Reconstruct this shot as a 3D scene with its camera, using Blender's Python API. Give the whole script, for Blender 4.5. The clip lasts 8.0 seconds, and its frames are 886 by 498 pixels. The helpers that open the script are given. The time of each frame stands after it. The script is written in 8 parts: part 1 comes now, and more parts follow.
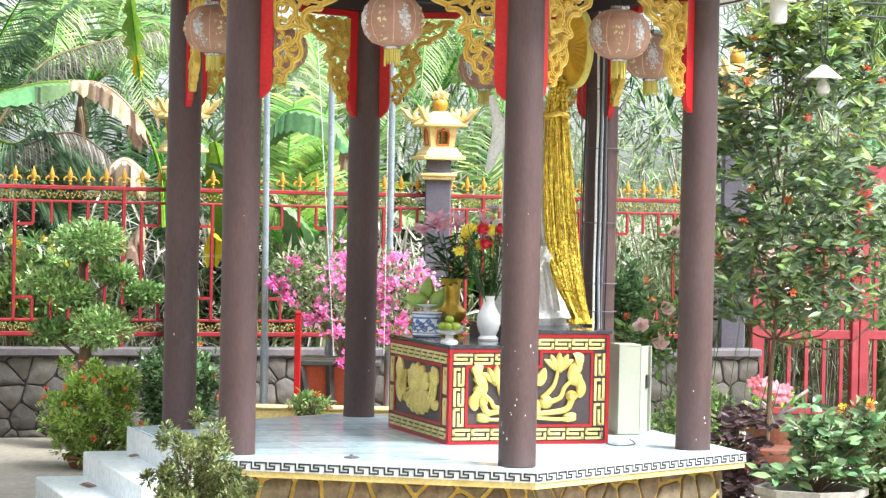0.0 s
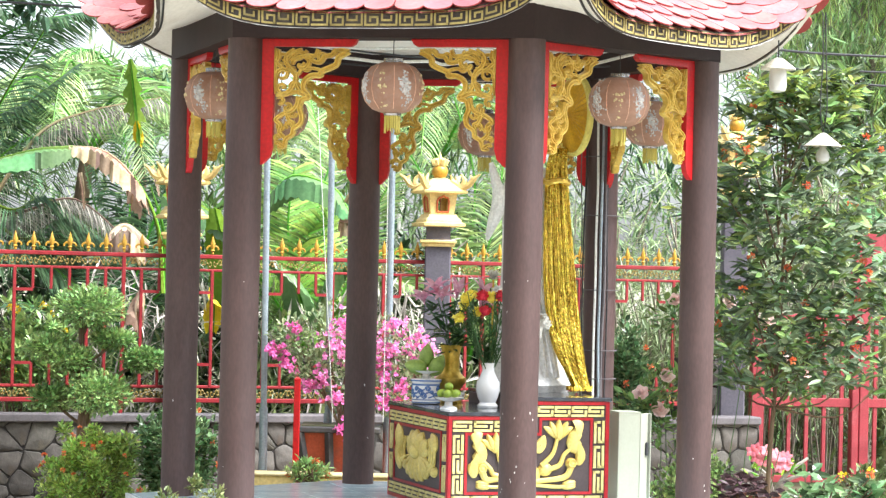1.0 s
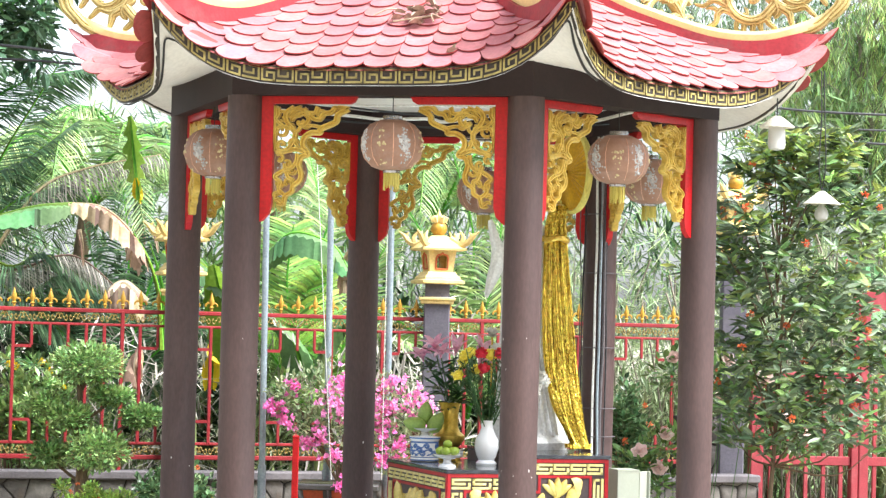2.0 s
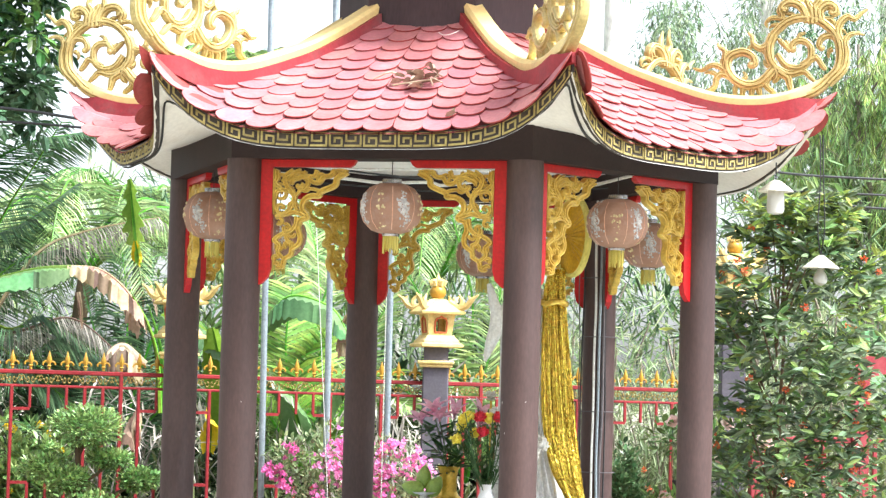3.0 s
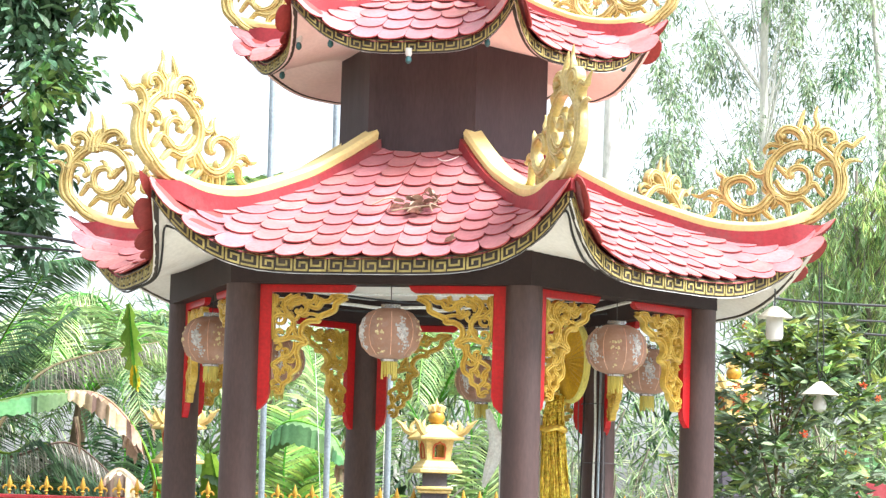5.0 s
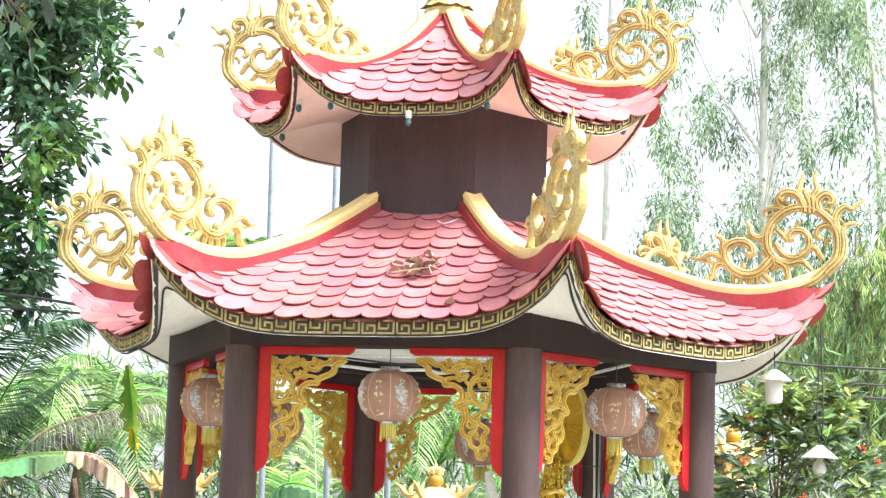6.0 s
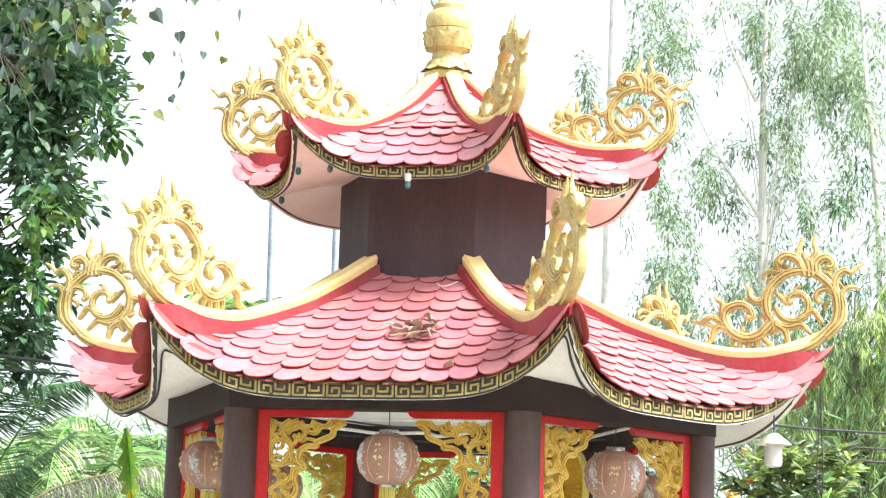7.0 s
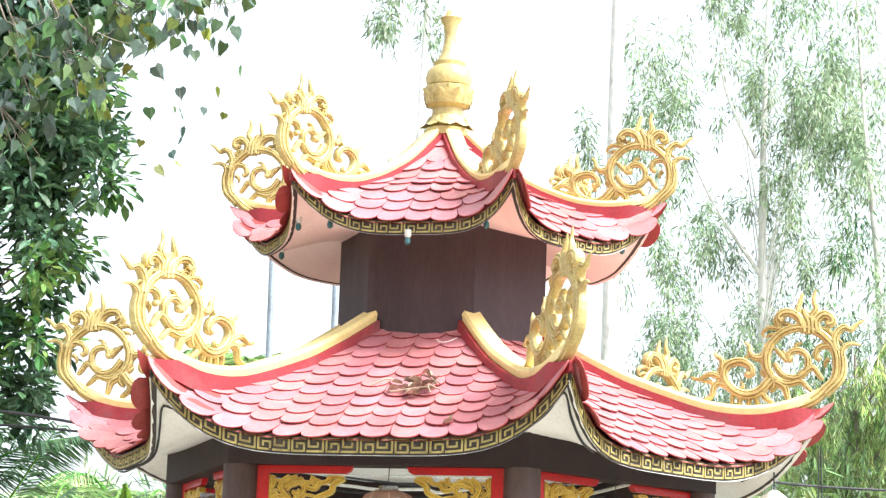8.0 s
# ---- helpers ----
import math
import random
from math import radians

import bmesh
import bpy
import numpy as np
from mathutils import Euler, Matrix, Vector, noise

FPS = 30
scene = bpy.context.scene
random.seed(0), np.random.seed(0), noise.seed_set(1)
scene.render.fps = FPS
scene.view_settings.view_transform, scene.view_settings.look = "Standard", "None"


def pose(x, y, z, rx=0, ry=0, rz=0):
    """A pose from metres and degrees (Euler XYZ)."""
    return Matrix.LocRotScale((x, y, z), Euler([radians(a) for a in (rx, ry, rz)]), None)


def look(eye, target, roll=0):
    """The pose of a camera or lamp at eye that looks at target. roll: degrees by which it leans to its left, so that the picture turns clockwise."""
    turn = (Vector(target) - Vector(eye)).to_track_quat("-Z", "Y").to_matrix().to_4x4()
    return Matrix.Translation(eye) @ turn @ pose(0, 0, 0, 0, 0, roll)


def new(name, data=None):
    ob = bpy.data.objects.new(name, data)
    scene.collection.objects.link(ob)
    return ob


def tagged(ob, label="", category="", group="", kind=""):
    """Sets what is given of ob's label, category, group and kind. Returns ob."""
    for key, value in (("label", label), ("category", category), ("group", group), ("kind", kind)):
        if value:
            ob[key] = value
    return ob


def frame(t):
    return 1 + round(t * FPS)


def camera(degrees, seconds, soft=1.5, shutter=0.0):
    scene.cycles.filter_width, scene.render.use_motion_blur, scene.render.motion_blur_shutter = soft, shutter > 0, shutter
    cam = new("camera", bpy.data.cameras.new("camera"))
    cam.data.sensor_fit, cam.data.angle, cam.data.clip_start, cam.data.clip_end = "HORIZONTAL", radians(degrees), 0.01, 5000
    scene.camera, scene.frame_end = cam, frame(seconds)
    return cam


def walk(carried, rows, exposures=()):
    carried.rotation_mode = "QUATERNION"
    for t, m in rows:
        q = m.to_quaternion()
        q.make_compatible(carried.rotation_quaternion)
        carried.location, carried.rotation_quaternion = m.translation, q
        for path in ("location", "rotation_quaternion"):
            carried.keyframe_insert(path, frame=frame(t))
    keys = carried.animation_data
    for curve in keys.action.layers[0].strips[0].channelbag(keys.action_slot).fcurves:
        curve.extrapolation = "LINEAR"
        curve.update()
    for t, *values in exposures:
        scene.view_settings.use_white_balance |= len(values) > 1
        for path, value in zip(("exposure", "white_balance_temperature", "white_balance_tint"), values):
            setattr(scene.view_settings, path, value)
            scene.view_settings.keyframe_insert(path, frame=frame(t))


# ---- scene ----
LENS = 20.0
EYE = (0.0, -16.677, 1.526)
# seconds, yaw to the right, pitch, roll (degrees)
ROWS = [
    (0, 0.209, -0.910, 1.183),
    (0.5, 0.195, -0.152, 1.234),
    (1, 0.184, 0.612, 1.341),
    (1.5, 0.177, 1.265, 1.388),
    (3, 0.161, 3.365, 1.558),
    (3.5, 0.141, 4.150, 1.584),
    (4, 0.132, 4.883, 1.643),
    (4.5, 0.119, 5.547, 1.659),
    (6, 0.074, 7.642, 1.857),
    (6.5, 0.060, 8.366, 1.882),
    (7, 0.043, 9.077, 1.935),
    (7.5, 0.023, 9.751, 1.998),
    (8, 0.001, 10.353, 2.058),
]
cam = camera(LENS, 8.0, soft=1.35)


def aim(yaw, pitch, roll):
    y, p = radians(yaw), radians(pitch)
    way = Vector((math.sin(y) * math.cos(p), math.cos(y) * math.cos(p), math.sin(p)))
    return look(EYE, Vector(EYE) + way, roll)


walk(cam, [(t, aim(y, p, r)) for t, y, p, r in ROWS], exposures=[(0.0, 1.75, 6150, 9), (8.0, 1.7, 6150, 9)])

# ---- world and sun: bright, thinly overcast noon ----
SUN_EL, SUN_AZ = 54.0, 119.0
world = bpy.data.worlds.new("sky")
scene.world = world
world.use_nodes = True
wn, wl = world.node_tree.nodes, world.node_tree.links
wn.clear()
sky = wn.new("ShaderNodeTexSky")
sky.sky_type = "NISHITA"
sky.sun_disc = False
sky.sun_elevation, sky.sun_rotation = radians(SUN_EL), radians(SUN_AZ)
sky.air_density, sky.dust_density, sky.ozone_density = 1.0, 3.0, 1.0
veil = wn.new("ShaderNodeHueSaturation")
veil.inputs["Saturation"].default_value = 0.25
back = wn.new("ShaderNodeBackground")
back.inputs["Strength"].default_value = 0.13
wout = wn.new("ShaderNodeOutputWorld")
wl.new(sky.outputs[0], veil.inputs["Color"])
wl.new(veil.outputs[0], back.inputs[0])
wl.new(back.outputs[0], wout.inputs[0])
sun = new("sun", bpy.data.lights.new("sun", "SUN"))
sun.data.energy, sun.data.angle, sun.data.color = 2.6, radians(25), (1.0, 0.97, 0.92)
saz, sel = radians(SUN_AZ), radians(SUN_EL)
SUN_FROM = Vector((math.sin(saz) * math.cos(sel), math.cos(saz) * math.cos(sel), math.sin(sel)))
sun.matrix_world = look(SUN_FROM * 40, (0, 0, 0))


# ---- materials ----
def lin(r, g, b):
    return tuple((c / 255 / 12.92) if c / 255 <= 0.04045 else ((c / 255 + 0.055) / 1.055) ** 2.4 for c in (r, g, b)) + (1,)


def surface(name, colour, other=None, scale=6.0, fine=60.0, rough=0.6, metal=0.0, bump=0.15, each=0.0, island=0.0,
            dirt=None, dirt_scale=2.0, dirt_amount=0.5, coat=0.0, sheer=0.0, stretch=(1, 1, 1), grain_amount=1.0):
    """A painted or natural surface: two colours mixed by a broad and a fine noise, worn patches, fine relief."""
    m = bpy.data.materials.new(name)
    m.use_nodes = True
    n, l = m.node_tree.nodes, m.node_tree.links
    b = n["Principled BSDF"]
    other = other or tuple(c * 0.72 for c in colour[:3]) + (1,)
    co = n.new("ShaderNodeTexCoord")
    mp = n.new("ShaderNodeMapping")
    mp.inputs["Scale"].default_value = stretch
    l.new(co.outputs["Object"], mp.inputs[0])
    n1, n2 = n.new("ShaderNodeTexNoise"), n.new("ShaderNodeTexNoise")
    n1.inputs["Scale"].default_value, n2.inputs["Scale"].default_value = scale, fine
    n1.inputs["Detail"].default_value, n2.inputs["Detail"].default_value = 5, 3
    for q in (n1, n2):
        l.new(mp.outputs[0], q.inputs["Vector"])
    r1 = n.new("ShaderNodeMapRange")
    r1.inputs[1].default_value, r1.inputs[2].default_value = 0.36, 0.66
    l.new(n1.outputs[0], r1.inputs[0])
    mixed = n.new("ShaderNodeMix")
    mixed.data_type = "RGBA"
    mixed.inputs[6].default_value, mixed.inputs[7].default_value = colour, other
    l.new(r1.outputs[0], mixed.inputs[0])
    grain = n.new("ShaderNodeMix")
    grain.data_type, grain.blend_type = "RGBA", "MULTIPLY"
    gr = n.new("ShaderNodeMapRange")
    gr.inputs[1].default_value, gr.inputs[2].default_value, gr.inputs[3].default_value, gr.inputs[4].default_value = 0.3, 0.7, 1 - 0.18 * grain_amount, 1 + 0.12 * grain_amount
    l.new(n2.outputs[0], gr.inputs[0])
    cc = n.new("ShaderNodeCombineColor")
    for i in range(3):
        l.new(gr.outputs[0], cc.inputs[i])
    grain.inputs[0].default_value = 1.0
    l.new(mixed.outputs[2], grain.inputs[6])
    l.new(cc.outputs[0], grain.inputs[7])
    last = grain.outputs[2]
    if dirt:
        n3 = n.new("ShaderNodeTexNoise")
        n3.inputs["Scale"].default_value, n3.inputs["Detail"].default_value, n3.inputs["Roughness"].default_value = dirt_scale, 8, 0.7
        l.new(mp.outputs[0], n3.inputs["Vector"])
        r3 = n.new("ShaderNodeMapRange")
        r3.inputs[1].default_value, r3.inputs[2].default_value, r3.inputs[4].default_value = 0.52, 0.72, dirt_amount
        l.new(n3.outputs[0], r3.inputs[0])
        md = n.new("ShaderNodeMix")
        md.data_type = "RGBA"
        md.inputs[7].default_value = dirt
        l.new(r3.outputs[0], md.inputs[0])
        l.new(last, md.inputs[6])
        last = md.outputs[2]
    if each or island:
        hs = n.new("ShaderNodeHueSaturation")
        rr = n.new("ShaderNodeMapRange")
        amount = each or island
        rr.inputs[3].default_value, rr.inputs[4].default_value = 1 - amount, 1 + amount
        src = n.new("ShaderNodeObjectInfo").outputs["Random"] if each else n.new("ShaderNodeNewGeometry").outputs["Random Per Island"]
        l.new(src, rr.inputs[0])
        l.new(rr.outputs[0], hs.inputs["Value"])
        hr = n.new("ShaderNodeMapRange")
        hr.inputs[3].default_value, hr.inputs[4].default_value = 0.5 - amount * 0.06, 0.5 + amount * 0.06
        wn_ = n.new("ShaderNodeMath")
        wn_.operation = "FRACT"
        ml = n.new("ShaderNodeMath")
        ml.operation = "MULTIPLY"
        ml.inputs[1].default_value = 7.31
        l.new(src, ml.inputs[0])
        l.new(ml.outputs[0], wn_.inputs[0])
        l.new(wn_.outputs[0], hr.inputs[0])
        l.new(hr.outputs[0], hs.inputs["Hue"])
        l.new(last, hs.inputs["Color"])
        last = hs.outputs[0]
    l.new(last, b.inputs["Base Color"])
    b.inputs["Roughness"].default_value = rough
    b.inputs["Metallic"].default_value = metal
    b.inputs["Coat Weight"].default_value = coat
    b.inputs["Coat Roughness"].default_value = 0.15
    if bump:
        bp = n.new("ShaderNodeBump")
        bp.inputs["Strength"].default_value, bp.inputs["Distance"].default_value = bump, 0.01
        l.new(n2.outputs[0], bp.inputs["Height"])
        l.new(bp.outputs[0], b.inputs["Normal"])
    if sheer:
        tr = n.new("ShaderNodeBsdfTranslucent")
        l.new(last, tr.inputs[0])
        mx = n.new("ShaderNodeMixShader")
        mx.inputs[0].default_value = sheer
        l.new(b.outputs[0], mx.inputs[1])
        l.new(tr.outputs[0], mx.inputs[2])
        l.new(mx.outputs[0], n["Material Output"].inputs[0])
    return m


M_COLUMN = surface("brown_paint", lin(84, 64, 62), lin(69, 51, 50), 2.2, 45, 0.55, dirt=lin(100, 84, 81), dirt_scale=1.6, dirt_amount=0.5, bump=0.06, stretch=(1.6, 1.6, 0.5))
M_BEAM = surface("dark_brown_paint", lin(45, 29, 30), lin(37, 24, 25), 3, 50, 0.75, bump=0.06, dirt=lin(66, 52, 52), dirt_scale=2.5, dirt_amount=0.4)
M_DRUM = surface("violet_brown_paint", lin(68, 53, 56), lin(58, 44, 47), 1.6, 40, 0.7, bump=0.04, dirt=lin(84, 70, 72), dirt_scale=1.4, dirt_amount=0.6, stretch=(2, 2, 0.4))
M_TILE_EDGE = surface("roof_tile_edge_red", lin(172, 72, 68), lin(148, 58, 56), 6, 40, 0.6, dirt=lin(84, 58, 55), dirt_scale=5, dirt_amount=0.5)
M_TILE = surface("roof_tile_red", lin(196, 130, 132), lin(178, 111, 115), 5, 40, 0.42, coat=0.16, each=0.14, dirt=lin(142, 112, 106), dirt_scale=4.5, dirt_amount=0.48, bump=0.12)
M_TILE_FAR = surface("roof_tile_red_joined", lin(196, 130, 132), lin(178, 111, 115), 5, 40, 0.42, coat=0.16, island=0.14, dirt=lin(142, 112, 106), dirt_scale=4.5, dirt_amount=0.48, bump=0.12)
M_TILE_BED = surface("roof_bed_dark", lin(150, 74, 76), lin(124, 58, 60), 6, 40, 0.8)
M_RIDGE_RED = surface("ridge_red_paint", lin(156, 42, 50), lin(134, 32, 40), 4, 40, 0.55, dirt=lin(112, 84, 82), dirt_scale=2.4, dirt_amount=0.7)
M_RIDGE_YELLOW = surface("ridge_cream_yellow_paint", lin(240, 222, 156), lin(230, 208, 138), 2, 40, 0.5, dirt=lin(164, 152, 122), dirt_scale=1.5, dirt_amount=0.55, grain_amount=0.4, bump=0.05)
M_GOLD = surface("gold_paint", lin(214, 196, 134), lin(184, 162, 102), 7, 60, 0.36, metal=0.12, dirt=lin(140, 112, 66), dirt_scale=6, dirt_amount=0.55, bump=0.1)
M_BRACKET = surface("bracket_gold_paint", lin(226, 196, 96), lin(204, 166, 68), 9, 60, 0.36, metal=0.15, dirt=lin(150, 110, 50), dirt_scale=7, dirt_amount=0.4, bump=0.1)
M_GOLD_KEY = surface("pale_gold_line_paint", lin(188, 172, 106), lin(156, 140, 82), 9, 60, 0.6, bump=0.1, dirt=lin(120, 108, 80), dirt_scale=3.2, dirt_amount=0.75)
M_BLACK = surface("black_fascia_paint", lin(52, 47, 45), lin(70, 62, 56), 4, 60, 0.7, dirt=lin(116, 106, 90), dirt_scale=3.2, dirt_amount=0.65)
M_WHITE = surface("white_soffit_paint", lin(243, 241, 236), lin(232, 229, 222), 2.5, 40, 0.75, dirt=lin(176, 166, 150), dirt_scale=2.2, dirt_amount=0.4, bump=0.05, grain_amount=0.4)
M_PINK = surface("pink_soffit_paint", lin(248, 236, 231), lin(242, 225, 218), 2.5, 40, 0.75, bump=0.01, grain_amount=0.3)
M_RED = surface("bright_red_paint", lin(200, 20, 26), lin(182, 12, 20), 5, 50, 0.42, coat=0.1, bump=0.04)
# The blue of the reflected sky is put into the pale tile colour.
M_FLOOR = surface("sky_tinted_floor_tile", lin(214, 235, 241), lin(196, 222, 231), 2.2, 14, 0.16, dirt=lin(160, 182, 186), dirt_scale=2.2, dirt_amount=0.6, bump=0.02, each=0.05)
M_STEP = surface("white_flecked_tile", lin(226, 232, 232), lin(214, 222, 223), 3, 30, 0.3, dirt=lin(132, 144, 146), dirt_scale=34, dirt_amount=0.6, bump=0.02, stretch=(1, 1, 0.7))
M_KEY_BLACK = surface("black_glaze", lin(44, 48, 52), lin(58, 60, 62), 10, 60, 0.3, bump=0.02)
M_LEDGE = surface("ochre_yellow_paint", lin(234, 214, 146), lin(220, 194, 116), 3, 40, 0.6, dirt=lin(160, 140, 100), dirt_scale=4, dirt_amount=0.5)
M_STONE = surface("grey_brown_stone", lin(104, 99, 93), lin(60, 57, 55), 5, 45, 0.85, each=0.34, dirt=lin(104, 90, 70), dirt_scale=4, dirt_amount=0.6, bump=0.4)
M_STONE_BASE = surface("brown_base_stone", lin(146, 130, 106), lin(88, 78, 66), 8, 45, 0.75, each=0.2, dirt=lin(166, 138, 90), dirt_scale=6, dirt_amount=0.6, bump=0.4)
M_STONE_PIER = surface("grey_pier_stone", lin(124, 119, 113), lin(90, 86, 82), 5, 45, 0.85, each=0.2, dirt=lin(96, 88, 76), dirt_scale=5, dirt_amount=0.6, bump=0.4)
M_MORTAR = surface("dark_mortar", lin(52, 47, 44), lin(42, 39, 37), 6, 60, 0.9)
M_MORTAR_YELLOW = surface("yellow_mortar", lin(222, 192, 100), lin(198, 166, 78), 6, 60, 0.7)
M_COPING = surface("grey_coping", lin(110, 104, 106), lin(90, 86, 89), 4, 50, 0.8, bump=0.2)
M_GROUND = surface("pale_yard_concrete", lin(168, 161, 146), lin(140, 134, 118), 0.7, 18, 0.9, dirt=lin(136, 128, 112), dirt_scale=1.1, dirt_amount=0.7, bump=0.15)
M_SOIL = surface("dark_garden_soil", lin(92, 80, 62), lin(70, 78, 48), 1.2, 30, 0.95, bump=0.5)

# ---- mesh helpers ----


class Shape:
    def __init__(self):
        self.v, self.f = [], []

    def add(self, verts, faces, m=None):
        o = len(self.v)
        self.v += [tuple(m @ Vector(p)) for p in verts] if m is not None else [tuple(p) for p in verts]
        self.f += [tuple(i + o for i in q) for q in faces]
        return self

    def box(self, c, s, m=None, bevel=0.0):
        x, y, z = (a / 2 for a in s)
        b = min(bevel, x * 0.9, y * 0.9, z * 0.9)
        if b <= 0:
            vs = [(c[0] + i * x, c[1] + j * y, c[2] + k * z) for i in (-1, 1) for j in (-1, 1) for k in (-1, 1)]
            return self.add(vs, [(0, 1, 3, 2), (4, 6, 7, 5), (0, 4, 5, 1), (2, 3, 7, 6), (0, 2, 6, 4), (1, 5, 7, 3)], m)
        ring = [(x - b, y), (x, y - b), (x, -y + b), (x - b, -y), (-x + b, -y), (-x, -y + b), (-x, y - b), (-x + b, y)][::-1]
        small = [(px - math.copysign(b, px) * 0.9, py - math.copysign(b, py) * 0.9) for px, py in ring]
        vs = []
        for zz, rg in ((-z, small), (-z + b, ring), (z - b, ring), (z, small)):
            vs += [(c[0] + px, c[1] + py, c[2] + zz) for px, py in rg]
        fs = [(j * 8 + i, j * 8 + (i + 1) % 8, j * 8 + 8 + (i + 1) % 8, j * 8 + 8 + i) for j in range(3) for i in range(8)]
        fs += [tuple(range(7, -1, -1)), tuple(range(24, 32))]
        return self.add(vs, fs, m)

    def lathe(self, profile, seg=20, m=None, close=True):
        vs = [(r * math.cos(2 * math.pi * i / seg), r * math.sin(2 * math.pi * i / seg), z) for r, z in profile for i in range(seg)]
        n = len(profile)
        fs = [(j * seg + i, j * seg + (i + 1) % seg, (j + 1) * seg + (i + 1) % seg, (j + 1) * seg + i) for j in range(n - 1) for i in range(seg)]
        if close:
            fs += [tuple(range(seg - 1, -1, -1)), tuple(range((n - 1) * seg, n * seg))]
        return self.add(vs, fs, m)

    def tube(self, pts, rad, seg=6, m=None, flat=1.0, up=None):
        """A round or flattened rod along pts; rad: one radius or one for each point."""
        pts = [Vector(p) for p in pts]
        n = len(pts)
        rads = rad if isinstance(rad, (list, tuple)) else [rad] * n
        vs, side = [], None
        for i, p in enumerate(pts):
            d = (pts[min(i + 1, n - 1)] - pts[max(i - 1, 0)])
            d = d.normalized() if d.length > 1e-9 else Vector((0, 0, 1))
            if up is not None:
                side = Vector(up) - d * d.dot(Vector(up))
            elif side is None:
                side = d.orthogonal()
            else:
                side = side - d * d.dot(side)
            side = side.normalized() if side.length > 1e-9 else d.orthogonal().normalized()
            other = d.cross(side)
            for k in range(seg):
                a = 2 * math.pi * (k + 0.5) / seg
                vs.append(p + (side * math.cos(a) * flat + other * math.sin(a)) * rads[i])
        fs = [(j * seg + k, j * seg + (k + 1) % seg, (j + 1) * seg + (k + 1) % seg, (j + 1) * seg + k) for j in range(n - 1) for k in range(seg)]
        fs += [tuple(range(seg - 1, -1, -1)), tuple(range((n - 1) * seg, n * seg))]
        return self.add(vs, fs, m)

    def plate(self, outline, thick, m=None):
        """A flat outline in x, y, thickened along z."""
        n = len(outline)
        vs = [(x, y, 0) for x, y in outline] + [(x, y, thick) for x, y in outline]
        fs = [tuple(range(n - 1, -1, -1)), tuple(range(n, 2 * n))] + [(i, (i + 1) % n, n + (i + 1) % n, n + i) for i in range(n)]
        return self.add(vs, fs, m)

    def sheet(self, rows, close=False):
        """A grid of points, row by row."""
        w = len(rows[0])
        fs = [(j * w + i, j * w + (i + 1) % w, (j + 1) * w + (i + 1) % w, (j + 1) * w + i) for j in range(len(rows) - 1) for i in range(w if close else w - 1)]
        return self.add([p for r in rows for p in r], fs)

    def ball(self, c, r, seg=10, rings=7, m=None):
        rx, ry, rz = r if isinstance(r, (list, tuple)) else (r, r, r)
        vs = [(c[0], c[1], c[2] - rz)]
        for j in range(1, rings):
            t = math.pi * j / rings
            vs += [(c[0] + rx * math.sin(t) * math.cos(2 * math.pi * i / seg), c[1] + ry * math.sin(t) * math.sin(2 * math.pi * i / seg), c[2] - rz * math.cos(t)) for i in range(seg)]
        vs.append((c[0], c[1], c[2] + rz))
        fs = [(0, 1 + (i + 1) % seg, 1 + i) for i in range(seg)]
        fs += [(1 + j * seg + i, 1 + j * seg + (i + 1) % seg, 1 + (j + 1) * seg + (i + 1) % seg, 1 + (j + 1) * seg + i) for j in range(rings - 2) for i in range(seg)]
        e = len(vs) - 1
        fs += [(e, 1 + (rings - 2) * seg + i, 1 + (rings - 2) * seg + (i + 1) % seg) for i in range(seg)]
        return self.add(vs, fs, m)

    def mesh(self, name, material, smooth=True):
        me = bpy.data.meshes.new(name)
        me.from_pydata(self.v, [], self.f)
        for mt in (material if isinstance(material, (list, tuple)) else [material]):
            me.materials.append(mt)
        if smooth:
            me.shade_smooth()
            me.set_sharp_from_angle(angle=radians(38))
        me.update()
        return me


def part(name, shape, material, parent, label="", at=None, smooth=True, kind=""):
    """Links a Shape (or a ready mesh) as ONE mesh object under a thing or a part."""
    me = shape.mesh(name, material, smooth) if isinstance(shape, Shape) else shape
    ob = new(name, me)
    ob.parent = parent
    if at is not None:
        ob.matrix_basis = at
    return tagged(ob, label, kind=kind)


def thing(name, label, category, at=None, group="", kind=""):
    ob = new(name)
    ob.empty_display_size = 0.2
    if at is not None:
        ob.matrix_basis = at
    return tagged(ob, label, category, group, kind)


def spread(pts, n):
    """A smooth line through pts, n steps from each to the next (Catmull-Rom)."""
    p = [Vector(q) for q in pts]
    p = [p[0] * 2 - p[1]] + p + [p[-1] * 2 - p[-2]]
    out = []
    for i in range(1, len(p) - 2):
        for j in range(n):
            t = j / n
            a, b, c, d = p[i - 1], p[i], p[i + 1], p[i + 2]
            out.append(0.5 * ((2 * b) + (c - a) * t + (2 * a - 5 * b + 4 * c - d) * t * t + (3 * b - a - 3 * c + d) * t ** 3))
    return out + [p[-2]]


def graded(table, x):
    """A value read from a short table of (x, value)."""
    return float(np.interp(x, [a for a, b in table], [b for a, b in table]))


# ---- the six-sided plan ----
TURN = radians(17.4)
R = 1.75
GROUND = -0.50


def corner(k, r, z=0.0):
    a = TURN + k * math.pi / 3
    return Vector((r * math.sin(a), -r * math.cos(a), z))


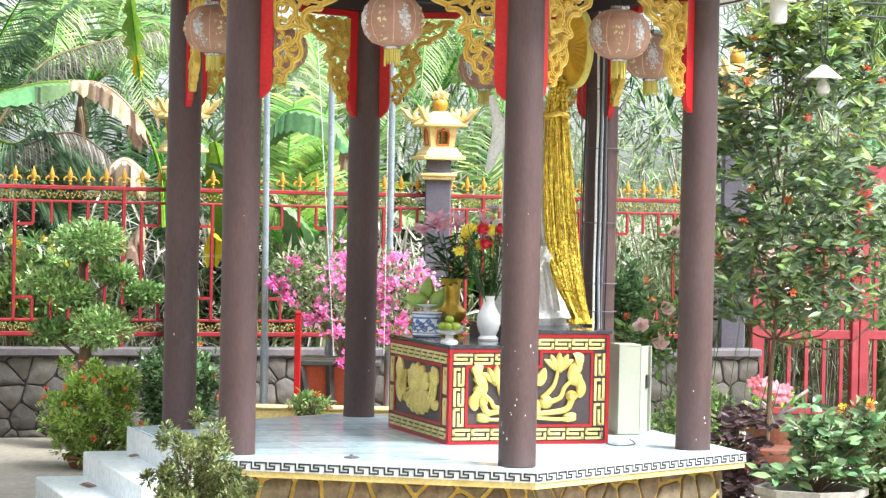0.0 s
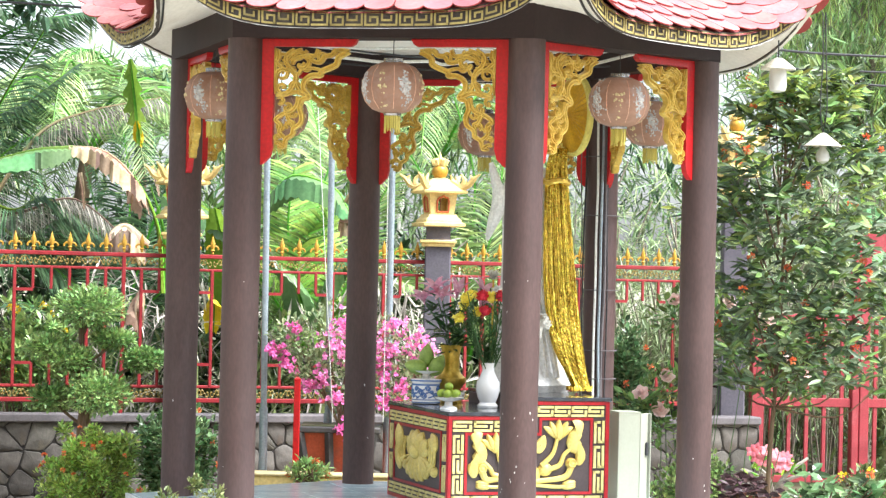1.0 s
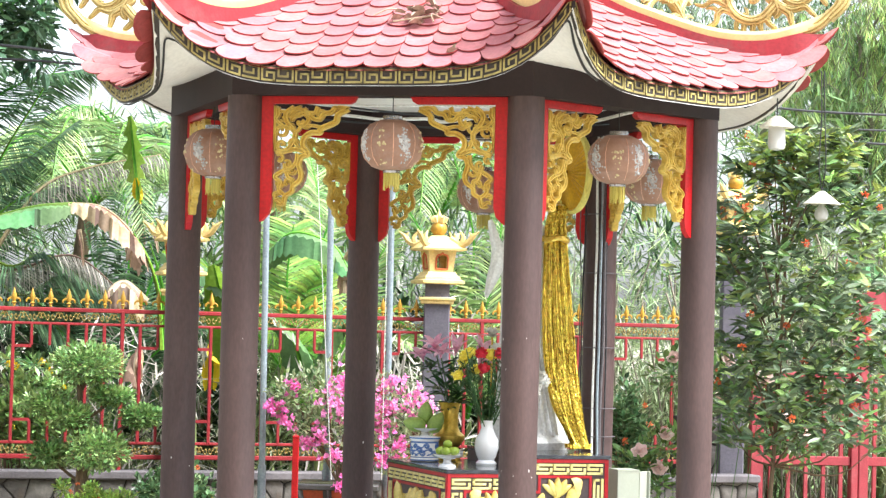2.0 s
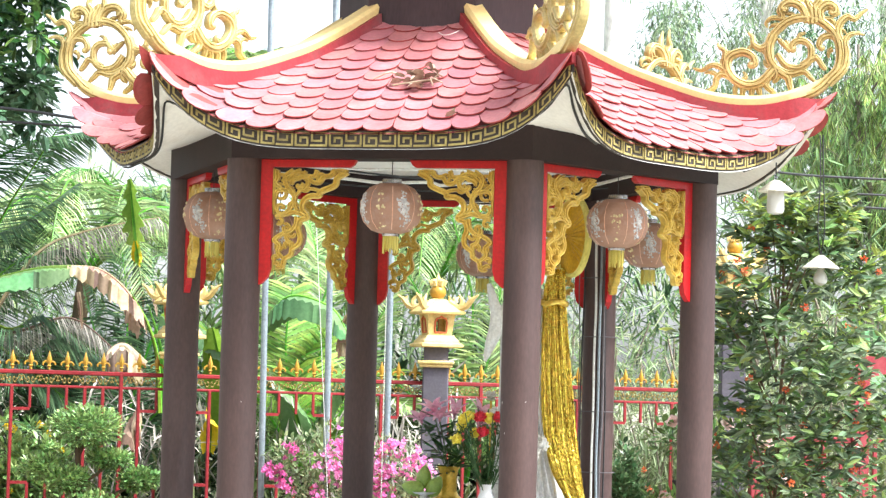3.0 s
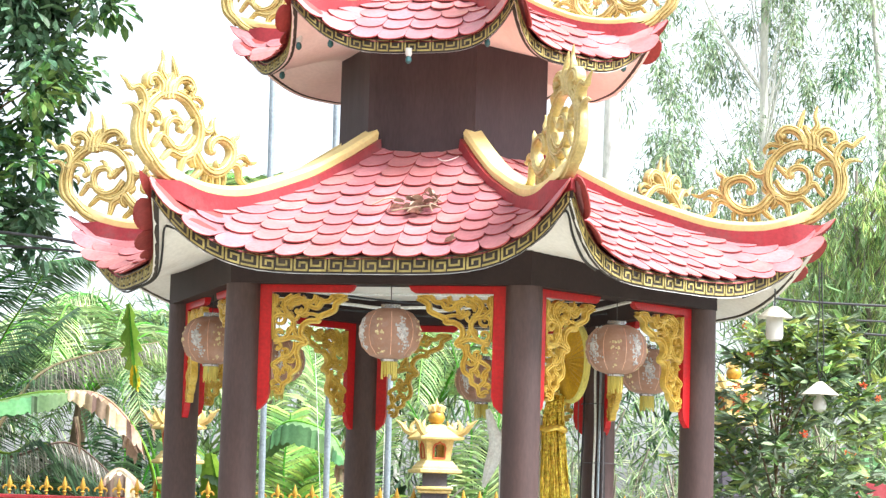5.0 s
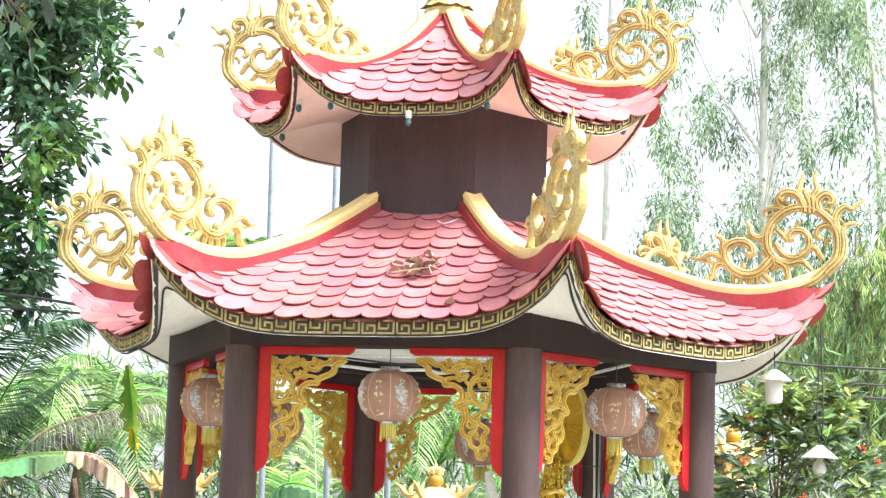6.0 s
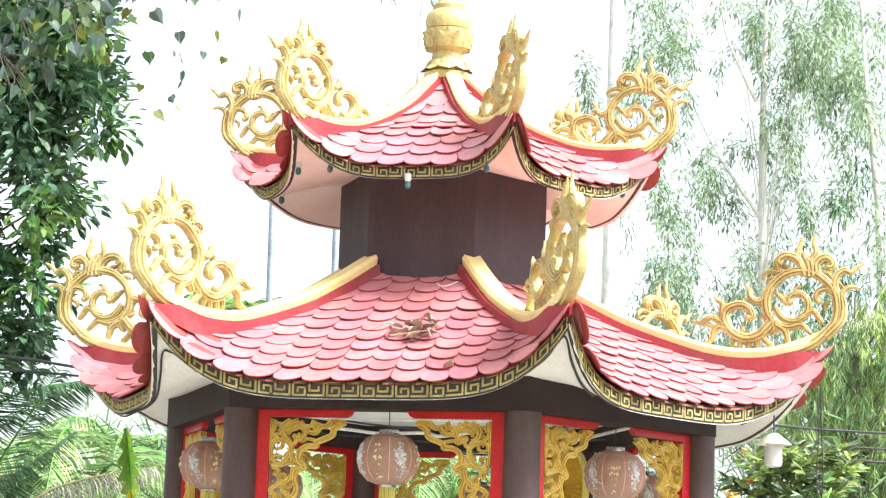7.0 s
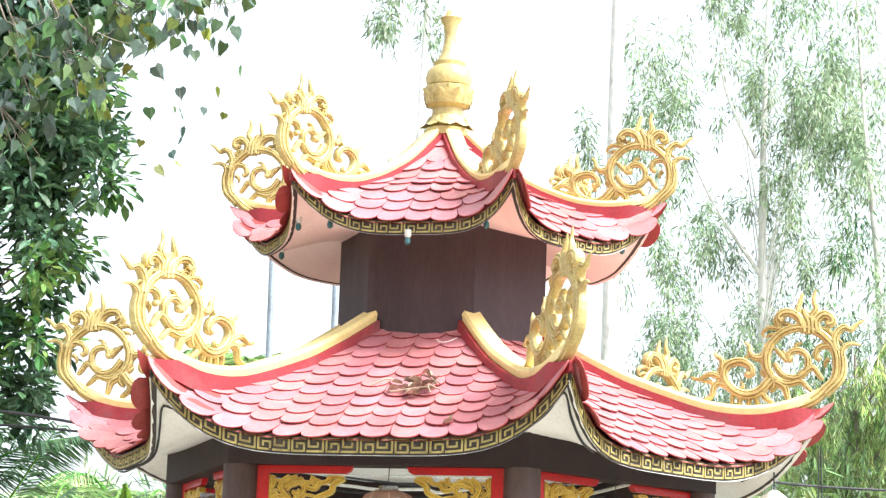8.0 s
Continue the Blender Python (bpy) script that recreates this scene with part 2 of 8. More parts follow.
def side_pose(k, r, z=0.0):
    """A pose at the middle of side k (from corner k to k + 1): x along the side, y inwards, z up."""
    a, b = corner(k, r), corner(k + 1, r)
    x = (b - a).normalized()
    y = Vector((-x.y, x.x, 0))
    m = Matrix((x, y, Vector((0, 0, 1)))).transposed().to_4x4()
    m.translation = (a + b) / 2 + Vector((0, 0, z))
    return m


# ---- ground and platform ----
FRET_PAIR = ([(0.42, 0.9), (0.05, 0.9), (0.05, 0.1), (0.40, 0.1), (0.40, 0.60), (0.19, 0.60), (0.19, 0.36)],
             [(0.53, 0.9), (0.53, 0.40), (0.80, 0.40), (0.80, 0.64)], [(0.50, 0.1), (0.95, 0.1), (0.95, 0.9), (0.66, 0.9)])
FRET = [(0.0, 0.1), (0.0, 0.9), (0.84, 0.9), (0.84, 0.34), (0.3, 0.34), (0.3, 0.62), (0.58, 0.62)]

FRET_S = [(0.02, 0.1), (0.55, 0.1), (0.55, 0.5), (0.22, 0.5), (0.22, 0.9), (0.98, 0.9), (0.98, 0.1)]


def fret(shape, place, length, units, stroke, depth, turn_at=None, steps=3, line=FRET):
    """A running key pattern. place(s, h, d): the point s along, h from 0 to 1 across, d out of the surface."""
    w = length / units

    def bar(p, q):
        sx, sy = stroke / w / 2, stroke
        x0, x1 = min(p[0], q[0]) - sx, max(p[0], q[0]) + sx
        y0, y1 = min(p[1], q[1]) - stroke_h / 2, max(p[1], q[1]) + stroke_h / 2
        n = steps if abs(q[0] - p[0]) > 0.2 else 1
        vs = []
        for i in range(n + 1):
            x = x0 + (x1 - x0) * i / n
            for h, d in ((y0, 0), (y0, depth), (y1, depth), (y1, 0)):
                vs.append(place((base + x) * w, h, d))
        fs = [(i * 4 + a, i * 4 + (a + 1) % 4, i * 4 + 4 + (a + 1) % 4, i * 4 + 4 + a) for i in range(n) for a in range(4)]
        shape.add(vs, fs + [(0, 1, 2, 3), (n * 4 + 3, n * 4 + 2, n * 4 + 1, n * 4)])

    stroke_h = turn_at or 0.16
    for base in range(units):
        for p, q in zip(line, line[1:]):
            bar(p, q)
        if line is FRET:
            bar((0.0, 0.1), (1.0, 0.1))


yard = Shape()
yard.sheet([[(-1500 + 3000 * i / 30, -1500 + 3000 * j / 30, GROUND) for i in range(31)] for j in range(31)])
ground = tagged(new("ground", yard.mesh("ground", M_GROUND)), "pale weathered concrete yard ground with dirt stains", "ground", kind="structure")

PLAT = 2.10
platform = thing("platform", "six-sided platform of pale tiles tinted with sky blue on a stone base", "platform", kind="structure")
# stone core, yellow ledge, white tile edge, floor tiles
core = Shape()
core.add([corner(k, PLAT - 0.17, z) for z in (GROUND, -0.10) for k in range(6)], [tuple(range(6, 12))] + [(k, (k + 1) % 6, 6 + (k + 1) % 6, 6 + k) for k in range(6)])
part("base_core", core, M_MORTAR_YELLOW, platform, "yellow-painted mortar between stones")
ledge = Shape()
for z0, z1, r0 in ((-0.105, -0.068, PLAT - 0.012),):
    ledge.add([corner(k, r0, z) for z in (z0, z1) for k in range(6)], [tuple(range(5, -1, -1)), tuple(range(6, 12))] + [(k, (k + 1) % 6, 6 + (k + 1) % 6, 6 + k) for k in range(6)])
part("ledge", ledge, M_LEDGE, platform, "ochre yellow painted ledge", smooth=False)
slab = Shape()
slab.add([corner(k, PLAT, z) for z in (-0.067, -0.006) for k in range(6)], [tuple(range(5, -1, -1)), tuple(range(6, 12))] + [(k, (k + 1) % 6, 6 + (k + 1) % 6, 6 + k) for k in range(6)])
part("edge_band", slab, M_STEP, platform, "white glazed edge tiles", smooth=False)
for k in (5, 0, 1):
    keys = Shape()
    m = side_pose(k, PLAT, -0.064)
    fret(keys, lambda s, h, d, m=m: m @ Vector((s - PLAT / 2, -d + 0.001, 0.006 + h * 0.047)), PLAT, 23, 0.010, 0.0035, 0.21, 1, FRET_S)
    part("key_border", keys, M_KEY_BLACK, platform, "black key pattern on the white edge", smooth=False)
tile_me = Shape().box((0, 0, -0.003), (0.396, 0.396, 0.006), bevel=0.002).mesh("floor_tile", M_FLOOR, False)


def in_hex(p, r):
    return all((p - (corner(k, r) + corner(k + 1, r)) / 2).dot((corner(k, r) + corner(k + 1, r)).normalized()) < 0 for k in range(6))


fm = Matrix.Rotation(TURN, 4, "Z")
floor_top = Shape().add([corner(k, PLAT - 0.004, -0.0045) for k in range(6)], [tuple(range(6))])
part("floor_bed", floor_top, M_FLOOR, platform, smooth=False)
for i in range(-6, 7):
    for j in range(-6, 7):
        p = fm @ Vector((i * 0.4, j * 0.4, 0))
        if all(in_hex(p + fm @ Vector((a * 0.2, b * 0.2, 0)), PLAT) for a in (-1, 1) for b in (-1, 1)):
            part("floor_tile", tile_me, None, platform, at=Matrix.Translation(p) @ fm)
riser = Shape().box((0, -0.010, (GROUND - 0.001) / 2), (PLAT + 0.006, 0.02, -GROUND - 0.001), side_pose(4, PLAT, 0), 0.003)
part("riser", riser, M_STEP, platform, "white riser with grey-flecked tiles")
# steps up the side between corners 4 and 5
for i in (1, 2):
    m = side_pose(4, PLAT, 0)
    st = Shape().box((0, -0.318 * i / 2, (-0.167 * i + GROUND) / 2), (PLAT - 0.004, 0.318 * i, -GROUND - 0.167 * i), m, 0.008)
    part("step", st, M_STEP, platform, "white step with grey-flecked tiles")

# ---- pavilion ----
pavilion = thing("pavilion", "two-tiered six-sided shrine pavilion with red scale-tiled roofs and gold scrollwork", "pavilion")
BEAM_Z = 2.95
col = Shape().lathe([(0.115, 0), (0.1145, 0.012), (0.114, 0.016), (0.113, 0.8), (0.115, 1.7), (0.112, 2.5), (0.111, 2.9495)], 28).mesh("column", M_COLUMN)
for k in range(6):
    part("column", col, None, pavilion, at=Matrix.Translation(corner(k, R)) @ Matrix.Rotation(k * 1.1, 4, "Z"))


def hex_ring(shape, r_in, r_out, z0, z1):
    vs = [corner(k, r, z) for r, z in ((r_in, z0), (r_out, z0), (r_out, z1), (r_in, z1)) for k in range(6)]
    return shape.add(vs, [(j * 6 + k, j * 6 + (k + 1) % 6, ((j + 1) % 4) * 6 + (k + 1) % 6, ((j + 1) % 4) * 6 + k) for j in range(4) for k in range(6)])


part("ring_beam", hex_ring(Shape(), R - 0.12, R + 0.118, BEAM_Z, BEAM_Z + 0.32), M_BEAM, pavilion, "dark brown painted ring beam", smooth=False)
part("ceiling_panel", hex_ring(Shape(), 0.02, R - 0.10, BEAM_Z + 0.17, BEAM_Z + 0.21), M_WHITE, pavilion, "white painted ceiling", smooth=False)

LOWER = dict(r0=0.62, r1=2.54, top=3.93, eave=3.064, hip=[(0.6, 3.95), (0.95, 3.745), (1.25, 3.592), (1.55, 3.483), (1.8, 3.403), (2.0, 3.374), (2.2, 3.378), (2.4, 3.432), (2.6, 3.535)],
             rows=11, wide=0.175, long=0.25, band=0.085, power=(4.5, 3.4, 3.0, 3.0, 2.8, 4.5), dish=0.02, swell=0.045, inset=0.13)
UPPER = dict(r0=0.06, r1=1.45, top=5.36, eave=4.53, hip=[(0.06, 5.35), (0.38, 5.055), (0.65, 4.90), (0.9, 4.806), (1.1, 4.778), (1.3, 4.79), (1.46, 4.85)],
             rows=9, wide=0.175, long=0.22, band=0.066, power=(4.6, 3.0, 3.0, 3.0, 2.8, 3.0), dish=0.03, swell=0.03, inset=0.07)


def roof_point(s, k, u, v):
    r = s["r0"] + (s["r1"] - s["r0"]) * v
    a, b = corner(k, r), corner(k + 1, r)
    p = (a + b) / 2 + (b - a) / 2 * u
    zh = graded(s["hip"], r) + s["swell"] * min(1.0, 3 * (1 - v))
    zm = s["top"] + (s["eave"] - s["top"]) * v - s["dish"] * 4 * v * (1 - v)
    zm = min(zm, zh)
    # the hand-built corners differ, and sharpen towards the eave
    bend = s["power"][(k if u < 0 else k + 1) % 6]
    p.z = zm + (zh - zm) * abs(u) ** (2.0 + (bend - 2.0) * v ** 3)
    # the eave line draws in between the corners, which stand out as points
    w = max(0.0, (abs(u) - 0.45) / 0.55)
    out = (a + b).normalized()
    out.z = 0
    return p - out * s["inset"] * (1 - w ** 1.6) * v ** 3


def roof_frame(s, k, u, v):
    p = roof_point(s, k, u, v)
    x = (roof_point(s, k, min(u + 0.02, 1), v) - roof_point(s, k, max(u - 0.02, -1), v)).normalized()
    y = (roof_point(s, k, u, min(v + 0.02, 1)) - roof_point(s, k, u, max(v - 0.02, 0))).normalized()
    z = x.cross(y)
    z = (z if z.z > 0 else -z).normalized()
    return p, y, z


def scale_outline(w, l):
    return [(-w / 2, 0.08), (-w / 2, -l * 0.28), (-w / 2, -l * 0.60)] + [(w / 2 * math.sin(a), -l * 0.60 - l * 0.40 * math.cos(a)) for a in np.linspace(-math.pi / 2, math.pi / 2, 9)[1:-1]] + [(w / 2, -l * 0.60), (w / 2, -l * 0.28), (w / 2, 0.08), (0, 0.08)]


def on_roof(s, k, u, v, lift):
    """A point lift above the slope; past the eave the slope goes straight on."""
    u = max(-1.0, min(1.0, u))
    a, b = roof_point(s, k, u, 0.95), roof_point(s, k, u, 1.0)
    p = roof_point(s, k, u, v) if v <= 1 else b + (b - a) * ((v - 1) / 0.05)
    return p + roof_frame(s, k, u, max(0.03, min(0.97, v)))[2] * lift


def roof_tile(s, k, u, v, w, slope, rng, last):
    """One scale tile laid to the curve of the slope."""
    side = s["r0"] + (s["r1"] - s["r0"]) * v
    hi, lo = [], []
    tip = rng.uniform(0.064, 0.09)
    turn = rng.uniform(-0.03, 0.03)
    rise = rng.uniform(-0.002, 0.002)
    for x, y in scale_outline(w, s["long"]):
        vv = v + (-y - s["long"] * (0.74 - 0.60 * max(0.0, abs(u) - 0.6) if last else 0.86)) / slope
        uu = u + (x - y * turn) * 2 / side
        h = 0.006 + rise - tip * y
        hi.append(on_roof(s, k, uu, max(0.01, vv), h))
        lo.append(on_roof(s, k, uu, max(0.01, vv), h - 0.008))
    n = len(hi)
    return hi + lo, [tuple(range(n))[::-1], tuple(range(n, 2 * n))] + [(i, (i + 1) % n, n + (i + 1) % n, n + i) for i in range(n)]


def two_tone(me, faces):
    """Every tile's first face keeps the faded glaze; its rim and underside take the second material."""
    for i, poly in enumerate(me.polygons):
        poly.material_index = 0 if i % faces == 0 else 1
    return me


def build_roof(s, name, label, near):
    roof = part(name, Shape().sheet([[roof_point(s, k, u, v) - Vector((0, 0, 0.015)) for k in range(6) for u in np.linspace(-1, 1, 25)[:-1]] for v in np.linspace(0, 1, 13)], True), M_TILE_BED, pavilion, label)
    rest = Shape()
    slope = (roof_point(s, 0, 0, 1) - roof_point(s, 0, 0, 0)).length
    rng = random.Random(4)
    for k in range(6):
        for i in range(s["rows"] + 1):
            v = (i + 1) / s["rows"] - 0.012
            side = s["r0"] + (s["r1"] - s["r0"]) * v
            n = max(1, round(side / s["wide"]))
            off = 0.5 if i % 2 else 0.0
            for j in range(n + (1 if off else 0)):
                u = ((j + 0.5 - off) / n) * 2 - 1
                if i == s["rows"]:
                    # a further course hangs over the eave board, at the corners alone
                    if k == 5 or abs(u) < 0.5 or (k == 0 and u < 0):
                        continue
                    v = 1 + 0.068 * min(1.0, (abs(u) - 0.5) / 0.3) * (1 - 3.0 * max(0.0, abs(u) - 0.80))
                q = roof_tile(s, k, u, v, side / n * 0.99, slope, rng, i == s["rows"] - 1 and (k == 5 or (k == 0 and u < 0)))
                if k in near:
                    part("tile", two_tone(Shape().add(*q).mesh("tile", [M_TILE, M_TILE_EDGE], False), len(q[1])), None, roof)
                else:
                    rest.add(*q)
    part("far_tiles", two_tone(rest.mesh("far_tiles", [M_TILE_FAR, M_TILE_EDGE], False), len(q[1])), None, roof, "red scale tiles on the far slopes", kind="stuff")
    # fascia with the key pattern, soffit
    for k in range(6):
        def edge(u, h, d, k=k):
            p = roof_point(s, k, u, 1)
            out = (corner(k, 1) + corner(k + 1, 1)).normalized()
            return p + out * (d - 0.018) + Vector((0, 0, 0.006 - (s["band"] + 0.018) * (1 - h)))
        board = Shape()
        us = np.linspace(-1, 1, 33)
        board.sheet([[edge(u, h, d) for u in us] for h, d in ((1, -0.03), (1, 0), (0, 0), (0, -0.03), (1, -0.03))])
        f = part("fascia", board, M_BLACK, roof, "black curved eave board")
        keys = Shape()
        side = s["r1"] * 1.04
        for line in FRET_PAIR:
            fret(keys, lambda q, h, d: edge(max(-1, min(1, q / side * 2 - 1)) * 0.985, 0.06 + 0.88 * h, d + 0.0015), side, 12 if s is LOWER else 8, 0.0125 if s is LOWER else 0.0098, 0.004, 0.135, line=line)
        part("key_pattern", keys, M_GOLD_KEY, f, "pale gold key pattern", smooth=False)
    return roof


lower_roof = build_roof(LOWER, "lower_roof", "faded red scale-tiled lower roof with upturned corners", (5, 0))
upper_roof = build_roof(UPPER, "upper_roof", "faded red scale-tiled upper roof with upturned corners", (5, 0))


def soffit_point(s, k, u, w, r_in, z_in):
    """From the beam (w 0) to the eave board (w 1)."""
    e = roof_point(s, k, u, 1.0) - (corner(k, 1) + corner(k + 1, 1)).normalized() * 0.014 - Vector((0, 0, s["band"] + 0.019))
    a, b = corner(k, r_in, z_in), corner(k + 1, r_in, z_in)
    i = (a + b) / 2 + (b - a) / 2 * u
    p = i.lerp(e, w)
    p.z = i.z + (e.z - i.z) * (w ** 1.25)
    return p


def soffit(s, r_in, z_in, name, material, label):
    rows = [[soffit_point(s, k, u, w, r_in, z_in) for k in range(6) for u in np.linspace(-1, 1, 25)[:-1]] for w in np.linspace(0, 1, 7)]
    return part(name, Shape().sheet(rows, True), material, pavilion, label)


soffit(LOWER, R + 0.08, BEAM_Z + 0.20, "lower_soffit", M_WHITE, "white painted soffit under the lower eaves")
UB = 0.71
soffit(UPPER, UB - 0.03, 4.62, "upper_soffit", M_PINK, "pinkish white soffit under the upper eaves")
part("upper_drum", hex_ring(Shape(), UB - 0.08, UB, 3.75, 4.62), M_DRUM, pavilion, "dark brown six-sided upper drum", smooth=False)


def ridge(s, roof, start, stop, w, h):
    for k in range(6):
        d = corner(k, 1)
        side = Vector((-d.y, d.x, 0))
        rs = np.linspace(start, stop, 26)
        rows_red, rows_cap = [], []
        for r in rs:
            z = graded(s["hip"], r)
            zs = (graded(s["hip"], r + 0.06) + graded(s["hip"], r - 0.06) + z) / 3
            c = d * r + Vector((0, 0, zs))
            e = 1.0 if r < stop - 0.16 else max(0.12, (stop + 0.02 - r) / 0.18)
            side = Vector((-d.y, d.x, 0)) * e
            rows_red.append([c + side * a + Vector((0, 0, b * (e if b > 0 else 1))) for a, b in ((-w * 0.74, -0.05), (-w * 0.66, h * 0.56), (w * 0.66, h * 0.56), (w * 0.74, -0.05))])
            rows_cap.append([c + side * a + Vector((0, 0, b)) for a, b in ((-w * 0.45, h * 0.54), (-w * 0.5, h * 0.84), (-w * 0.38, h), (w * 0.38, h), (w * 0.5, h * 0.84), (w * 0.45, h * 0.54))])
        red, cap = Shape().sheet(rows_red, True), Shape().sheet(rows_cap, True)
        for q, n in ((red, 4), (cap, 6)):
            e = len(q.v)
            q.f += [tuple(range(n - 1, -1, -1)), tuple(range(e - n, e))]
        part("ridge_base", red, M_RIDGE_RED, roof, "red painted hip ridge")
        part("ridge_cap", cap, M_RIDGE_YELLOW, roof, "cream yellow ridge cap")


ridge(LOWER, lower_roof, 0.68, 2.535, 0.14, 0.15)
ridge(UPPER, upper_roof, 0.08, 1.44, 0.11, 0.105)


def carve_band(shape, pts, w0, w1, ridges=3, deep=0.0, n=5):
    """A carved band along pts in the x, z plane: w0 to w1 half wide, grooved lengthwise front and back."""
    half = [(-1, 0.30), (-0.82, 0.72), (-0.58, 0.84), (-0.40, 0.62), (-0.2, 1.0), (0.2, 1.0), (0.40, 0.62), (0.58, 0.84), (0.82, 0.72), (1, 0.30)]
    if ridges == 2:
        half = [(-1, 0.55), (-0.84, 1.0), (-0.42, 0.96), (-0.2, 0.5), (0.2, 0.5), (0.42, 0.96), (0.84, 1.0), (1, 0.55)]
    ring = half + [(a, -b) for a, b in half[::-1]]
    line = spread([(x, 0, z) for x, z in pts], n)
    k = len(line) - 1
    rows = []
    for i, p in enumerate(line):
        d = line[min(i + 1, k)] - line[max(i - 1, 0)]
        side = Vector((d.z, 0, -d.x)).normalized()
        w = w1 + (w0 - w1) * (1 - (i / k) ** 1.6)
        h = deep or (0.010 + 0.95 * w)
        last = max(0.0, (i - k + 2) / 2)
        w *= math.sqrt(max(0.06, 1 - last * last))
        if not deep and w1 < 0.012:
            h *= max(0.25, 1 - 0.8 * max(0.0, i / k - 0.55) / 0.45)
        rows.append([p + side * a * w + Vector((0, b * h, 0)) for a, b in ring])
    q = Shape().sheet(rows, True)
    e, m = len(q.v), len(ring)
    q.f += [tuple(range(m - 1, -1, -1)), tuple(range(e - m, e))]
    shape.add(q.v, q.f)


# ---- gold scrollwork on the roof corners: x outwards along the ridge, z up ----
def corner_scroll():
    g = Shape()

    def carve(shape, pts, *rest):
        # long inner sprays, a low crest of flames
        carve_band(shape, [(x if x > -0.45 else -0.45 + (x + 0.45) * 1.22, z if z < 0.58 else 0.58 + (z - 0.58) * 0.82) for x, z in pts], *[w * 0.86 for w in rest])

    def barb(x, z, way, length, bend):
        a = radians(way)
        q = [(x + length * t * math.cos(a + radians(bend) * t), z + length * t * math.sin(a + radians(bend) * t)) for t in (0.0, 0.35, 0.7, 1.0)]
        carve(g, q, 0.020, 0.006)

    carve(g, [(0.05, 0.149), (0.122, 0.23), (0.139, 0.33), (0.119, 0.43), (0.06, 0.504), (-0.02, 0.556), (-0.112, 0.567), (-0.203, 0.541), (-0.275, 0.478), (-0.322, 0.411)], 0.036, 0.031)
    carve(g, [(0.065, 0.134), (0.158, 0.23), (0.178, 0.33), (0.167, 0.404), (0.192, 0.448), (0.238, 0.463), (0.293, 0.452)], 0.035, 0.009)
    carve(g, [(0.134, 0.415), (0.119, 0.478), (0.14, 0.537), (0.183, 0.57), (0.227, 0.556), (0.266, 0.593), (0.313, 0.63)], 0.035, 0.009)
    carve(g, [(0.119, 0.415), (0.083, 0.448), (0.025, 0.437), (-0.0, 0.392), (0.018, 0.359)], 0.027, 0.022)
    carve(g, [(-0.297, 0.452), (-0.321, 0.377), (-0.309, 0.288), (-0.257, 0.229), (-0.176, 0.199), (-0.096, 0.215), (-0.052, 0.178), (-0.019, 0.148)], 0.039, 0.014)
    carve(g, [(-0.266, 0.329), (-0.206, 0.255), (-0.126, 0.237), (-0.061, 0.281), (-0.047, 0.355), (-0.077, 0.404), (-0.135, 0.415), (-0.171, 0.385), (-0.156, 0.351)], 0.027, 0.027)
    carve(g, [(-0.108, 0.252), (-0.053, 0.289), (-0.014, 0.304), (0.02, 0.259), (0.049, 0.222)], 0.027, 0.018)
    carve(g, [(-0.071, 0.534), (-0.079, 0.608), (-0.117, 0.675), (-0.103, 0.772), (-0.085, 0.844)], 0.036, 0.009)
    carve(g, [(-0.042, 0.526), (-0.046, 0.608), (-0.073, 0.668), (-0.081, 0.712)], 0.036, 0.020)
    carve(g, [(-0.016, 0.53), (-0.021, 0.608), (-0.029, 0.653), (-0.0, 0.712), (-0.016, 0.794), (-0.002, 0.874)], 0.036, 0.009)
    carve(g, [(0.013, 0.533), (0.001, 0.6), (0.015, 0.638), (0.055, 0.671), (0.099, 0.649), (0.106, 0.604), (0.074, 0.593)], 0.036, 0.031)
    carve(g, [(-0.079, 0.563), (-0.109, 0.638), (-0.153, 0.679), (-0.205, 0.683), (-0.241, 0.646), (-0.215, 0.604)], 0.036, 0.031)
    carve(g, [(-0.234, 0.66), (-0.255, 0.619), (-0.24, 0.578), (-0.254, 0.549)], 0.030, 0.020)
    carve(g, [(-0.195, 0.548), (-0.254, 0.563), (-0.306, 0.564), (-0.342, 0.534), (-0.334, 0.5)], 0.022, 0.009)
    carve(g, [(-0.31, 0.392), (-0.376, 0.366), (-0.421, 0.396), (-0.429, 0.44), (-0.459, 0.474)], 0.030, 0.009)
    carve(g, [(-0.286, 0.229), (-0.362, 0.147), (-0.446, 0.124), (-0.512, 0.154), (-0.554, 0.213), (-0.566, 0.272), (-0.541, 0.321), (-0.482, 0.343), (-0.427, 0.317), (-0.411, 0.269), (-0.437, 0.25)], 0.039, 0.027)
    carve(g, [(-0.336, 0.169), (-0.38, 0.117), (-0.368, 0.05)], 0.027, 0.018)
    carve(g, [(-0.38, 0.154), (-0.423, 0.102), (-0.43, 0.039)], 0.027, 0.018)
    carve(g, [(-0.431, 0.146), (-0.475, 0.102), (-0.481, 0.039)], 0.027, 0.018)
    carve(g, [(-0.483, 0.161), (-0.519, 0.109), (-0.514, 0.042)], 0.022, 0.014)
    carve(g, [(-0.315, 0.191), (-0.336, 0.132), (-0.306, 0.095), (-0.276, 0.073)], 0.027, 0.018)
    carve(g, [(-0.257, 0.214), (-0.198, 0.177), (-0.182, 0.125), (-0.167, 0.074)], 0.035, 0.014)
    carve(g, [(-0.294, 0.273), (-0.264, 0.192), (-0.292, 0.14)], 0.035, 0.018)
    carve(g, [(-0.554, 0.228), (-0.577, 0.302), (-0.575, 0.347), (-0.608, 0.377), (-0.616, 0.407)], 0.027, 0.009)
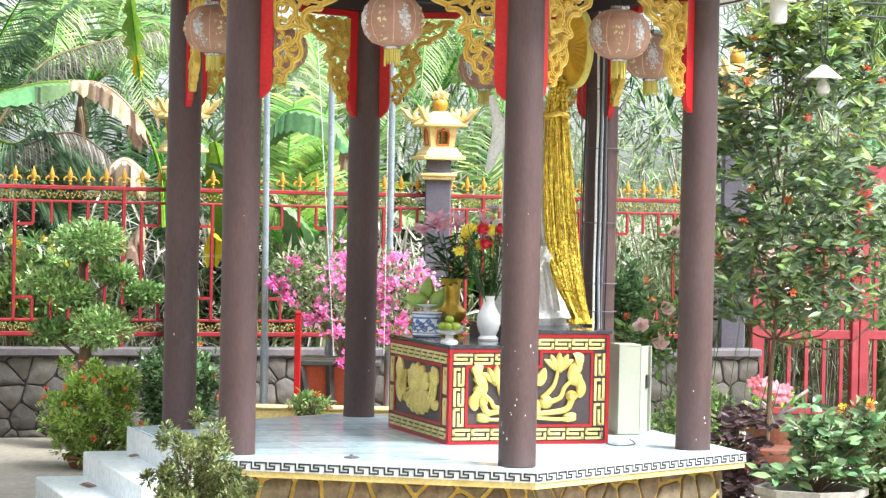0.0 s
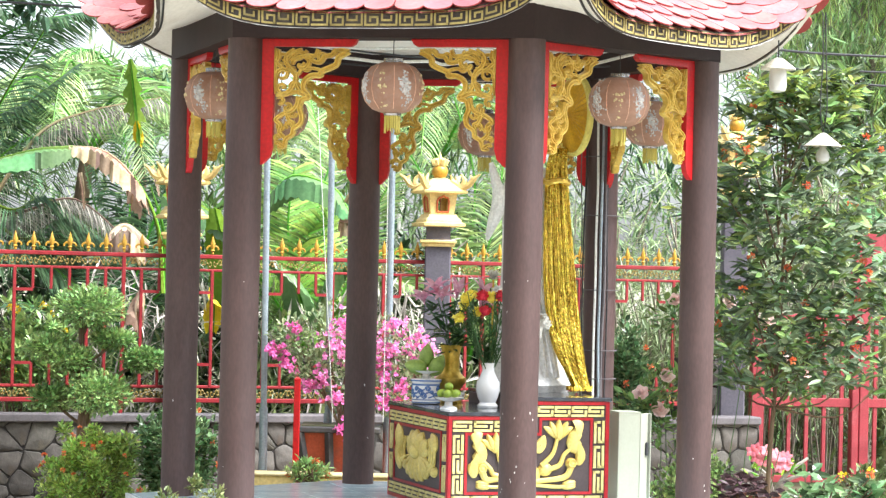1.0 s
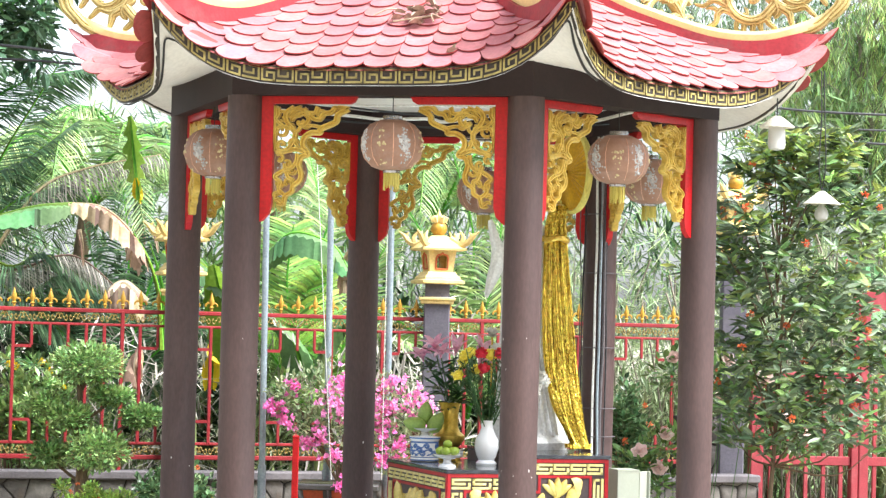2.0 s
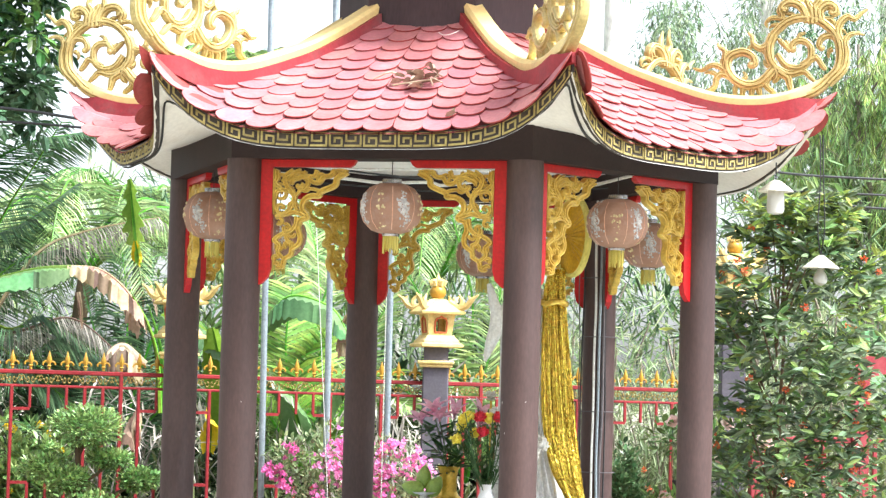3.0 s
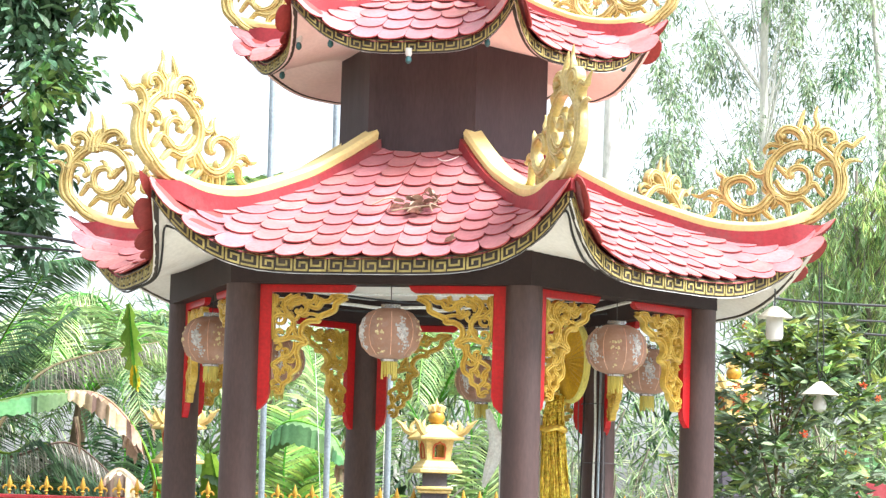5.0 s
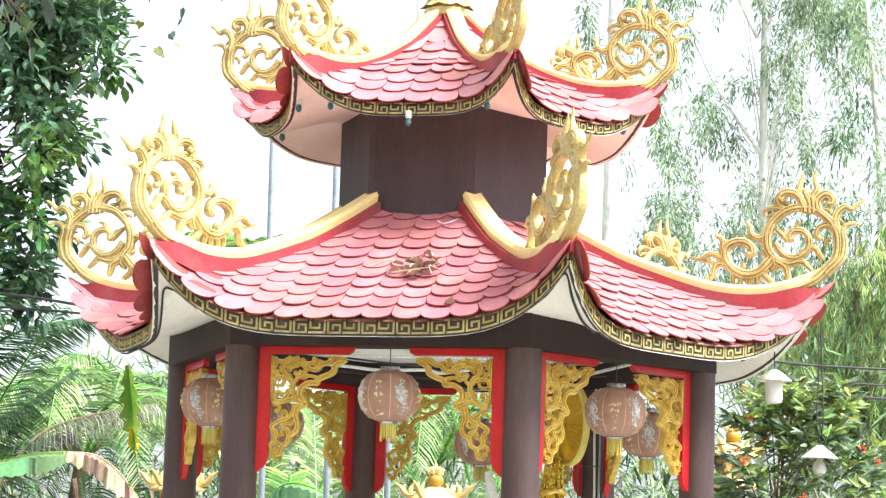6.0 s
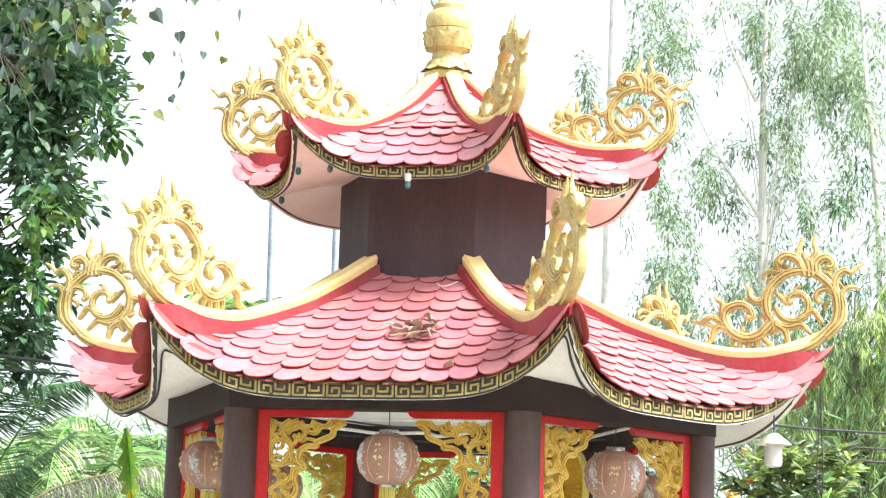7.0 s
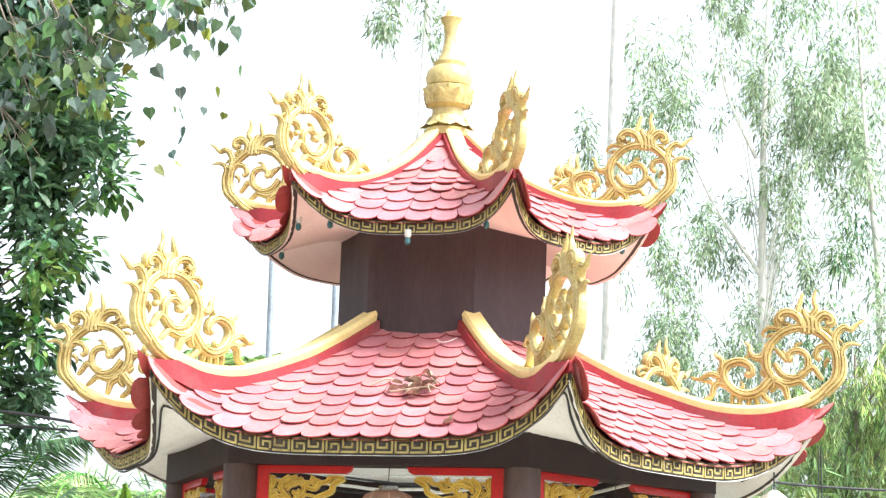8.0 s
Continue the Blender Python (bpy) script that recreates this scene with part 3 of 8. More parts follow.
    carve(g, [(-0.55, 0.205), (-0.602, 0.246), (-0.647, 0.257), (-0.698, 0.224), (-0.75, 0.238)], 0.027, 0.009)
    carve(g, [(-0.527, 0.168), (-0.587, 0.198), (-0.619, 0.172), (-0.63, 0.116), (-0.673, 0.078), (-0.717, 0.037)], 0.027, 0.014)
    carve(g, [(-0.182, 0.348), (-0.237, 0.403), (-0.267, 0.429)], 0.022, 0.014)
    carve(g, [(0.023, 0.548), (0.071, 0.556), (0.104, 0.519)], 0.022, 0.018)
    carve(g, [(-0.24, 0.02), (-0.12, 0.045), (0.0, 0.1), (0.09, 0.19)], 0.045, 0.036)
    for x, z, way, length, bend in ((0.165, 0.27, 20, 0.085, 60), (0.13, 0.20, -20, 0.07, 70), (0.10, 0.47, 60, 0.08, -70), (-0.16, 0.57, 115, 0.085, 60), (-0.25, 0.51, 140, 0.075, 50), (-0.33, 0.33, 165, 0.08, -60), (-0.30, 0.25, 200, 0.07, -60), (0.09, 0.36, 190, 0.065, 60),
                                    (-0.21, 0.36, 30, 0.06, 70), (-0.13, 0.43, 95, 0.06, -60), (-0.45, 0.34, 100, 0.08, -50), (-0.52, 0.32, 120, 0.075, 60), (-0.57, 0.24, 165, 0.07, -60), (-0.48, 0.16, 20, 0.055, 70), (-0.62, 0.19, 120, 0.07, 50), (0.0, 0.60, 70, 0.075, -50), (-0.05, 0.66, 100, 0.08, 40), (-0.12, 0.65, 120, 0.075, 50)):
        barb(x, z, way, length, bend)
    for x, z, r in ((0.057, 0.174, 0.025), (0.018, 0.367, 0.022), (-0.167, 0.359, 0.025), (-0.222, 0.623, 0.025), (0.077, 0.600, 0.022), (-0.433, 0.258, 0.027), (-0.284, 0.077, 0.018), (-0.318, 0.400, 0.029)):
        g.ball((x, 0, z), (r, r * 1.3, r), 12, 8)
    return g


scroll_me = corner_scroll().mesh("corner_scroll", M_GOLD)
for roof, r, z, sc in ((lower_roof, 2.5, 3.475, 1.0), (upper_roof, 1.405, 4.775, 0.88)):
    for k in range(6):
        d = corner(k, 1)
        m = Matrix((d, Vector((-d.y, d.x, 0)), Vector((0, 0, 1)))).transposed().to_4x4()
        m.translation = d * r + Vector((0, 0, z))
        part("corner_scroll", scroll_me, None, roof, "gold-painted openwork scroll ornament", at=m @ Matrix.Scale(sc, 4))

# ---- finial ----
fin = part("finial", Shape().lathe([(0.155, 5.34), (0.16, 5.39), (0.125, 5.40), (0.12, 5.44), (0.135, 5.47), (0.11, 5.49), (0.105, 5.54), (0.15, 5.56), (0.165, 5.62), (0.165, 5.69)], 12), M_GOLD, pavilion, "gold lotus and gourd roof finial")
part("gourd", Shape().lathe([(0.10, 5.69), (0.15, 5.70), (0.162, 5.75), (0.15, 5.80), (0.11, 5.835), (0.112, 5.85), (0.115, 5.865), (0.09, 5.875), (0.06, 5.93), (0.045, 6.0), (0.04, 6.06), (0.05, 6.13), (0.078, 6.18), (0.05, 6.19), (0.03, 6.235), (0.012, 6.245)], 20), M_GOLD, fin)
for tier, z, r, n, hh in ((0, 5.555, 0.145, 8, 0.13), (1, 5.56, 0.16, 8, 0.10), (2, 5.40, 0.135, 8, 0.075)):
    for i in range(n):
        a = 2 * math.pi * (i + 0.5 * tier) / n
        pt = Shape()
        rows = []
        for t in np.linspace(0, 1, 6):
            wdt = 0.078 * math.sin(math.pi * (0.25 + 0.71 * t)) + 0.004
            out = r + (0.034 if tier < 2 else 0.062) * t ** 2
            rows.append([(out + abs(q) * -0.02, q * wdt, z + hh * t if tier < 2 else z + hh - hh * t) for q in (-1, -0.5, 0, 0.5, 1)])
        pt.sheet(rows)
        pt.sheet([[(x - 0.012, y, zz) for x, y, zz in rw] for rw in rows[::-1]])
        part("petal", pt, M_GOLD, fin, at=Matrix.Rotation(a, 4, "Z"))


# ---- fittings under the lower roof ----
M_LANTERN = surface("faded_salmon_silk", lin(194, 156, 136), lin(174, 130, 108), 5, 70, 0.6, dirt=lin(196, 184, 178), dirt_scale=6, dirt_amount=0.6, bump=0.03, sheer=0.3, grain_amount=0.3)
M_SPRAY = surface("grey_white_silk_paint", lin(220, 218, 216), lin(178, 176, 178), 30, 90, 0.6)
M_DAB = surface("cream_silk_paint", lin(230, 214, 168), lin(204, 186, 140), 20, 90, 0.6)
M_LANTERN_RIB = surface("orange_piping", lin(236, 196, 170), lin(222, 162, 132), 8, 60, 0.5)
M_TASSEL = surface("yellow_tassel", lin(224, 212, 116), lin(196, 178, 80), 14, 90, 0.7, bump=0.4, stretch=(1, 1, 0.1))
M_SILVER = surface("silver_tinsel", lin(206, 206, 210), lin(160, 160, 166), 12, 60, 0.25, metal=0.8)
M_CABLE = surface("black_cable", lin(40, 40, 42), lin(54, 54, 56), 8, 60, 0.5)
M_PIPE_WHITE = surface("white_conduit", lin(240, 240, 236), lin(226, 226, 222), 4, 60, 0.4)

def bracket_gold():
    """Openwork carved corner: x along the beam from the column, z down from the beam."""
    g = Shape()
    carve_band(g, [(0.46, -0.018), (0.396, -0.055), (0.379, -0.1), (0.291, -0.14), (0.282, -0.164), (0.231, -0.166), (0.186, -0.197), (0.179, -0.248), (0.214, -0.294), (0.169, -0.316), (0.155, -0.362), (0.171, -0.419), (0.161, -0.461), (0.121, -0.493), (0.114, -0.527), (0.075, -0.555), (0.062, -0.601), (0.023, -0.604)], 0.0182, 0.0124, 2, 0.022)
    carve_band(g, [(0.385, -0.009), (0.35, -0.041), (0.309, -0.049), (0.282, -0.083), (0.242, -0.08), (0.216, -0.055), (0.172, -0.049), (0.117, -0.072), (0.103, -0.1)], 0.0154, 0.0124, 2, 0.022)
    carve_band(g, [(0.46, -0.018), (0.42, -0.011), (0.385, -0.009)], 0.0140, 0.0110, 2, 0.022)
    carve_band(g, [(0.268, -0.007), (0.251, -0.043), (0.207, -0.043), (0.166, -0.025), (0.128, -0.034), (0.082, -0.077)], 0.0140, 0.0110, 2, 0.022)
    carve_band(g, [(0.212, -0.06), (0.207, -0.098), (0.179, -0.121), (0.147, -0.111), (0.154, -0.093)], 0.0140, 0.0110, 2, 0.022)
    carve_band(g, [(0.117, -0.011), (0.068, -0.049), (0.075, -0.1), (0.114, -0.143), (0.128, -0.185), (0.107, -0.237), (0.072, -0.273), (0.009, -0.282)], 0.0168, 0.0124, 2, 0.022)
    carve_band(g, [(0.103, -0.14), (0.07, -0.132), (0.029, -0.132), (0.009, -0.157), (0.016, -0.185)], 0.0140, 0.0110, 2, 0.022)
    carve_band(g, [(0.012, -0.011), (0.021, -0.052), (0.005, -0.083), (0.035, -0.114), (0.075, -0.137)], 0.0140, 0.0110, 2, 0.022)
    carve_band(g, [(0.163, -0.009), (0.128, -0.02), (0.084, -0.038)], 0.0126, 0.0096, 2, 0.022)
    carve_band(g, [(0.214, -0.294), (0.172, -0.278), (0.128, -0.266), (0.07, -0.282), (0.007, -0.294)], 0.0154, 0.0124, 2, 0.022)
    carve_band(g, [(0.128, -0.197), (0.14, -0.242), (0.172, -0.278)], 0.0126, 0.0110, 2, 0.022)
    carve_band(g, [(0.147, -0.294), (0.142, -0.341), (0.114, -0.379), (0.075, -0.39), (0.068, -0.353)], 0.0140, 0.0138, 2, 0.022)
    carve_band(g, [(0.075, -0.39), (0.026, -0.419), (0.009, -0.441), (0.04, -0.47), (0.033, -0.51), (0.051, -0.535), (0.079, -0.553)], 0.0140, 0.0124, 2, 0.022)
    carve_band(g, [(0.075, -0.398), (0.093, -0.441), (0.119, -0.455), (0.11, -0.489)], 0.0126, 0.0110, 2, 0.022)
    carve_band(g, [(0.062, -0.601), (0.028, -0.578), (0.007, -0.589)], 0.0126, 0.0110, 2, 0.022)
    carve_band(g, [(0.291, -0.134), (0.245, -0.123), (0.203, -0.121)], 0.0112, 0.0096, 2, 0.022)
    carve_band(g, [(0.002, -0.002), (0.002, -0.282)], 0.0098, 0.0096, 2, 0.022)
    # leaf curls that fill the openwork
    for i, (x, z, r) in enumerate(((0.136, -0.038, 0.025), (0.214, -0.045, 0.027), (0.298, -0.052, 0.024), (0.375, -0.031, 0.02), (0.045, -0.073, 0.03), (0.045, -0.15, 0.028), (0.122, -0.13, 0.028), (0.2, -0.115, 0.024),
                                   (0.045, -0.242, 0.024), (0.115, -0.235, 0.026), (0.031, -0.326, 0.022), (0.08, -0.354, 0.022), (0.115, -0.397, 0.02), (0.045, -0.481, 0.02), (0.094, -0.467, 0.018), (0.018, -0.551, 0.017))):
        a0, way = 2.1 * i, (1 if i % 2 else -1)
        carve_band(g, [(x + r * (1.35 - 0.75 * q) * math.cos(a0 + way * q * 4.6), z + r * (1.35 - 0.75 * q) * math.sin(a0 + way * q * 4.6)) for q in np.linspace(0, 1, 7)], 0.0105, 0.0075, 2, 0.018, 3)
        g.ball((x, 0, z), (0.009, 0.015, 0.009), 8, 6)
    return g


gold_me = bracket_gold().mesh("carved_panel", M_BRACKET)
mirror_me = Shape()
bg = bracket_gold()
mirror_me.add([(-x, y, z) for x, y, z in bg.v], [tuple(reversed(f)) for f in bg.f])
mirror_me = mirror_me.mesh("carved_panel", M_BRACKET)


def red_frame(sgn):
    s = Shape()
    leg = [(0, 0), (0.075, 0), (0.075, -0.66), (0.06, -0.72), (0.02, -0.76), (0, -0.77)]
    top = [(0.075, 0), (0.60, 0), (0.585, -0.03), (0.56, -0.045), (0.075, -0.045)]
    for out in (leg, top):
        q = [(sgn * x, z) for x, z in out]
        if sgn > 0:
            q = q[::-1]
        s.plate(q, 0.04, Matrix.Rotation(radians(90), 4, "X") @ Matrix.Translation((0, 0, -0.02)))
    return s


red_me = {sg: red_frame(sg).mesh("red_frame", M_RED, False) for sg in (1, -1)}
for k in range(6):
    base = side_pose(k, R, BEAM_Z - 0.002)
    for sg in (1, -1):
        m = base @ Matrix.Translation((-sg * (R / 2 - 0.108), 0, 0))
        br = part("red_frame", red_me[sg], None, pavilion, "bright red corner frame", at=m)
        part("carved_panel", gold_me if sg > 0 else mirror_me, None, br, "gold openwork carving", at=Matrix.Translation((sg * 0.085, 0, -0.055)))


def lantern(at, turn, label):
    t = thing("lantern", label, "lantern", at, group="silk lanterns round the pavilion")
    body = Shape()
    n = 24
    prof = [(0.056, -0.152), (0.122, -0.130), (0.172, -0.08), (0.192, -0.02), (0.192, 0.03), (0.175, 0.085), (0.135, 0.13), (0.075, 0.155)]
    LOBE = 0.27  # turn of the eight panels
    fine = [(graded([(z, r) for r, z in prof], z) + (0.0016 if q % 2 else 0.0), z) for q, z in enumerate(np.linspace(-0.15, 0.155, 31))]
    turns = [LOBE + 2 * math.pi * i / 48 for i in range(48)]
    dent = [1 - 0.035 * (0.5 + 0.5 * math.cos(8 * (a - LOBE))) for a in turns]
    rows = [[(r * d * math.cos(a), r * d * math.sin(a), z) for a, d in zip(turns, dent)] for r, z in fine]
    body.sheet(rows, True)
    part("silk_body", body, M_LANTERN, t)
    for i in range(8):
        a = LOBE + 2 * math.pi * i / 8
        part("rib", Shape().tube([(r * 0.968 * math.cos(a), r * 0.968 * math.sin(a), z) for r, z in prof[1:-1]], 0.0028, 5), M_LANTERN_RIB, t)
    cap = Shape().lathe([(0.078, 0.146), (0.08, 0.154), (0.056, 0.158), (0.054, 0.176), (0.058, 0.18)], 18)
    for i in range(26):
        a = 2 * math.pi * i / 26
        cap.box((0.054 * math.cos(a), 0.054 * math.sin(a), 0.171), (0.010, 0.010, 0.024), Matrix.Rotation(0, 4, "Z"), bevel=0.003)
    part("neck", cap, M_SILVER, t, "silver tinsel neck")
    part("bottom_ring", Shape().lathe([(0.052, -0.166), (0.055, -0.152), (0.05, -0.148)], 16), M_SILVER, t, "silver tinsel bottom ring")
    tas = Shape()
    rng = random.Random(7)
    for i in range(34):
        a = 2 * math.pi * i / 34 + rng.uniform(-0.06, 0.06)
        r = 0.049 * (0.8 + 0.2 * rng.random())
        l = rng.uniform(0.08, 0.115)
        sway = rng.uniform(0.9, 1.08)
        tas.tube([(r * math.cos(a), r * math.sin(a), -0.158), (r * sway * math.cos(a), r * sway * math.sin(a), -0.158 - l)], 0.0034, 4)
    part("tassel", tas, M_TASSEL, t, "yellow thread tassel")
    part("cord", Shape().tube([(0, 0, 0.18), (0, 0, 0.42)], 0.003, 5), M_CABLE, t)
    # pale painted blossoms on the silk panels, full and sparse by turns, and a cream dab below each
    for j in range(8):
        az, full = 0.66 + j * math.pi / 4, j % 2 == 0
        spray, speck = Shape(), Shape()
        for i in range(150 if full else 26):
            az2, z2 = az + rng.gauss(0, 0.10 if full else 0.09), rng.gauss(0.005, 0.036)
            if full:
                z2 += (az2 - az) * -0.12 + 0.03 * math.sin(i * 1.7)
            else:
                z2 = 0.04 * round(z2 / 0.04) + rng.gauss(0, 0.006)
            rr = graded([(b, a) for a, b in prof], z2) * (1 - 0.0175 * (1 + math.cos(8 * (az2 - LOBE)))) - 0.001
            q = rng.uniform(0.003, 0.0085)
            if i % 8 == 0:
                speck.ball((rr * math.cos(az2), rr * math.sin(az2), z2), (0.0028, 0.0028, 0.0035), 6, 4)
            else:
                spray.ball((rr * math.cos(az2), rr * math.sin(az2), z2), (q, q, q * rng.uniform(0.8, 1.7)), 6, 4)
        part("painted_spray", spray, M_SPRAY if full else M_DAB, t, "pale painted blossom spray", kind="stuff")
        part("dark_speckle", speck, M_CABLE, t, "dark speckles", kind="stuff")
        if not full:
            dab = Shape()
            for i in range(7):
                az2, z2 = az + rng.gauss(0, 0.07), -0.108 + rng.gauss(0, 0.006)
                rr = graded([(b, a) for a, b in prof], z2) - 0.006
                dab.ball((rr * math.cos(az2), rr * math.sin(az2), z2), (0.008, 0.008, 0.007), 6, 4)
            part("cream_dab", dab, M_DAB, t, "cream painted petals")
    return t


for k, (dz, dx) in {5: (0.0, 0.065), 0: (-0.02, 0.03), 1: (-0.06, 0), 2: (-0.10, 0), 3: (-0.03, 0), 4: (0.0, 0)}.items():
    m = side_pose(k, R, 2.652 + dz)
    lantern(Matrix.Translation(m.translation + m.to_3x3() @ Vector((dx - 0.01, 0.0, 0))) @ Matrix.Rotation(k * 0.9, 4, "Z"), k,
            "faded salmon silk lantern with painted blossoms and yellow tassel")
# cables and a lamp tube across the ceiling
for pts, r, mat, label in (
        ([(-1.25, -0.3, 2.965), (-0.63, -0.3, 2.933), (-0.41, -0.3, 2.913), (-0.32, -0.3, 2.912), (-0.06, -0.3, 2.922), (0.05, -0.3, 2.905), (0.35, -0.25, 2.96)], 0.011, M_PIPE_WHITE, "white plastic conduit"),
        ([(-1.2, -0.6, 2.99), (-0.542, -0.6, 2.971), (-0.135, -0.6, 2.979), (0.9, -0.5, 3.0)], 0.008, M_PIPE_WHITE, "thin white cable"),
        ([(0.62, -0.85, 2.80), (0.97, -0.9, 2.879), (1.186, -0.9, 2.939), (1.3, -0.85, 2.97)], 0.011, M_PIPE_WHITE, "white plastic conduit"),
        ([(-1.2, -0.55, 3.03), (0.05, -0.45, 2.93), (1.35, -0.3, 3.04)], 0.007, M_CABLE, "black cable"),
        ([(-0.9, 1.1, 3.02), (0.15, 1.0, 2.97), (1.2, 0.9, 3.02)], 0.007, M_CABLE, "black cable")):
    part("ceiling_cable", Shape().tube(spread([Vector(q) for q in pts], 5), r, 6), mat, pavilion, label)
# black cables under the soffits
run = [(5, -0.80, 0.93), (5, -0.895, 0.95), (4, 0.94, 0.75), (4, 0.925, 0.86), (4, 0.80, 0.885), (4, 0.62, 0.90), (4, 0.40, 0.91), (4, 0.1, 0.95), (4, -0.3, 0.96), (4, -0.7, 0.93)]
run = [soffit_point(LOWER, k, u, w, R + 0.08, BEAM_Z + 0.20) - Vector((0, 0, 0.012)) for k, u, w in run]
part("soffit_cable", Shape().tube(spread(run, 4), 0.0065, 6), M_CABLE, pavilion, "black cable under the eaves")
for k in (5, 0, 1):
    run = [(k, 0.60, 0.66), (k, 0.76, 0.76), (k, 0.90, 0.84), (k, 0.99, 0.88), (k + 1, -0.90, 0.84), (k + 1, -0.76, 0.76), (k + 1, -0.60, 0.66)]
    run = [soffit_point(LOWER, q % 6, u, w, R + 0.08, BEAM_Z + 0.20) - Vector((0, 0, 0.012)) for q, u, w in run]
    part("soffit_cable", Shape().tube(spread(run, 5), 0.008, 6), M_CABLE, pavilion, "black cable under the eaves")

# ---- lamps hung from the roofs ----
M_BULB = surface("frosted_white_bulb", lin(240, 240, 236), lin(226, 226, 222), 5, 60, 0.25, sheer=0.2, grain_amount=0.1, bump=0.0)
M_SOCKET = surface("teal_socket", lin(60, 110, 112), lin(48, 92, 96), 8, 60, 0.5)
for k, u in ((4, 0.0), (5, -0.72), (5, 0.05), (5, 0.78), (0, 0.75), (4, 0.75)):
    p = roof_point(UPPER, k, u, 0.93) - Vector((0, 0, 0.10))
    if u == 0.05:
        p = roof_point(UPPER, k, u, 1.0) - Vector((0, 0, 0.075))
    lamp = thing("small_lamp", "small white lamp holder with teal bulb under the eaves", "lamp", Matrix.Translation(p), group="small lamps under the upper eaves")
    part("holder", Shape().lathe([(0.021, 0.02), (0.022, -0.016), (0.016, -0.03)], 12), M_BULB, lamp, "white plastic holder")
    part("bulb", Shape().lathe([(0.011, -0.03), (0.019, -0.046), (0.018, -0.066), (0.006, -0.078)], 12), M_SOCKET, lamp, "teal glass bulb")

# ---- altar ----
M_ALTAR = surface("altar_dark_brown", lin(74, 60, 60), lin(60, 48, 50), 4, 60, 0.5, bump=0.1)
M_ALTAR_RED = surface("altar_red_edge", lin(172, 26, 34), lin(148, 22, 30), 6, 60, 0.4)
M_ALTAR_GOLD = surface("relief_yellow_gold", lin(220, 196, 112), lin(202, 174, 90), 10, 70, 0.45, metal=0.1, bump=0.15)
M_ALTAR_KEY = surface("key_pale_yellow", lin(222, 206, 140), lin(206, 188, 116), 10, 70, 0.5)
M_SLAB = surface("black_granite", lin(52, 54, 60), lin(70, 72, 78), 18, 120, 0.12, bump=0.0)
AL = pose(0.443, 0.363, 0.0, 0, 0, 17.8)
altar = thing("altar", "dark brown altar with yellow key borders and gold lotus reliefs", "altar", AL)
AX, AY, AZ, AZ2, AS = 0.555, 0.656, 0.62, 0.72, 0.02
part("body", Shape().box(((AS - AX) / 2 - 0.001, 0, AZ / 2), (AX + AS, 2 * AY, AZ), bevel=0.004).box(((AS + AX) / 2, 0, AZ2 / 2), (AX - AS, 2 * AY, AZ2), bevel=0.004), M_ALTAR, altar)
part("top_slab", Shape().box(((AS - AX) / 2, 0, AZ + 0.014), (AX + AS + 0.02, 2 * AY + 0.03, 0.026), bevel=0.005).box(((AS + AX) / 2 + 0.008, 0, AZ2 + 0.014), (AX - AS + 0.02, 2 * AY + 0.03, 0.026), bevel=0.005), M_SLAB, altar, "polished black granite top")


def rect_frame(shape, face, x0, x1, z0, z1, w, d):
    """A red strip round a rectangle on a face; face(x, z, d) gives the point."""
    for a, b, c, e in ((x0, x1, z0, z0 + w), (x0, x1, z1 - w, z1), (x0, x0 + w, z0 + w, z1 - w), (x1 - w, x1, z0 + w, z1 - w)):
        vs = [face(x, z, q) for q in (0, d) for x, z in ((a, c), (b, c), (b, e), (a, e))]
        shape.add(vs, [(4, 5, 6, 7), (0, 1, 5, 4), (1, 2, 6, 5), (2, 3, 7, 6), (3, 0, 4, 7)])


KEY_HOOKS = [(0.86, 0.87), (0.06, 0.87), (0.06, 0.5), (0.60, 0.5)], [(0.06, 0.13), (0.85, 0.13), (0.85, 0.5)]


def key_run(shape, face, x0, x1, z0, z1, units, along_x, d):
    if along_x:
        for line in KEY_HOOKS:
            fret(shape, lambda s, h, q: face(x0 + s, z0 + (z1 - z0) * h, q), x1 - x0, units, 0.017, d, 0.215, 1, line)
    else:
        for line in KEY_HOOKS:
            fret(shape, lambda s, h, q: face(x0 + (x1 - x0) * h, z0 + s, q), z1 - z0, units, 0.0165, d, 0.215, 1, line)


def front(x, z, d):
    return Vector((x, -AY - d, z))


def flank(x, z, d):
    return Vector((-AX - d, -x, z))


def right_flank(x, z, d):
    return Vector((AX + d, x, z))


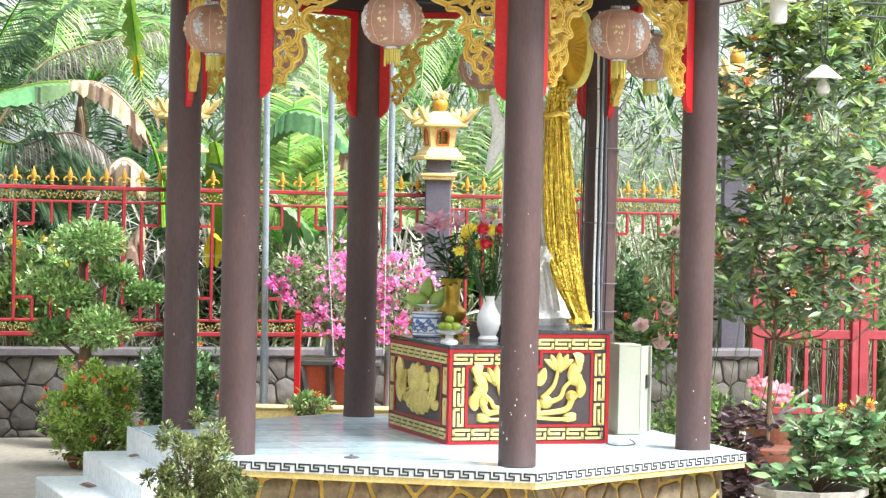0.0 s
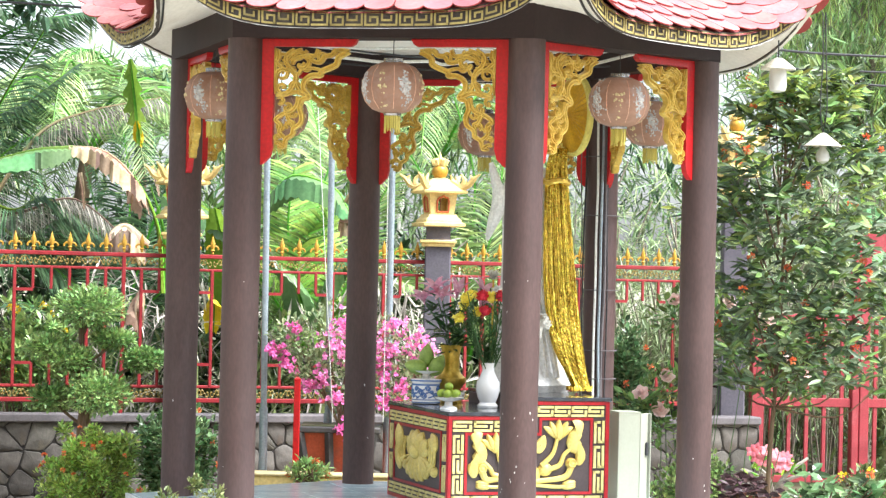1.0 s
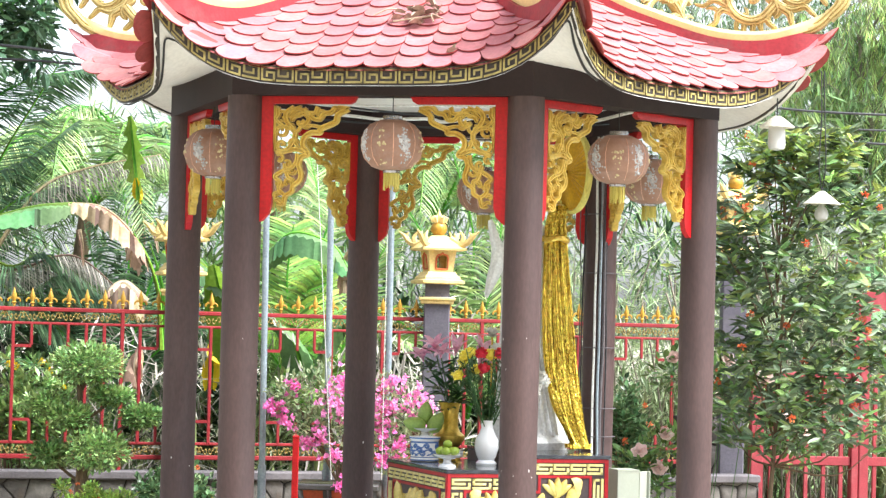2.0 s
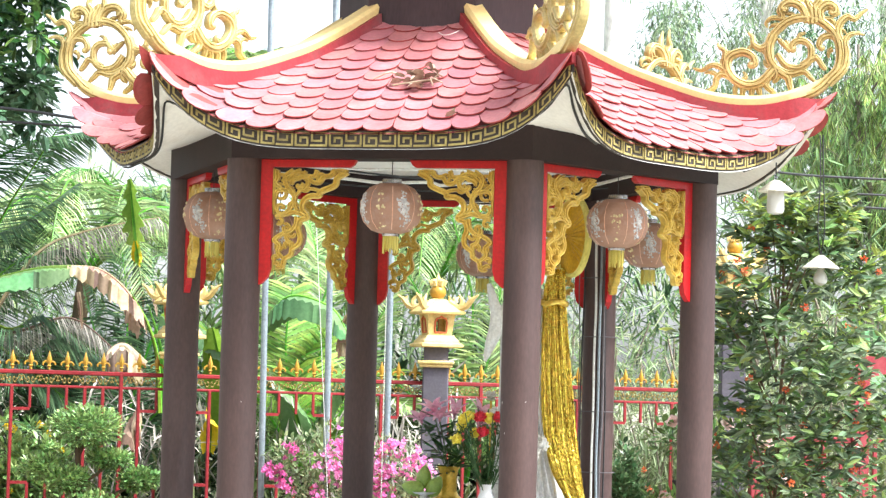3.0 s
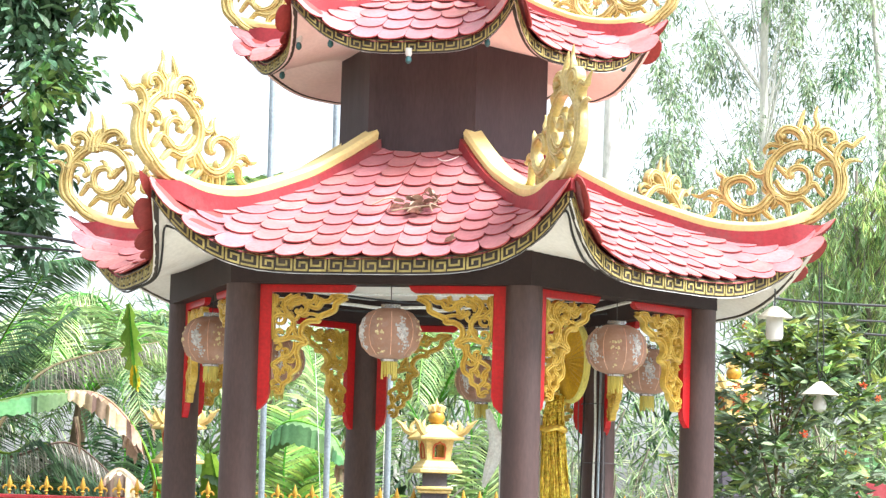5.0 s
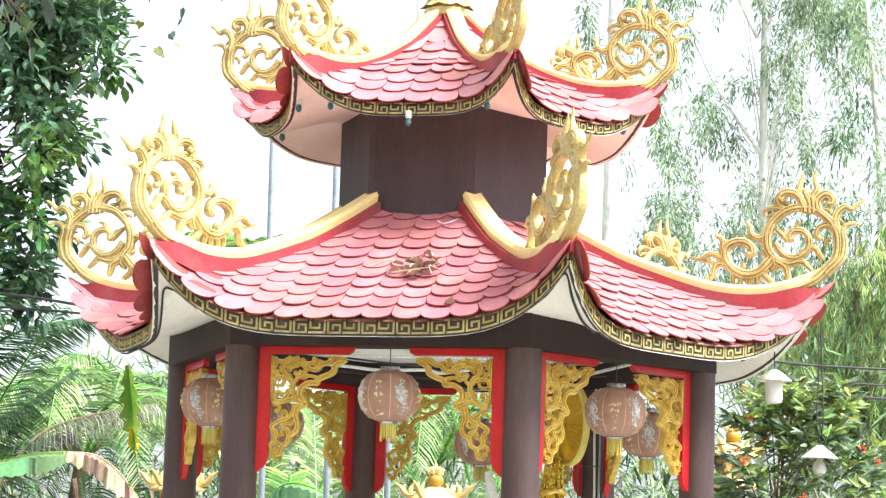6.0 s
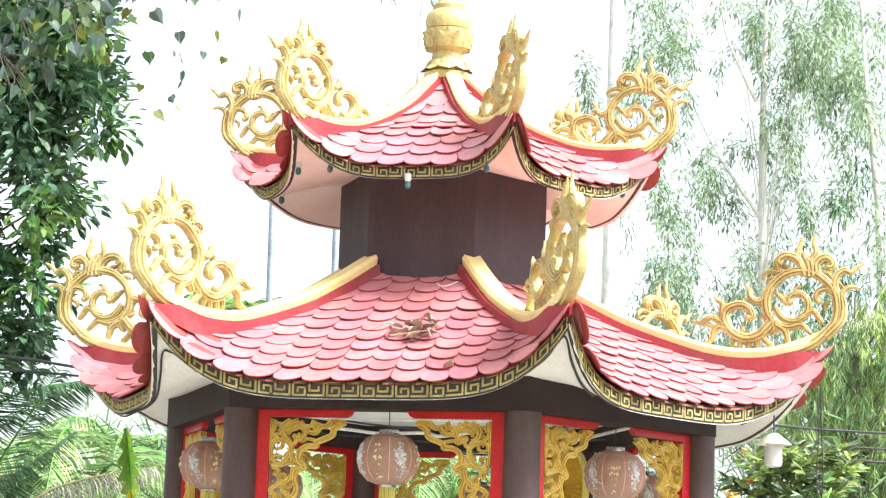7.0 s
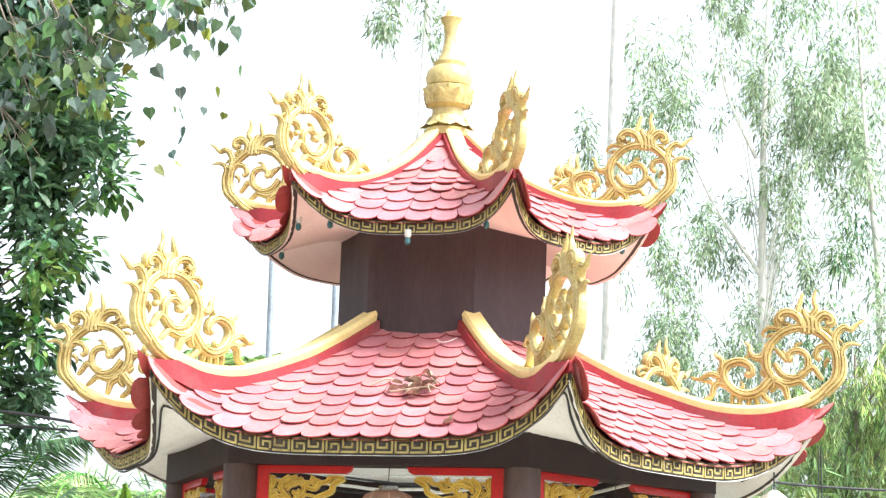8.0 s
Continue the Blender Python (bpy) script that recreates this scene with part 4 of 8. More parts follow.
for face, x0, x1, zz in ((front, -AX, AX, AZ), (flank, -AY, AY, AZ), (right_flank, -AY, AY, AZ2)):
    red = Shape()
    if face is front:
        w = 0.022
        for a, b, c, e in ((-AX, AX, 0.0, w), (-AX, -AX + w, w, AZ), (AX - w, AX, w, AZ2), (-AX + w, AS, AZ - w, AZ), (AS, AX - w, AZ2 - w, AZ2), (AS, AS + w, AZ - w, AZ2 - w),
                           (-AX + 0.112, AX - 0.112, 0.112, 0.13), (-AX + 0.112, -AX + 0.13, 0.13, AZ - 0.105), (AX - 0.13, AX - 0.112, 0.13, AZ2 - 0.105), (-AX + 0.13, 0.085, AZ - 0.123, AZ - 0.105), (0.067, AX - 0.13, AZ2 - 0.123, AZ2 - 0.105), (0.067, 0.085, AZ - 0.105, AZ2 - 0.123)):
            vs = [face(x, z, q) for q in (0, 0.007) for x, z in ((a, c), (b, c), (b, e), (a, e))]
            red.add(vs, [(4, 5, 6, 7), (0, 1, 5, 4), (1, 2, 6, 5), (2, 3, 7, 6), (3, 0, 4, 7)])
    else:
        rect_frame(red, face, x0, x1, 0.0, zz, 0.022, 0.006)
        rect_frame(red, face, x0 + 0.13, x1 - 0.13, 0.112, zz - 0.105, 0.018, 0.008)
    part("red_edging", red, M_ALTAR_RED, altar, "red painted edging", smooth=False)
    key = Shape()
    d = 0.009
    if face is front:
        key_run(key, face, -AX + 0.028, AS + 0.02, AZ - 0.101, AZ - 0.028, 4, True, d)
        key_run(key, face, AS + 0.035, AX - 0.028, AZ2 - 0.101, AZ2 - 0.028, 4, True, d)
        key_run(key, face, -AX + 0.028, AX - 0.028, 0.028, 0.105, 8, True, d)
        key_run(key, face, -AX + 0.028, -AX + 0.105, 0.118, AZ - 0.11, 3, False, d)
        key_run(key, face, AX - 0.105, AX - 0.028, 0.118, AZ2 - 0.11, 3, False, d)
    else:
        key_run(key, face, x0 + 0.028, x1 - 0.028, zz - 0.099, zz - 0.028, 9, True, d)
        key_run(key, face, x0 + 0.028, x1 - 0.028, 0.028, 0.102, 9, True, d)
        key_run(key, face, x0 + 0.032, x0 + 0.10, 0.12, zz - 0.10, 2, False, d)
        key_run(key, face, x1 - 0.10, x1 - 0.032, 0.12, zz - 0.10, 2, False, d)
    part("key_border", key, M_ALTAR_KEY, altar, "pale yellow raised key border", smooth=False)


def blob(shape, face, x, z, rx, rz, d, lean=0.0):
    """A rounded boss on a face."""
    n, rings = 14, 4
    vs = []
    for j in range(rings + 1):
        t = math.pi / 2 * j / rings
        for i in range(n):
            a = 2 * math.pi * i / n
            px, pz = rx * math.cos(t) * math.cos(a), rz * math.cos(t) * math.sin(a)
            vs.append(face(x + px * math.cos(lean) - pz * math.sin(lean), z + px * math.sin(lean) + pz * math.cos(lean), d * math.sin(t)))
    shape.add(vs, [(j * n + i, j * n + (i + 1) % n, (j + 1) * n + (i + 1) % n, (j + 1) * n + i) for j in range(rings) for i in range(n)])


def vine(shape, face, pts, r0, r1, d=0.012):
    line = spread([(x, z, 0) for x, z in pts], 5)
    n = len(line) - 1
    shape.tube([face(p.x, p.y, d) for p in line], [r0 + (r1 - r0) * i / n for i in range(n + 1)], 7)


def plaque(shape, face, outline, d, sg=1, x0=0.0, z0=0.0, full=False):
    """A carved piece with a rounded rim and a dished or swelling middle."""
    ring = spread([(x, 0, z) for x, z in outline + outline[:1]], 3)[:-1]
    c = sum(ring, Vector()) / len(ring)
    rows = []
    for q, dd in ((1.0, 0.0), (1.0, 0.4), (0.85, 0.75), (0.6, 0.95), (0.3, 1.05), (0.05, 1.08)) if full else ((1.0, 0.0), (1.0, 0.6), (0.93, 0.95), (0.8, 1.0), (0.5, 0.72), (0.08, 0.8)):
        row = [face(x0 + sg * (c.x + (p.x - c.x) * q), z0 + c.z + (p.z - c.z) * q, d * dd) for p in ring]
        rows.append(row if sg > 0 else row[::-1])
    shape.sheet([r + r[:1] for r in rows])


def carved(name, draw, face, *rest):
    """One raised piece of an altar relief."""
    q = Shape()
    draw(q, face, *rest)
    part(name, q, M_ALTAR_GOLD, altar)


LOTUS = [[(-0.03, -0.02), (-0.07, 0.01), (-0.105, 0.055), (-0.05, 0.05), (-0.01, 0.0)], [(0.03, -0.02), (0.07, 0.01), (0.105, 0.055), (0.05, 0.05), (0.01, 0.0)],
         [(-0.02, -0.025), (-0.058, 0.035), (-0.062, 0.09), (-0.02, 0.055), (0.0, -0.01)], [(0.02, -0.025), (0.058, 0.035), (0.062, 0.09), (0.02, 0.055), (0.0, -0.01)], [(-0.015, -0.03), (-0.03, 0.03), (0.0, 0.105), (0.03, 0.03), (0.015, -0.03)]]
CURL = [(0.311, 0.595), (0.35, 0.602), (0.385, 0.585), (0.387, 0.554), (0.366, 0.53), (0.378, 0.505), (0.355, 0.474), (0.376, 0.444), (0.368, 0.407), (0.402, 0.388), (0.402, 0.339), (0.37, 0.302), (0.34, 0.32), (0.337, 0.376), (0.298, 0.394), (0.276, 0.45), (0.292, 0.511), (0.324, 0.542), (0.338, 0.567)]
CX = -0.015
for sg, up in ((-1, -0.085), (1, 0.0)):
    for i, petal in enumerate(LOTUS):
        carved("relief_leaf", plaque, front, petal, 0.018 + 0.004 * i, sg, CX + sg * 0.217, 0.50 + up, True)
    carved("relief_leaf", plaque, front, CURL, 0.036, sg, CX, up * 0.95, True)
    carved("relief_stem", vine, front, [(CX + sg * 0.21, 0.49 + up), (CX + sg * 0.178, 0.38 + up * 0.8), (CX + sg * 0.10, 0.30 + up * 0.5)], 0.012, 0.018)
    carved("relief_stem", vine, front, [(CX + sg * 0.31, 0.42 + up), (CX + sg * 0.255, 0.37 + up), (CX + sg * 0.22, 0.30 + up * 0.7), (CX + sg * 0.10, 0.265 + up * 0.4)], 0.013, 0.019)
    carved("relief_stem", vine, front, [(CX + sg * 0.31, 0.30 + up * 0.4), (CX + sg * 0.278, 0.235 + up * 0.3), (CX + sg * 0.20, 0.213), (CX + sg * 0.06, 0.20)], 0.024, 0.016)
    carved("relief_boss", blob, front, CX + sg * 0.31, 0.315 + up * 0.4, 0.040, 0.038, 0.034)
    carved("relief_leaf", plaque, front, [(0.03 * math.cos(a), 0.029 * math.sin(a)) for a in np.linspace(0, 5.6, 9)], 0.040, sg, CX + sg * 0.31, 0.318 + up * 0.4)
    carved("relief_stem", vine, front, [(CX + sg * 0.27, 0.165), (CX + sg * 0.20, 0.163), (CX + sg * 0.06, 0.175)], 0.012, 0.013)
    for q, w in ((0.015, 0.020), (-0.012, 0.018), (0.0, 0.014)):
        carved("relief_boss", blob, front, CX + sg * 0.30, 0.172 + q, 0.048, w, 0.026, 0.10 * sg)
    carved("relief_boss", blob, front, CX + sg * 0.13, 0.275 + up * 0.5, 0.05, 0.045, 0.03)
    carved("relief_leaf", plaque, front, [(0.03, 0.40), (0.07, 0.46), (0.12, 0.50), (0.13, 0.43), (0.09, 0.38)], 0.02, sg, CX, up)
carved("relief_boss", blob, front, CX, 0.24, 0.10, 0.08, 0.03)
carved("relief_leaf", plaque, flank, [(-0.42, 0.51), (-0.34, 0.48), (-0.31, 0.40), (-0.36, 0.33), (-0.32, 0.26), (-0.36, 0.20), (-0.43, 0.23), (-0.46, 0.32), (-0.41, 0.40), (-0.46, 0.46)], 0.03, 1, 0, 0, True)
carved("relief_leaf", plaque, flank, [(0.34, 0.49), (0.43, 0.47), (0.45, 0.40), (0.40, 0.36), (0.36, 0.38), (0.32, 0.43)], 0.03, 1, 0, 0, True)
for j in range(3):
    carved("relief_stem", vine, flank, [(0.16 + 0.05 * j, 0.20), (0.29 + 0.05 * j, 0.27), (0.32 + 0.05 * j, 0.36), (0.30 + 0.055 * j, 0.45)], 0.014, 0.010, 0.014)
for j in range(2):
    carved("relief_stem", vine, flank, [(-0.10 - 0.03 * j, 0.20), (-0.24 - 0.04 * j, 0.28), (-0.25 - 0.05 * j, 0.36), (-0.21 - 0.05 * j, 0.43)], 0.014, 0.010, 0.014)
carved("relief_boss", blob, flank, 0.40, 0.235, 0.055, 0.035, 0.035, 0.3)
for j, a in enumerate(np.linspace(-1.15, 1.15, 9)):
    tip = (0.02 + 0.34 * math.sin(a), 0.325 - 0.18 * math.cos(a))
    carved("relief_leaf", plaque, flank, [(0.02 + 0.09 * math.sin(a) - 0.03, 0.33), (tip[0] - 0.055, tip[1] + 0.03), tip, (tip[0] + 0.055, tip[1] + 0.03), (0.02 + 0.09 * math.sin(a) + 0.03, 0.33)], 0.026 + 0.003 * (j % 2), 1, 0, 0, True)
for i, (a, l) in enumerate(((-1.25, 0.8), (1.25, 0.8), (-0.8, 0.95), (0.8, 0.95), (-0.38, 1.0), (0.38, 1.0), (0.0, 1.0))):
    petal = [(-0.03, 0.03), (-0.062, 0.10 * l), (0.0, 0.20 * l), (0.062, 0.10 * l), (0.03, 0.03)]
    carved("relief_leaf", plaque, flank, [(1.6 * (x * math.cos(a) + z * math.sin(a)), (z * math.cos(a) - x * math.sin(a)) * 0.85) for x, z in petal], 0.020 + 0.004 * i, 1, 0.02, 0.325, True)
carved("relief_boss", blob, flank, 0.02, 0.35, 0.10, 0.062, 0.062)

# ---- offerings on the altar ----
M_CHINA = surface("white_porcelain", lin(238, 238, 238), lin(226, 228, 230), 5, 60, 0.15, coat=0.5, bump=0.0, grain_amount=0.1)
M_BLUE = surface("cobalt_blue_glaze", lin(70, 104, 168), lin(104, 136, 190), 16, 60, 0.2, coat=0.5, bump=0.0)
M_GOLD_METAL = surface("polished_gold", lin(236, 202, 96), lin(206, 164, 58), 8, 60, 0.3, metal=0.7, bump=0.02)
M_MANGO = surface("green_mango", lin(158, 178, 92), lin(128, 156, 70), 7, 60, 0.4)
M_LIME = surface("green_tangerine", lin(150, 168, 60), lin(120, 144, 44), 10, 80, 0.4, bump=0.2)
M_STEM = surface("flower_stem", lin(70, 104, 54), lin(54, 86, 44), 9, 60, 0.6)
M_LEAF_DARK = surface("dark_glossy_leaf", lin(62, 96, 50), lin(44, 76, 40), 3, 40, 0.35, island=0.35, bump=0.1, sheer=0.2)
M_LILY = surface("pink_lily_petal", lin(248, 206, 220), lin(224, 148, 182), 14, 60, 0.5, each=0.15, sheer=0.3)
M_YELLOW_FL = surface("yellow_petal", lin(254, 244, 120), lin(252, 234, 84), 9, 60, 0.6, island=0.08, sheer=0.3, grain_amount=0.3)
M_RED_FL = surface("red_petal", lin(220, 50, 58), lin(200, 34, 46), 9, 60, 0.6, island=0.1, sheer=0.2)
M_WHITE_FL = surface("white_petal", lin(240, 238, 232), lin(226, 224, 216), 9, 60, 0.6, island=0.06, sheer=0.25)
M_STATUE = surface("white_plaster_statue", lin(242, 242, 240), lin(228, 228, 226), 4, 50, 0.6, bump=0.05)


def on_altar(x, y, z=None):
    z = z if z is not None else (AZ + 0.0275 if x < AS else AZ2 + 0.0275)
    return AL @ Matrix.Translation((x, y, z))


pot = thing("porcelain_pot", "blue and white porcelain incense pot with cloud patterns", "pot", on_altar(-0.40, 0.33))
part("body", Shape().lathe([(0.088, 0), (0.098, 0.004), (0.100, 0.012), (0.096, 0.022), (0.094, 0.08), (0.096, 0.140), (0.104, 0.150), (0.108, 0.162), (0.106, 0.170), (0.088, 0.170), (0.08, 0.12)], 28), M_CHINA, pot)
for z, r, h in ((0.011, 0.1012, 0.004), (0.030, 0.0968, 0.003), (0.132, 0.0978, 0.006), (0.160, 0.1086, 0.005)):
    part("blue_band", Shape().lathe([(r - 0.0006, z - h), (r, z), (r - 0.0002, z + h)], 28, close=False), M_BLUE, pot, "cobalt blue ring")
rng = random.Random(12)
for i in range(22):
    a0 = 2 * math.pi * i / 22 + rng.uniform(-0.05, 0.05)
    zc, sg, rr = (0.055, 0.105, 0.08)[i % 3], rng.choice((-1, 1)), rng.uniform(0.014, 0.023)
    s = Shape()
    pts = [(a0 + sg * rr * (1 - 0.9 * t) * math.cos(12 * t) / 0.0955, zc + rr * (1 - 0.9 * t) * math.sin(12 * t)) for t in np.linspace(0, 1, 22)]
    pts = [(a0 + sg * (rr + 0.035 - 0.012 * j) / 0.0955, zc - 0.012 + 0.004 * j + rng.uniform(-0.006, 0.006)) for j in range(3)] + pts
    s.tube([(0.0955 * math.cos(a), 0.0955 * math.sin(a), z) for a, z in pts], [0.0030 + 0.0030 * abs(math.sin(1.3 * j)) for j in range(25)], 5)
    part("blue_cloud", s, M_BLUE, pot, "cobalt blue scrolling cloud")
dish = thing("fruit_dish", "white footed dish on the pot with three green mangoes", "dish", on_altar(-0.40, 0.33, AZ + 0.0275 + 0.166))
part("dish", Shape().lathe([(0.045, 0), (0.026, 0.015), (0.026, 0.035), (0.09, 0.05), (0.112, 0.062), (0.09, 0.058)], 24), M_CHINA, dish)
for x, y, z, ln in ((-0.070, -0.01, 0.085, -1.35), (0.06, -0.04, 0.090, 0.55), (0.005, 0.02, 0.150, 0.1)):
    fr = thing("mango", "green mango with a pointed end", "fruit", on_altar(-0.40 + x, 0.33 + y, AZ + 0.0275 + 0.166 + z), group="mangoes in the dish")
    part("skin", Shape().lathe([(0.004, -0.072), (0.028, -0.062), (0.048, -0.034), (0.054, 0.0), (0.046, 0.038), (0.024, 0.074), (0.005, 0.092)], 16, Matrix.Rotation(ln, 4, "Y")), M_MANGO, fr)
plate = thing("fruit_plate", "white footed plate with green tangerines", "plate", on_altar(-0.455, -0.34))
part("plate", Shape().lathe([(0.06, 0), (0.055, 0.012), (0.028, 0.025), (0.026, 0.05), (0.085, 0.065), (0.10, 0.08), (0.08, 0.074)], 24), M_CHINA, plate)
for i in range(7):
    a = i * 2 * math.pi / 6
    x, y, z = (0.052 * math.cos(a), 0.052 * math.sin(a), 0.105) if i < 6 else (0, 0, 0.15)
    fr = thing("tangerine", "small unripe green tangerine fruit", "fruit", on_altar(-0.455 + x, -0.34 + y, AZ + 0.0275 + z), group="tangerines on the plate")
    part("peel", Shape().ball((0, 0, 0), (0.031, 0.031, 0.027), 12, 8), M_LIME, fr)
for x, y, h in ((-0.24, 0.10, 0.075), (-0.20, 0.18, 0.09)):
    cup = thing("offering_cup", "small clear offering cup on a gold foot", "cup", on_altar(x, y))
    part("foot", Shape().lathe([(0.022, 0), (0.008, 0.01), (0.008, 0.03), (0.02, 0.04)], 12), M_GOLD_METAL, cup, "gold foot")
    part("bowl", Shape().lathe([(0.018, 0.04), (0.028, 0.06), (0.03, h), (0.026, h)], 14), M_CHINA, cup)


def petal_flower(shape, c, axis, n, length, width, cup, rng):
    """Petals round an axis; cup: how far they open (0 closed, 1 flat)."""
    axis = Vector(axis).normalized()
    a = axis.orthogonal().normalized()
    b = axis.cross(a)
    for i in range(n):
        t = 2 * math.pi * i / n + rng.uniform(-0.2, 0.2)
        d = a * math.cos(t) + b * math.sin(t)
        sd = axis.cross(d)
        rows = []
        for q in (0, 0.35, 0.7, 1.0):
            w = width * (math.sin(math.pi * (0.15 + 0.8 * q)) ** 0.8) * 0.5
            p = Vector(c) + d * length * q * math.sin(cup * 1.5) * (0.5 + 0.5 * q) + axis * length * (q * math.cos(cup * 1.4) - 0.25 * cup * q * q)
            rows.append([p - sd * w, p + axis * 0.004, p + sd * w])
        shape.sheet(rows)


def pompon(shape, c, r, n, rng):
    for i in range(n):
        d = Vector((rng.gauss(0, 1), rng.gauss(0, 1), rng.gauss(0.35, 0.9))).normalized()
        s = d.orthogonal().normalized() * r * 0.26
        t = d.cross(s)
        p = Vector(c) + d * r * rng.uniform(0.55, 1.0)
        b = Vector(c) + d * r * 0.2
        shape.add([b, p - s - t * 0.4, p + d * r * 0.15, p + s - t * 0.4], [(0, 1, 2, 3)])


def leaf(shape, base, tip, width, fold=0.25, up=None):
    """A pointed leaf with a folded midrib, two quads to a side."""
    base, tip = Vector(base), Vector(tip)
    d = tip - base
    u = Vector(up) if up is not None else Vector((0, 0, 1))
    s = d.cross(u)
    s = s.normalized() if s.length > 1e-6 else d.orthogonal().normalized()
    n = s.cross(d).normalized()
    m1, m2 = base + d * 0.33 - n * width * fold * 0.4, base + d * 0.7 - n * width * fold * 0.2
    vs = [base, m1, m2, tip, m1 + s * width * 0.5 + n * width * fold, m2 + s * width * 0.4 + n * width * fold, m1 - s * width * 0.5 + n * width * fold, m2 - s * width * 0.4 + n * width * fold]
    shape.add(vs, [(0, 4, 1), (1, 4, 5, 2), (2, 5, 3), (0, 1, 6), (1, 2, 7, 6), (2, 3, 7)])


gv = thing("gold_vase", "polished gold vase holding pink lilies with dark leaves", "vase", on_altar(-0.195, 0.42))
part("vase", Shape().lathe([(0.075, 0), (0.08, 0.015), (0.055, 0.03), (0.060, 0.08), (0.085, 0.12), (0.108, 0.150), (0.108, 0.175), (0.072, 0.205), (0.060, 0.235), (0.060, 0.33), (0.068, 0.375), (0.080, 0.402), (0.064, 0.396)], 24), M_GOLD_METAL, gv)
rng = random.Random(21)
stems, lv = Shape(), Shape()
for i, (x, y, z) in enumerate(((-0.23, 0.03, 0.72), (-0.14, 0.0, 0.79), (-0.10, -0.03, 0.74), (0.02, -0.04, 0.76), (0.22, -0.06, 0.77), (0.20, -0.10, 0.70))):
    stems.tube(spread([(0, 0, 0.34), (x * 0.4, y * 0.4, 0.55), (x * 0.85, y, z - 0.02)], 4), 0.005, 5)
    c, axis = Vector((x * 0.85, y, z - 0.02)), Vector((x * 1.2, y - 0.25, 0.75)).normalized()
    bloom_ = part("lily_bloom", Shape().tube([c - axis * 0.02, c + axis * 0.02, c + axis * 0.05], [0.006, 0.012, 0.014], 8), M_LILY, gv, "pink lily bloom")
    lg, cup, side0 = rng.uniform(0.14, 0.17), rng.uniform(0.35, 0.8), axis.orthogonal().normalized()
    for q in range(6):
        d = Matrix.Rotation(q * math.pi / 3 + rng.uniform(-0.15, 0.15), 3, axis) @ side0
        sd, rows = axis.cross(d), []
        for t in (0, 0.2, 0.4, 0.6, 0.8, 1.0):
            w = 0.024 * math.sin(math.pi * (0.12 + 0.84 * t)) ** 0.9
            m = c + d * lg * math.sin(cup * 1.5) * t * (0.45 + 0.55 * t) + axis * lg * (t * math.cos(cup * 1.2) - 0.45 * cup * t ** 3)
            rows.append([m - sd * w + axis * 0.004, m, m + sd * w + axis * 0.004])
        part("petal", Shape().sheet(rows), M_LILY, bloom_)
    for q in range(20):
        t = rng.uniform(0.05, 0.95)
        p = Vector((x * 0.8 * t, y * t, 0.34 + (z - 0.36) * t))
        a = rng.uniform(0, 6.28)
        leaf(lv, p, p + Vector((math.cos(a) * 0.13, math.sin(a) * 0.13, rng.uniform(-0.04, 0.08))), 0.034)
part("lily_stems", stems, M_STEM, gv, "green lily stems")
part("lily_leaves", lv, M_LEAF_DARK, gv, "dark green lily leaves", smooth=False)

wv = thing("white_vase", "white porcelain vase with yellow and red carnations", "vase", on_altar(-0.10, -0.10))
part("vase", Shape().lathe([(0.068, 0), (0.072, 0.014), (0.054, 0.034), (0.070, 0.07), (0.082, 0.12), (0.078, 0.17), (0.054, 0.215), (0.040, 0.25), (0.042, 0.285), (0.046, 0.30), (0.038, 0.296)], 26), M_CHINA, wv)
lv = Shape()
yel, red, wht = (M_YELLOW_FL, "yellow carnation head"), (M_RED_FL, "red carnation head"), (M_WHITE_FL, "white carnation head")
for i in range(32):
    x, y = rng.uniform(-0.24, 0.26), rng.uniform(-0.14, 0.14)
    z = rng.uniform(0.58, 0.84) - abs(x) * 0.3
    part("stem", Shape().tube(spread([(x * 0.14, y * 0.2, 0.26), (x * 0.5, y * 0.5, 0.45), (x, y, z)], 3), 0.0032, 4), M_STEM, wv)
    for q in range(13):
        t = rng.uniform(0.1, 0.98)
        p = Vector((x * t, y * t, 0.26 + (z - 0.26) * t))
        a = rng.uniform(0, 6.28)
        leaf(lv, p, p + Vector((math.cos(a) * 0.06, math.sin(a) * 0.06, rng.uniform(-0.01, 0.07))), 0.013)
for c, (hue, lab) in (((-0.188, -0.024, 0.69), yel), ((-0.145, -0.037, 0.755), yel), ((-0.177, -0.02, 0.73), yel), ((-0.222, -0.013, 0.60), yel), ((-0.008, -0.06, 0.745), yel), ((-0.095, -0.03, 0.64), yel), ((-0.077, -0.07, 0.75), red), ((-0.057, -0.076, 0.65), red), ((0.039, -0.096, 0.75), red), ((0.2, 0.0, 0.7), yel), ((0.07, 0.05, 0.78), wht)):
    tgt = Shape()
    pompon(tgt, c, 0.042, 90, rng)
    tgt.ball(c, 0.032, 8, 6)
    part("carnation_head", tgt, hue, wv, lab, smooth=False)
part("carnation_leaves", lv, M_LEAF_DARK, wv, "narrow green leaves", smooth=False, kind="stuff")
ll = thing("lotus_lamp", "white lotus lamp on a thin gold stem", "lamp", on_altar(0.06, 0.30))
part("stem", Shape().lathe([(0.06, 0), (0.05, 0.01), (0.008, 0.03), (0.007, 0.76)], 10), M_GOLD_METAL, ll, "gold stem")
lp = Shape()
for q, (n, cup, l) in enumerate(((8, 0.85, 0.09), (8, 0.55, 0.085), (6, 0.3, 0.08))):
    petal_flower(lp, (0, 0, 0.76), (0, 0, 1), n, l, 0.045, cup, rng)
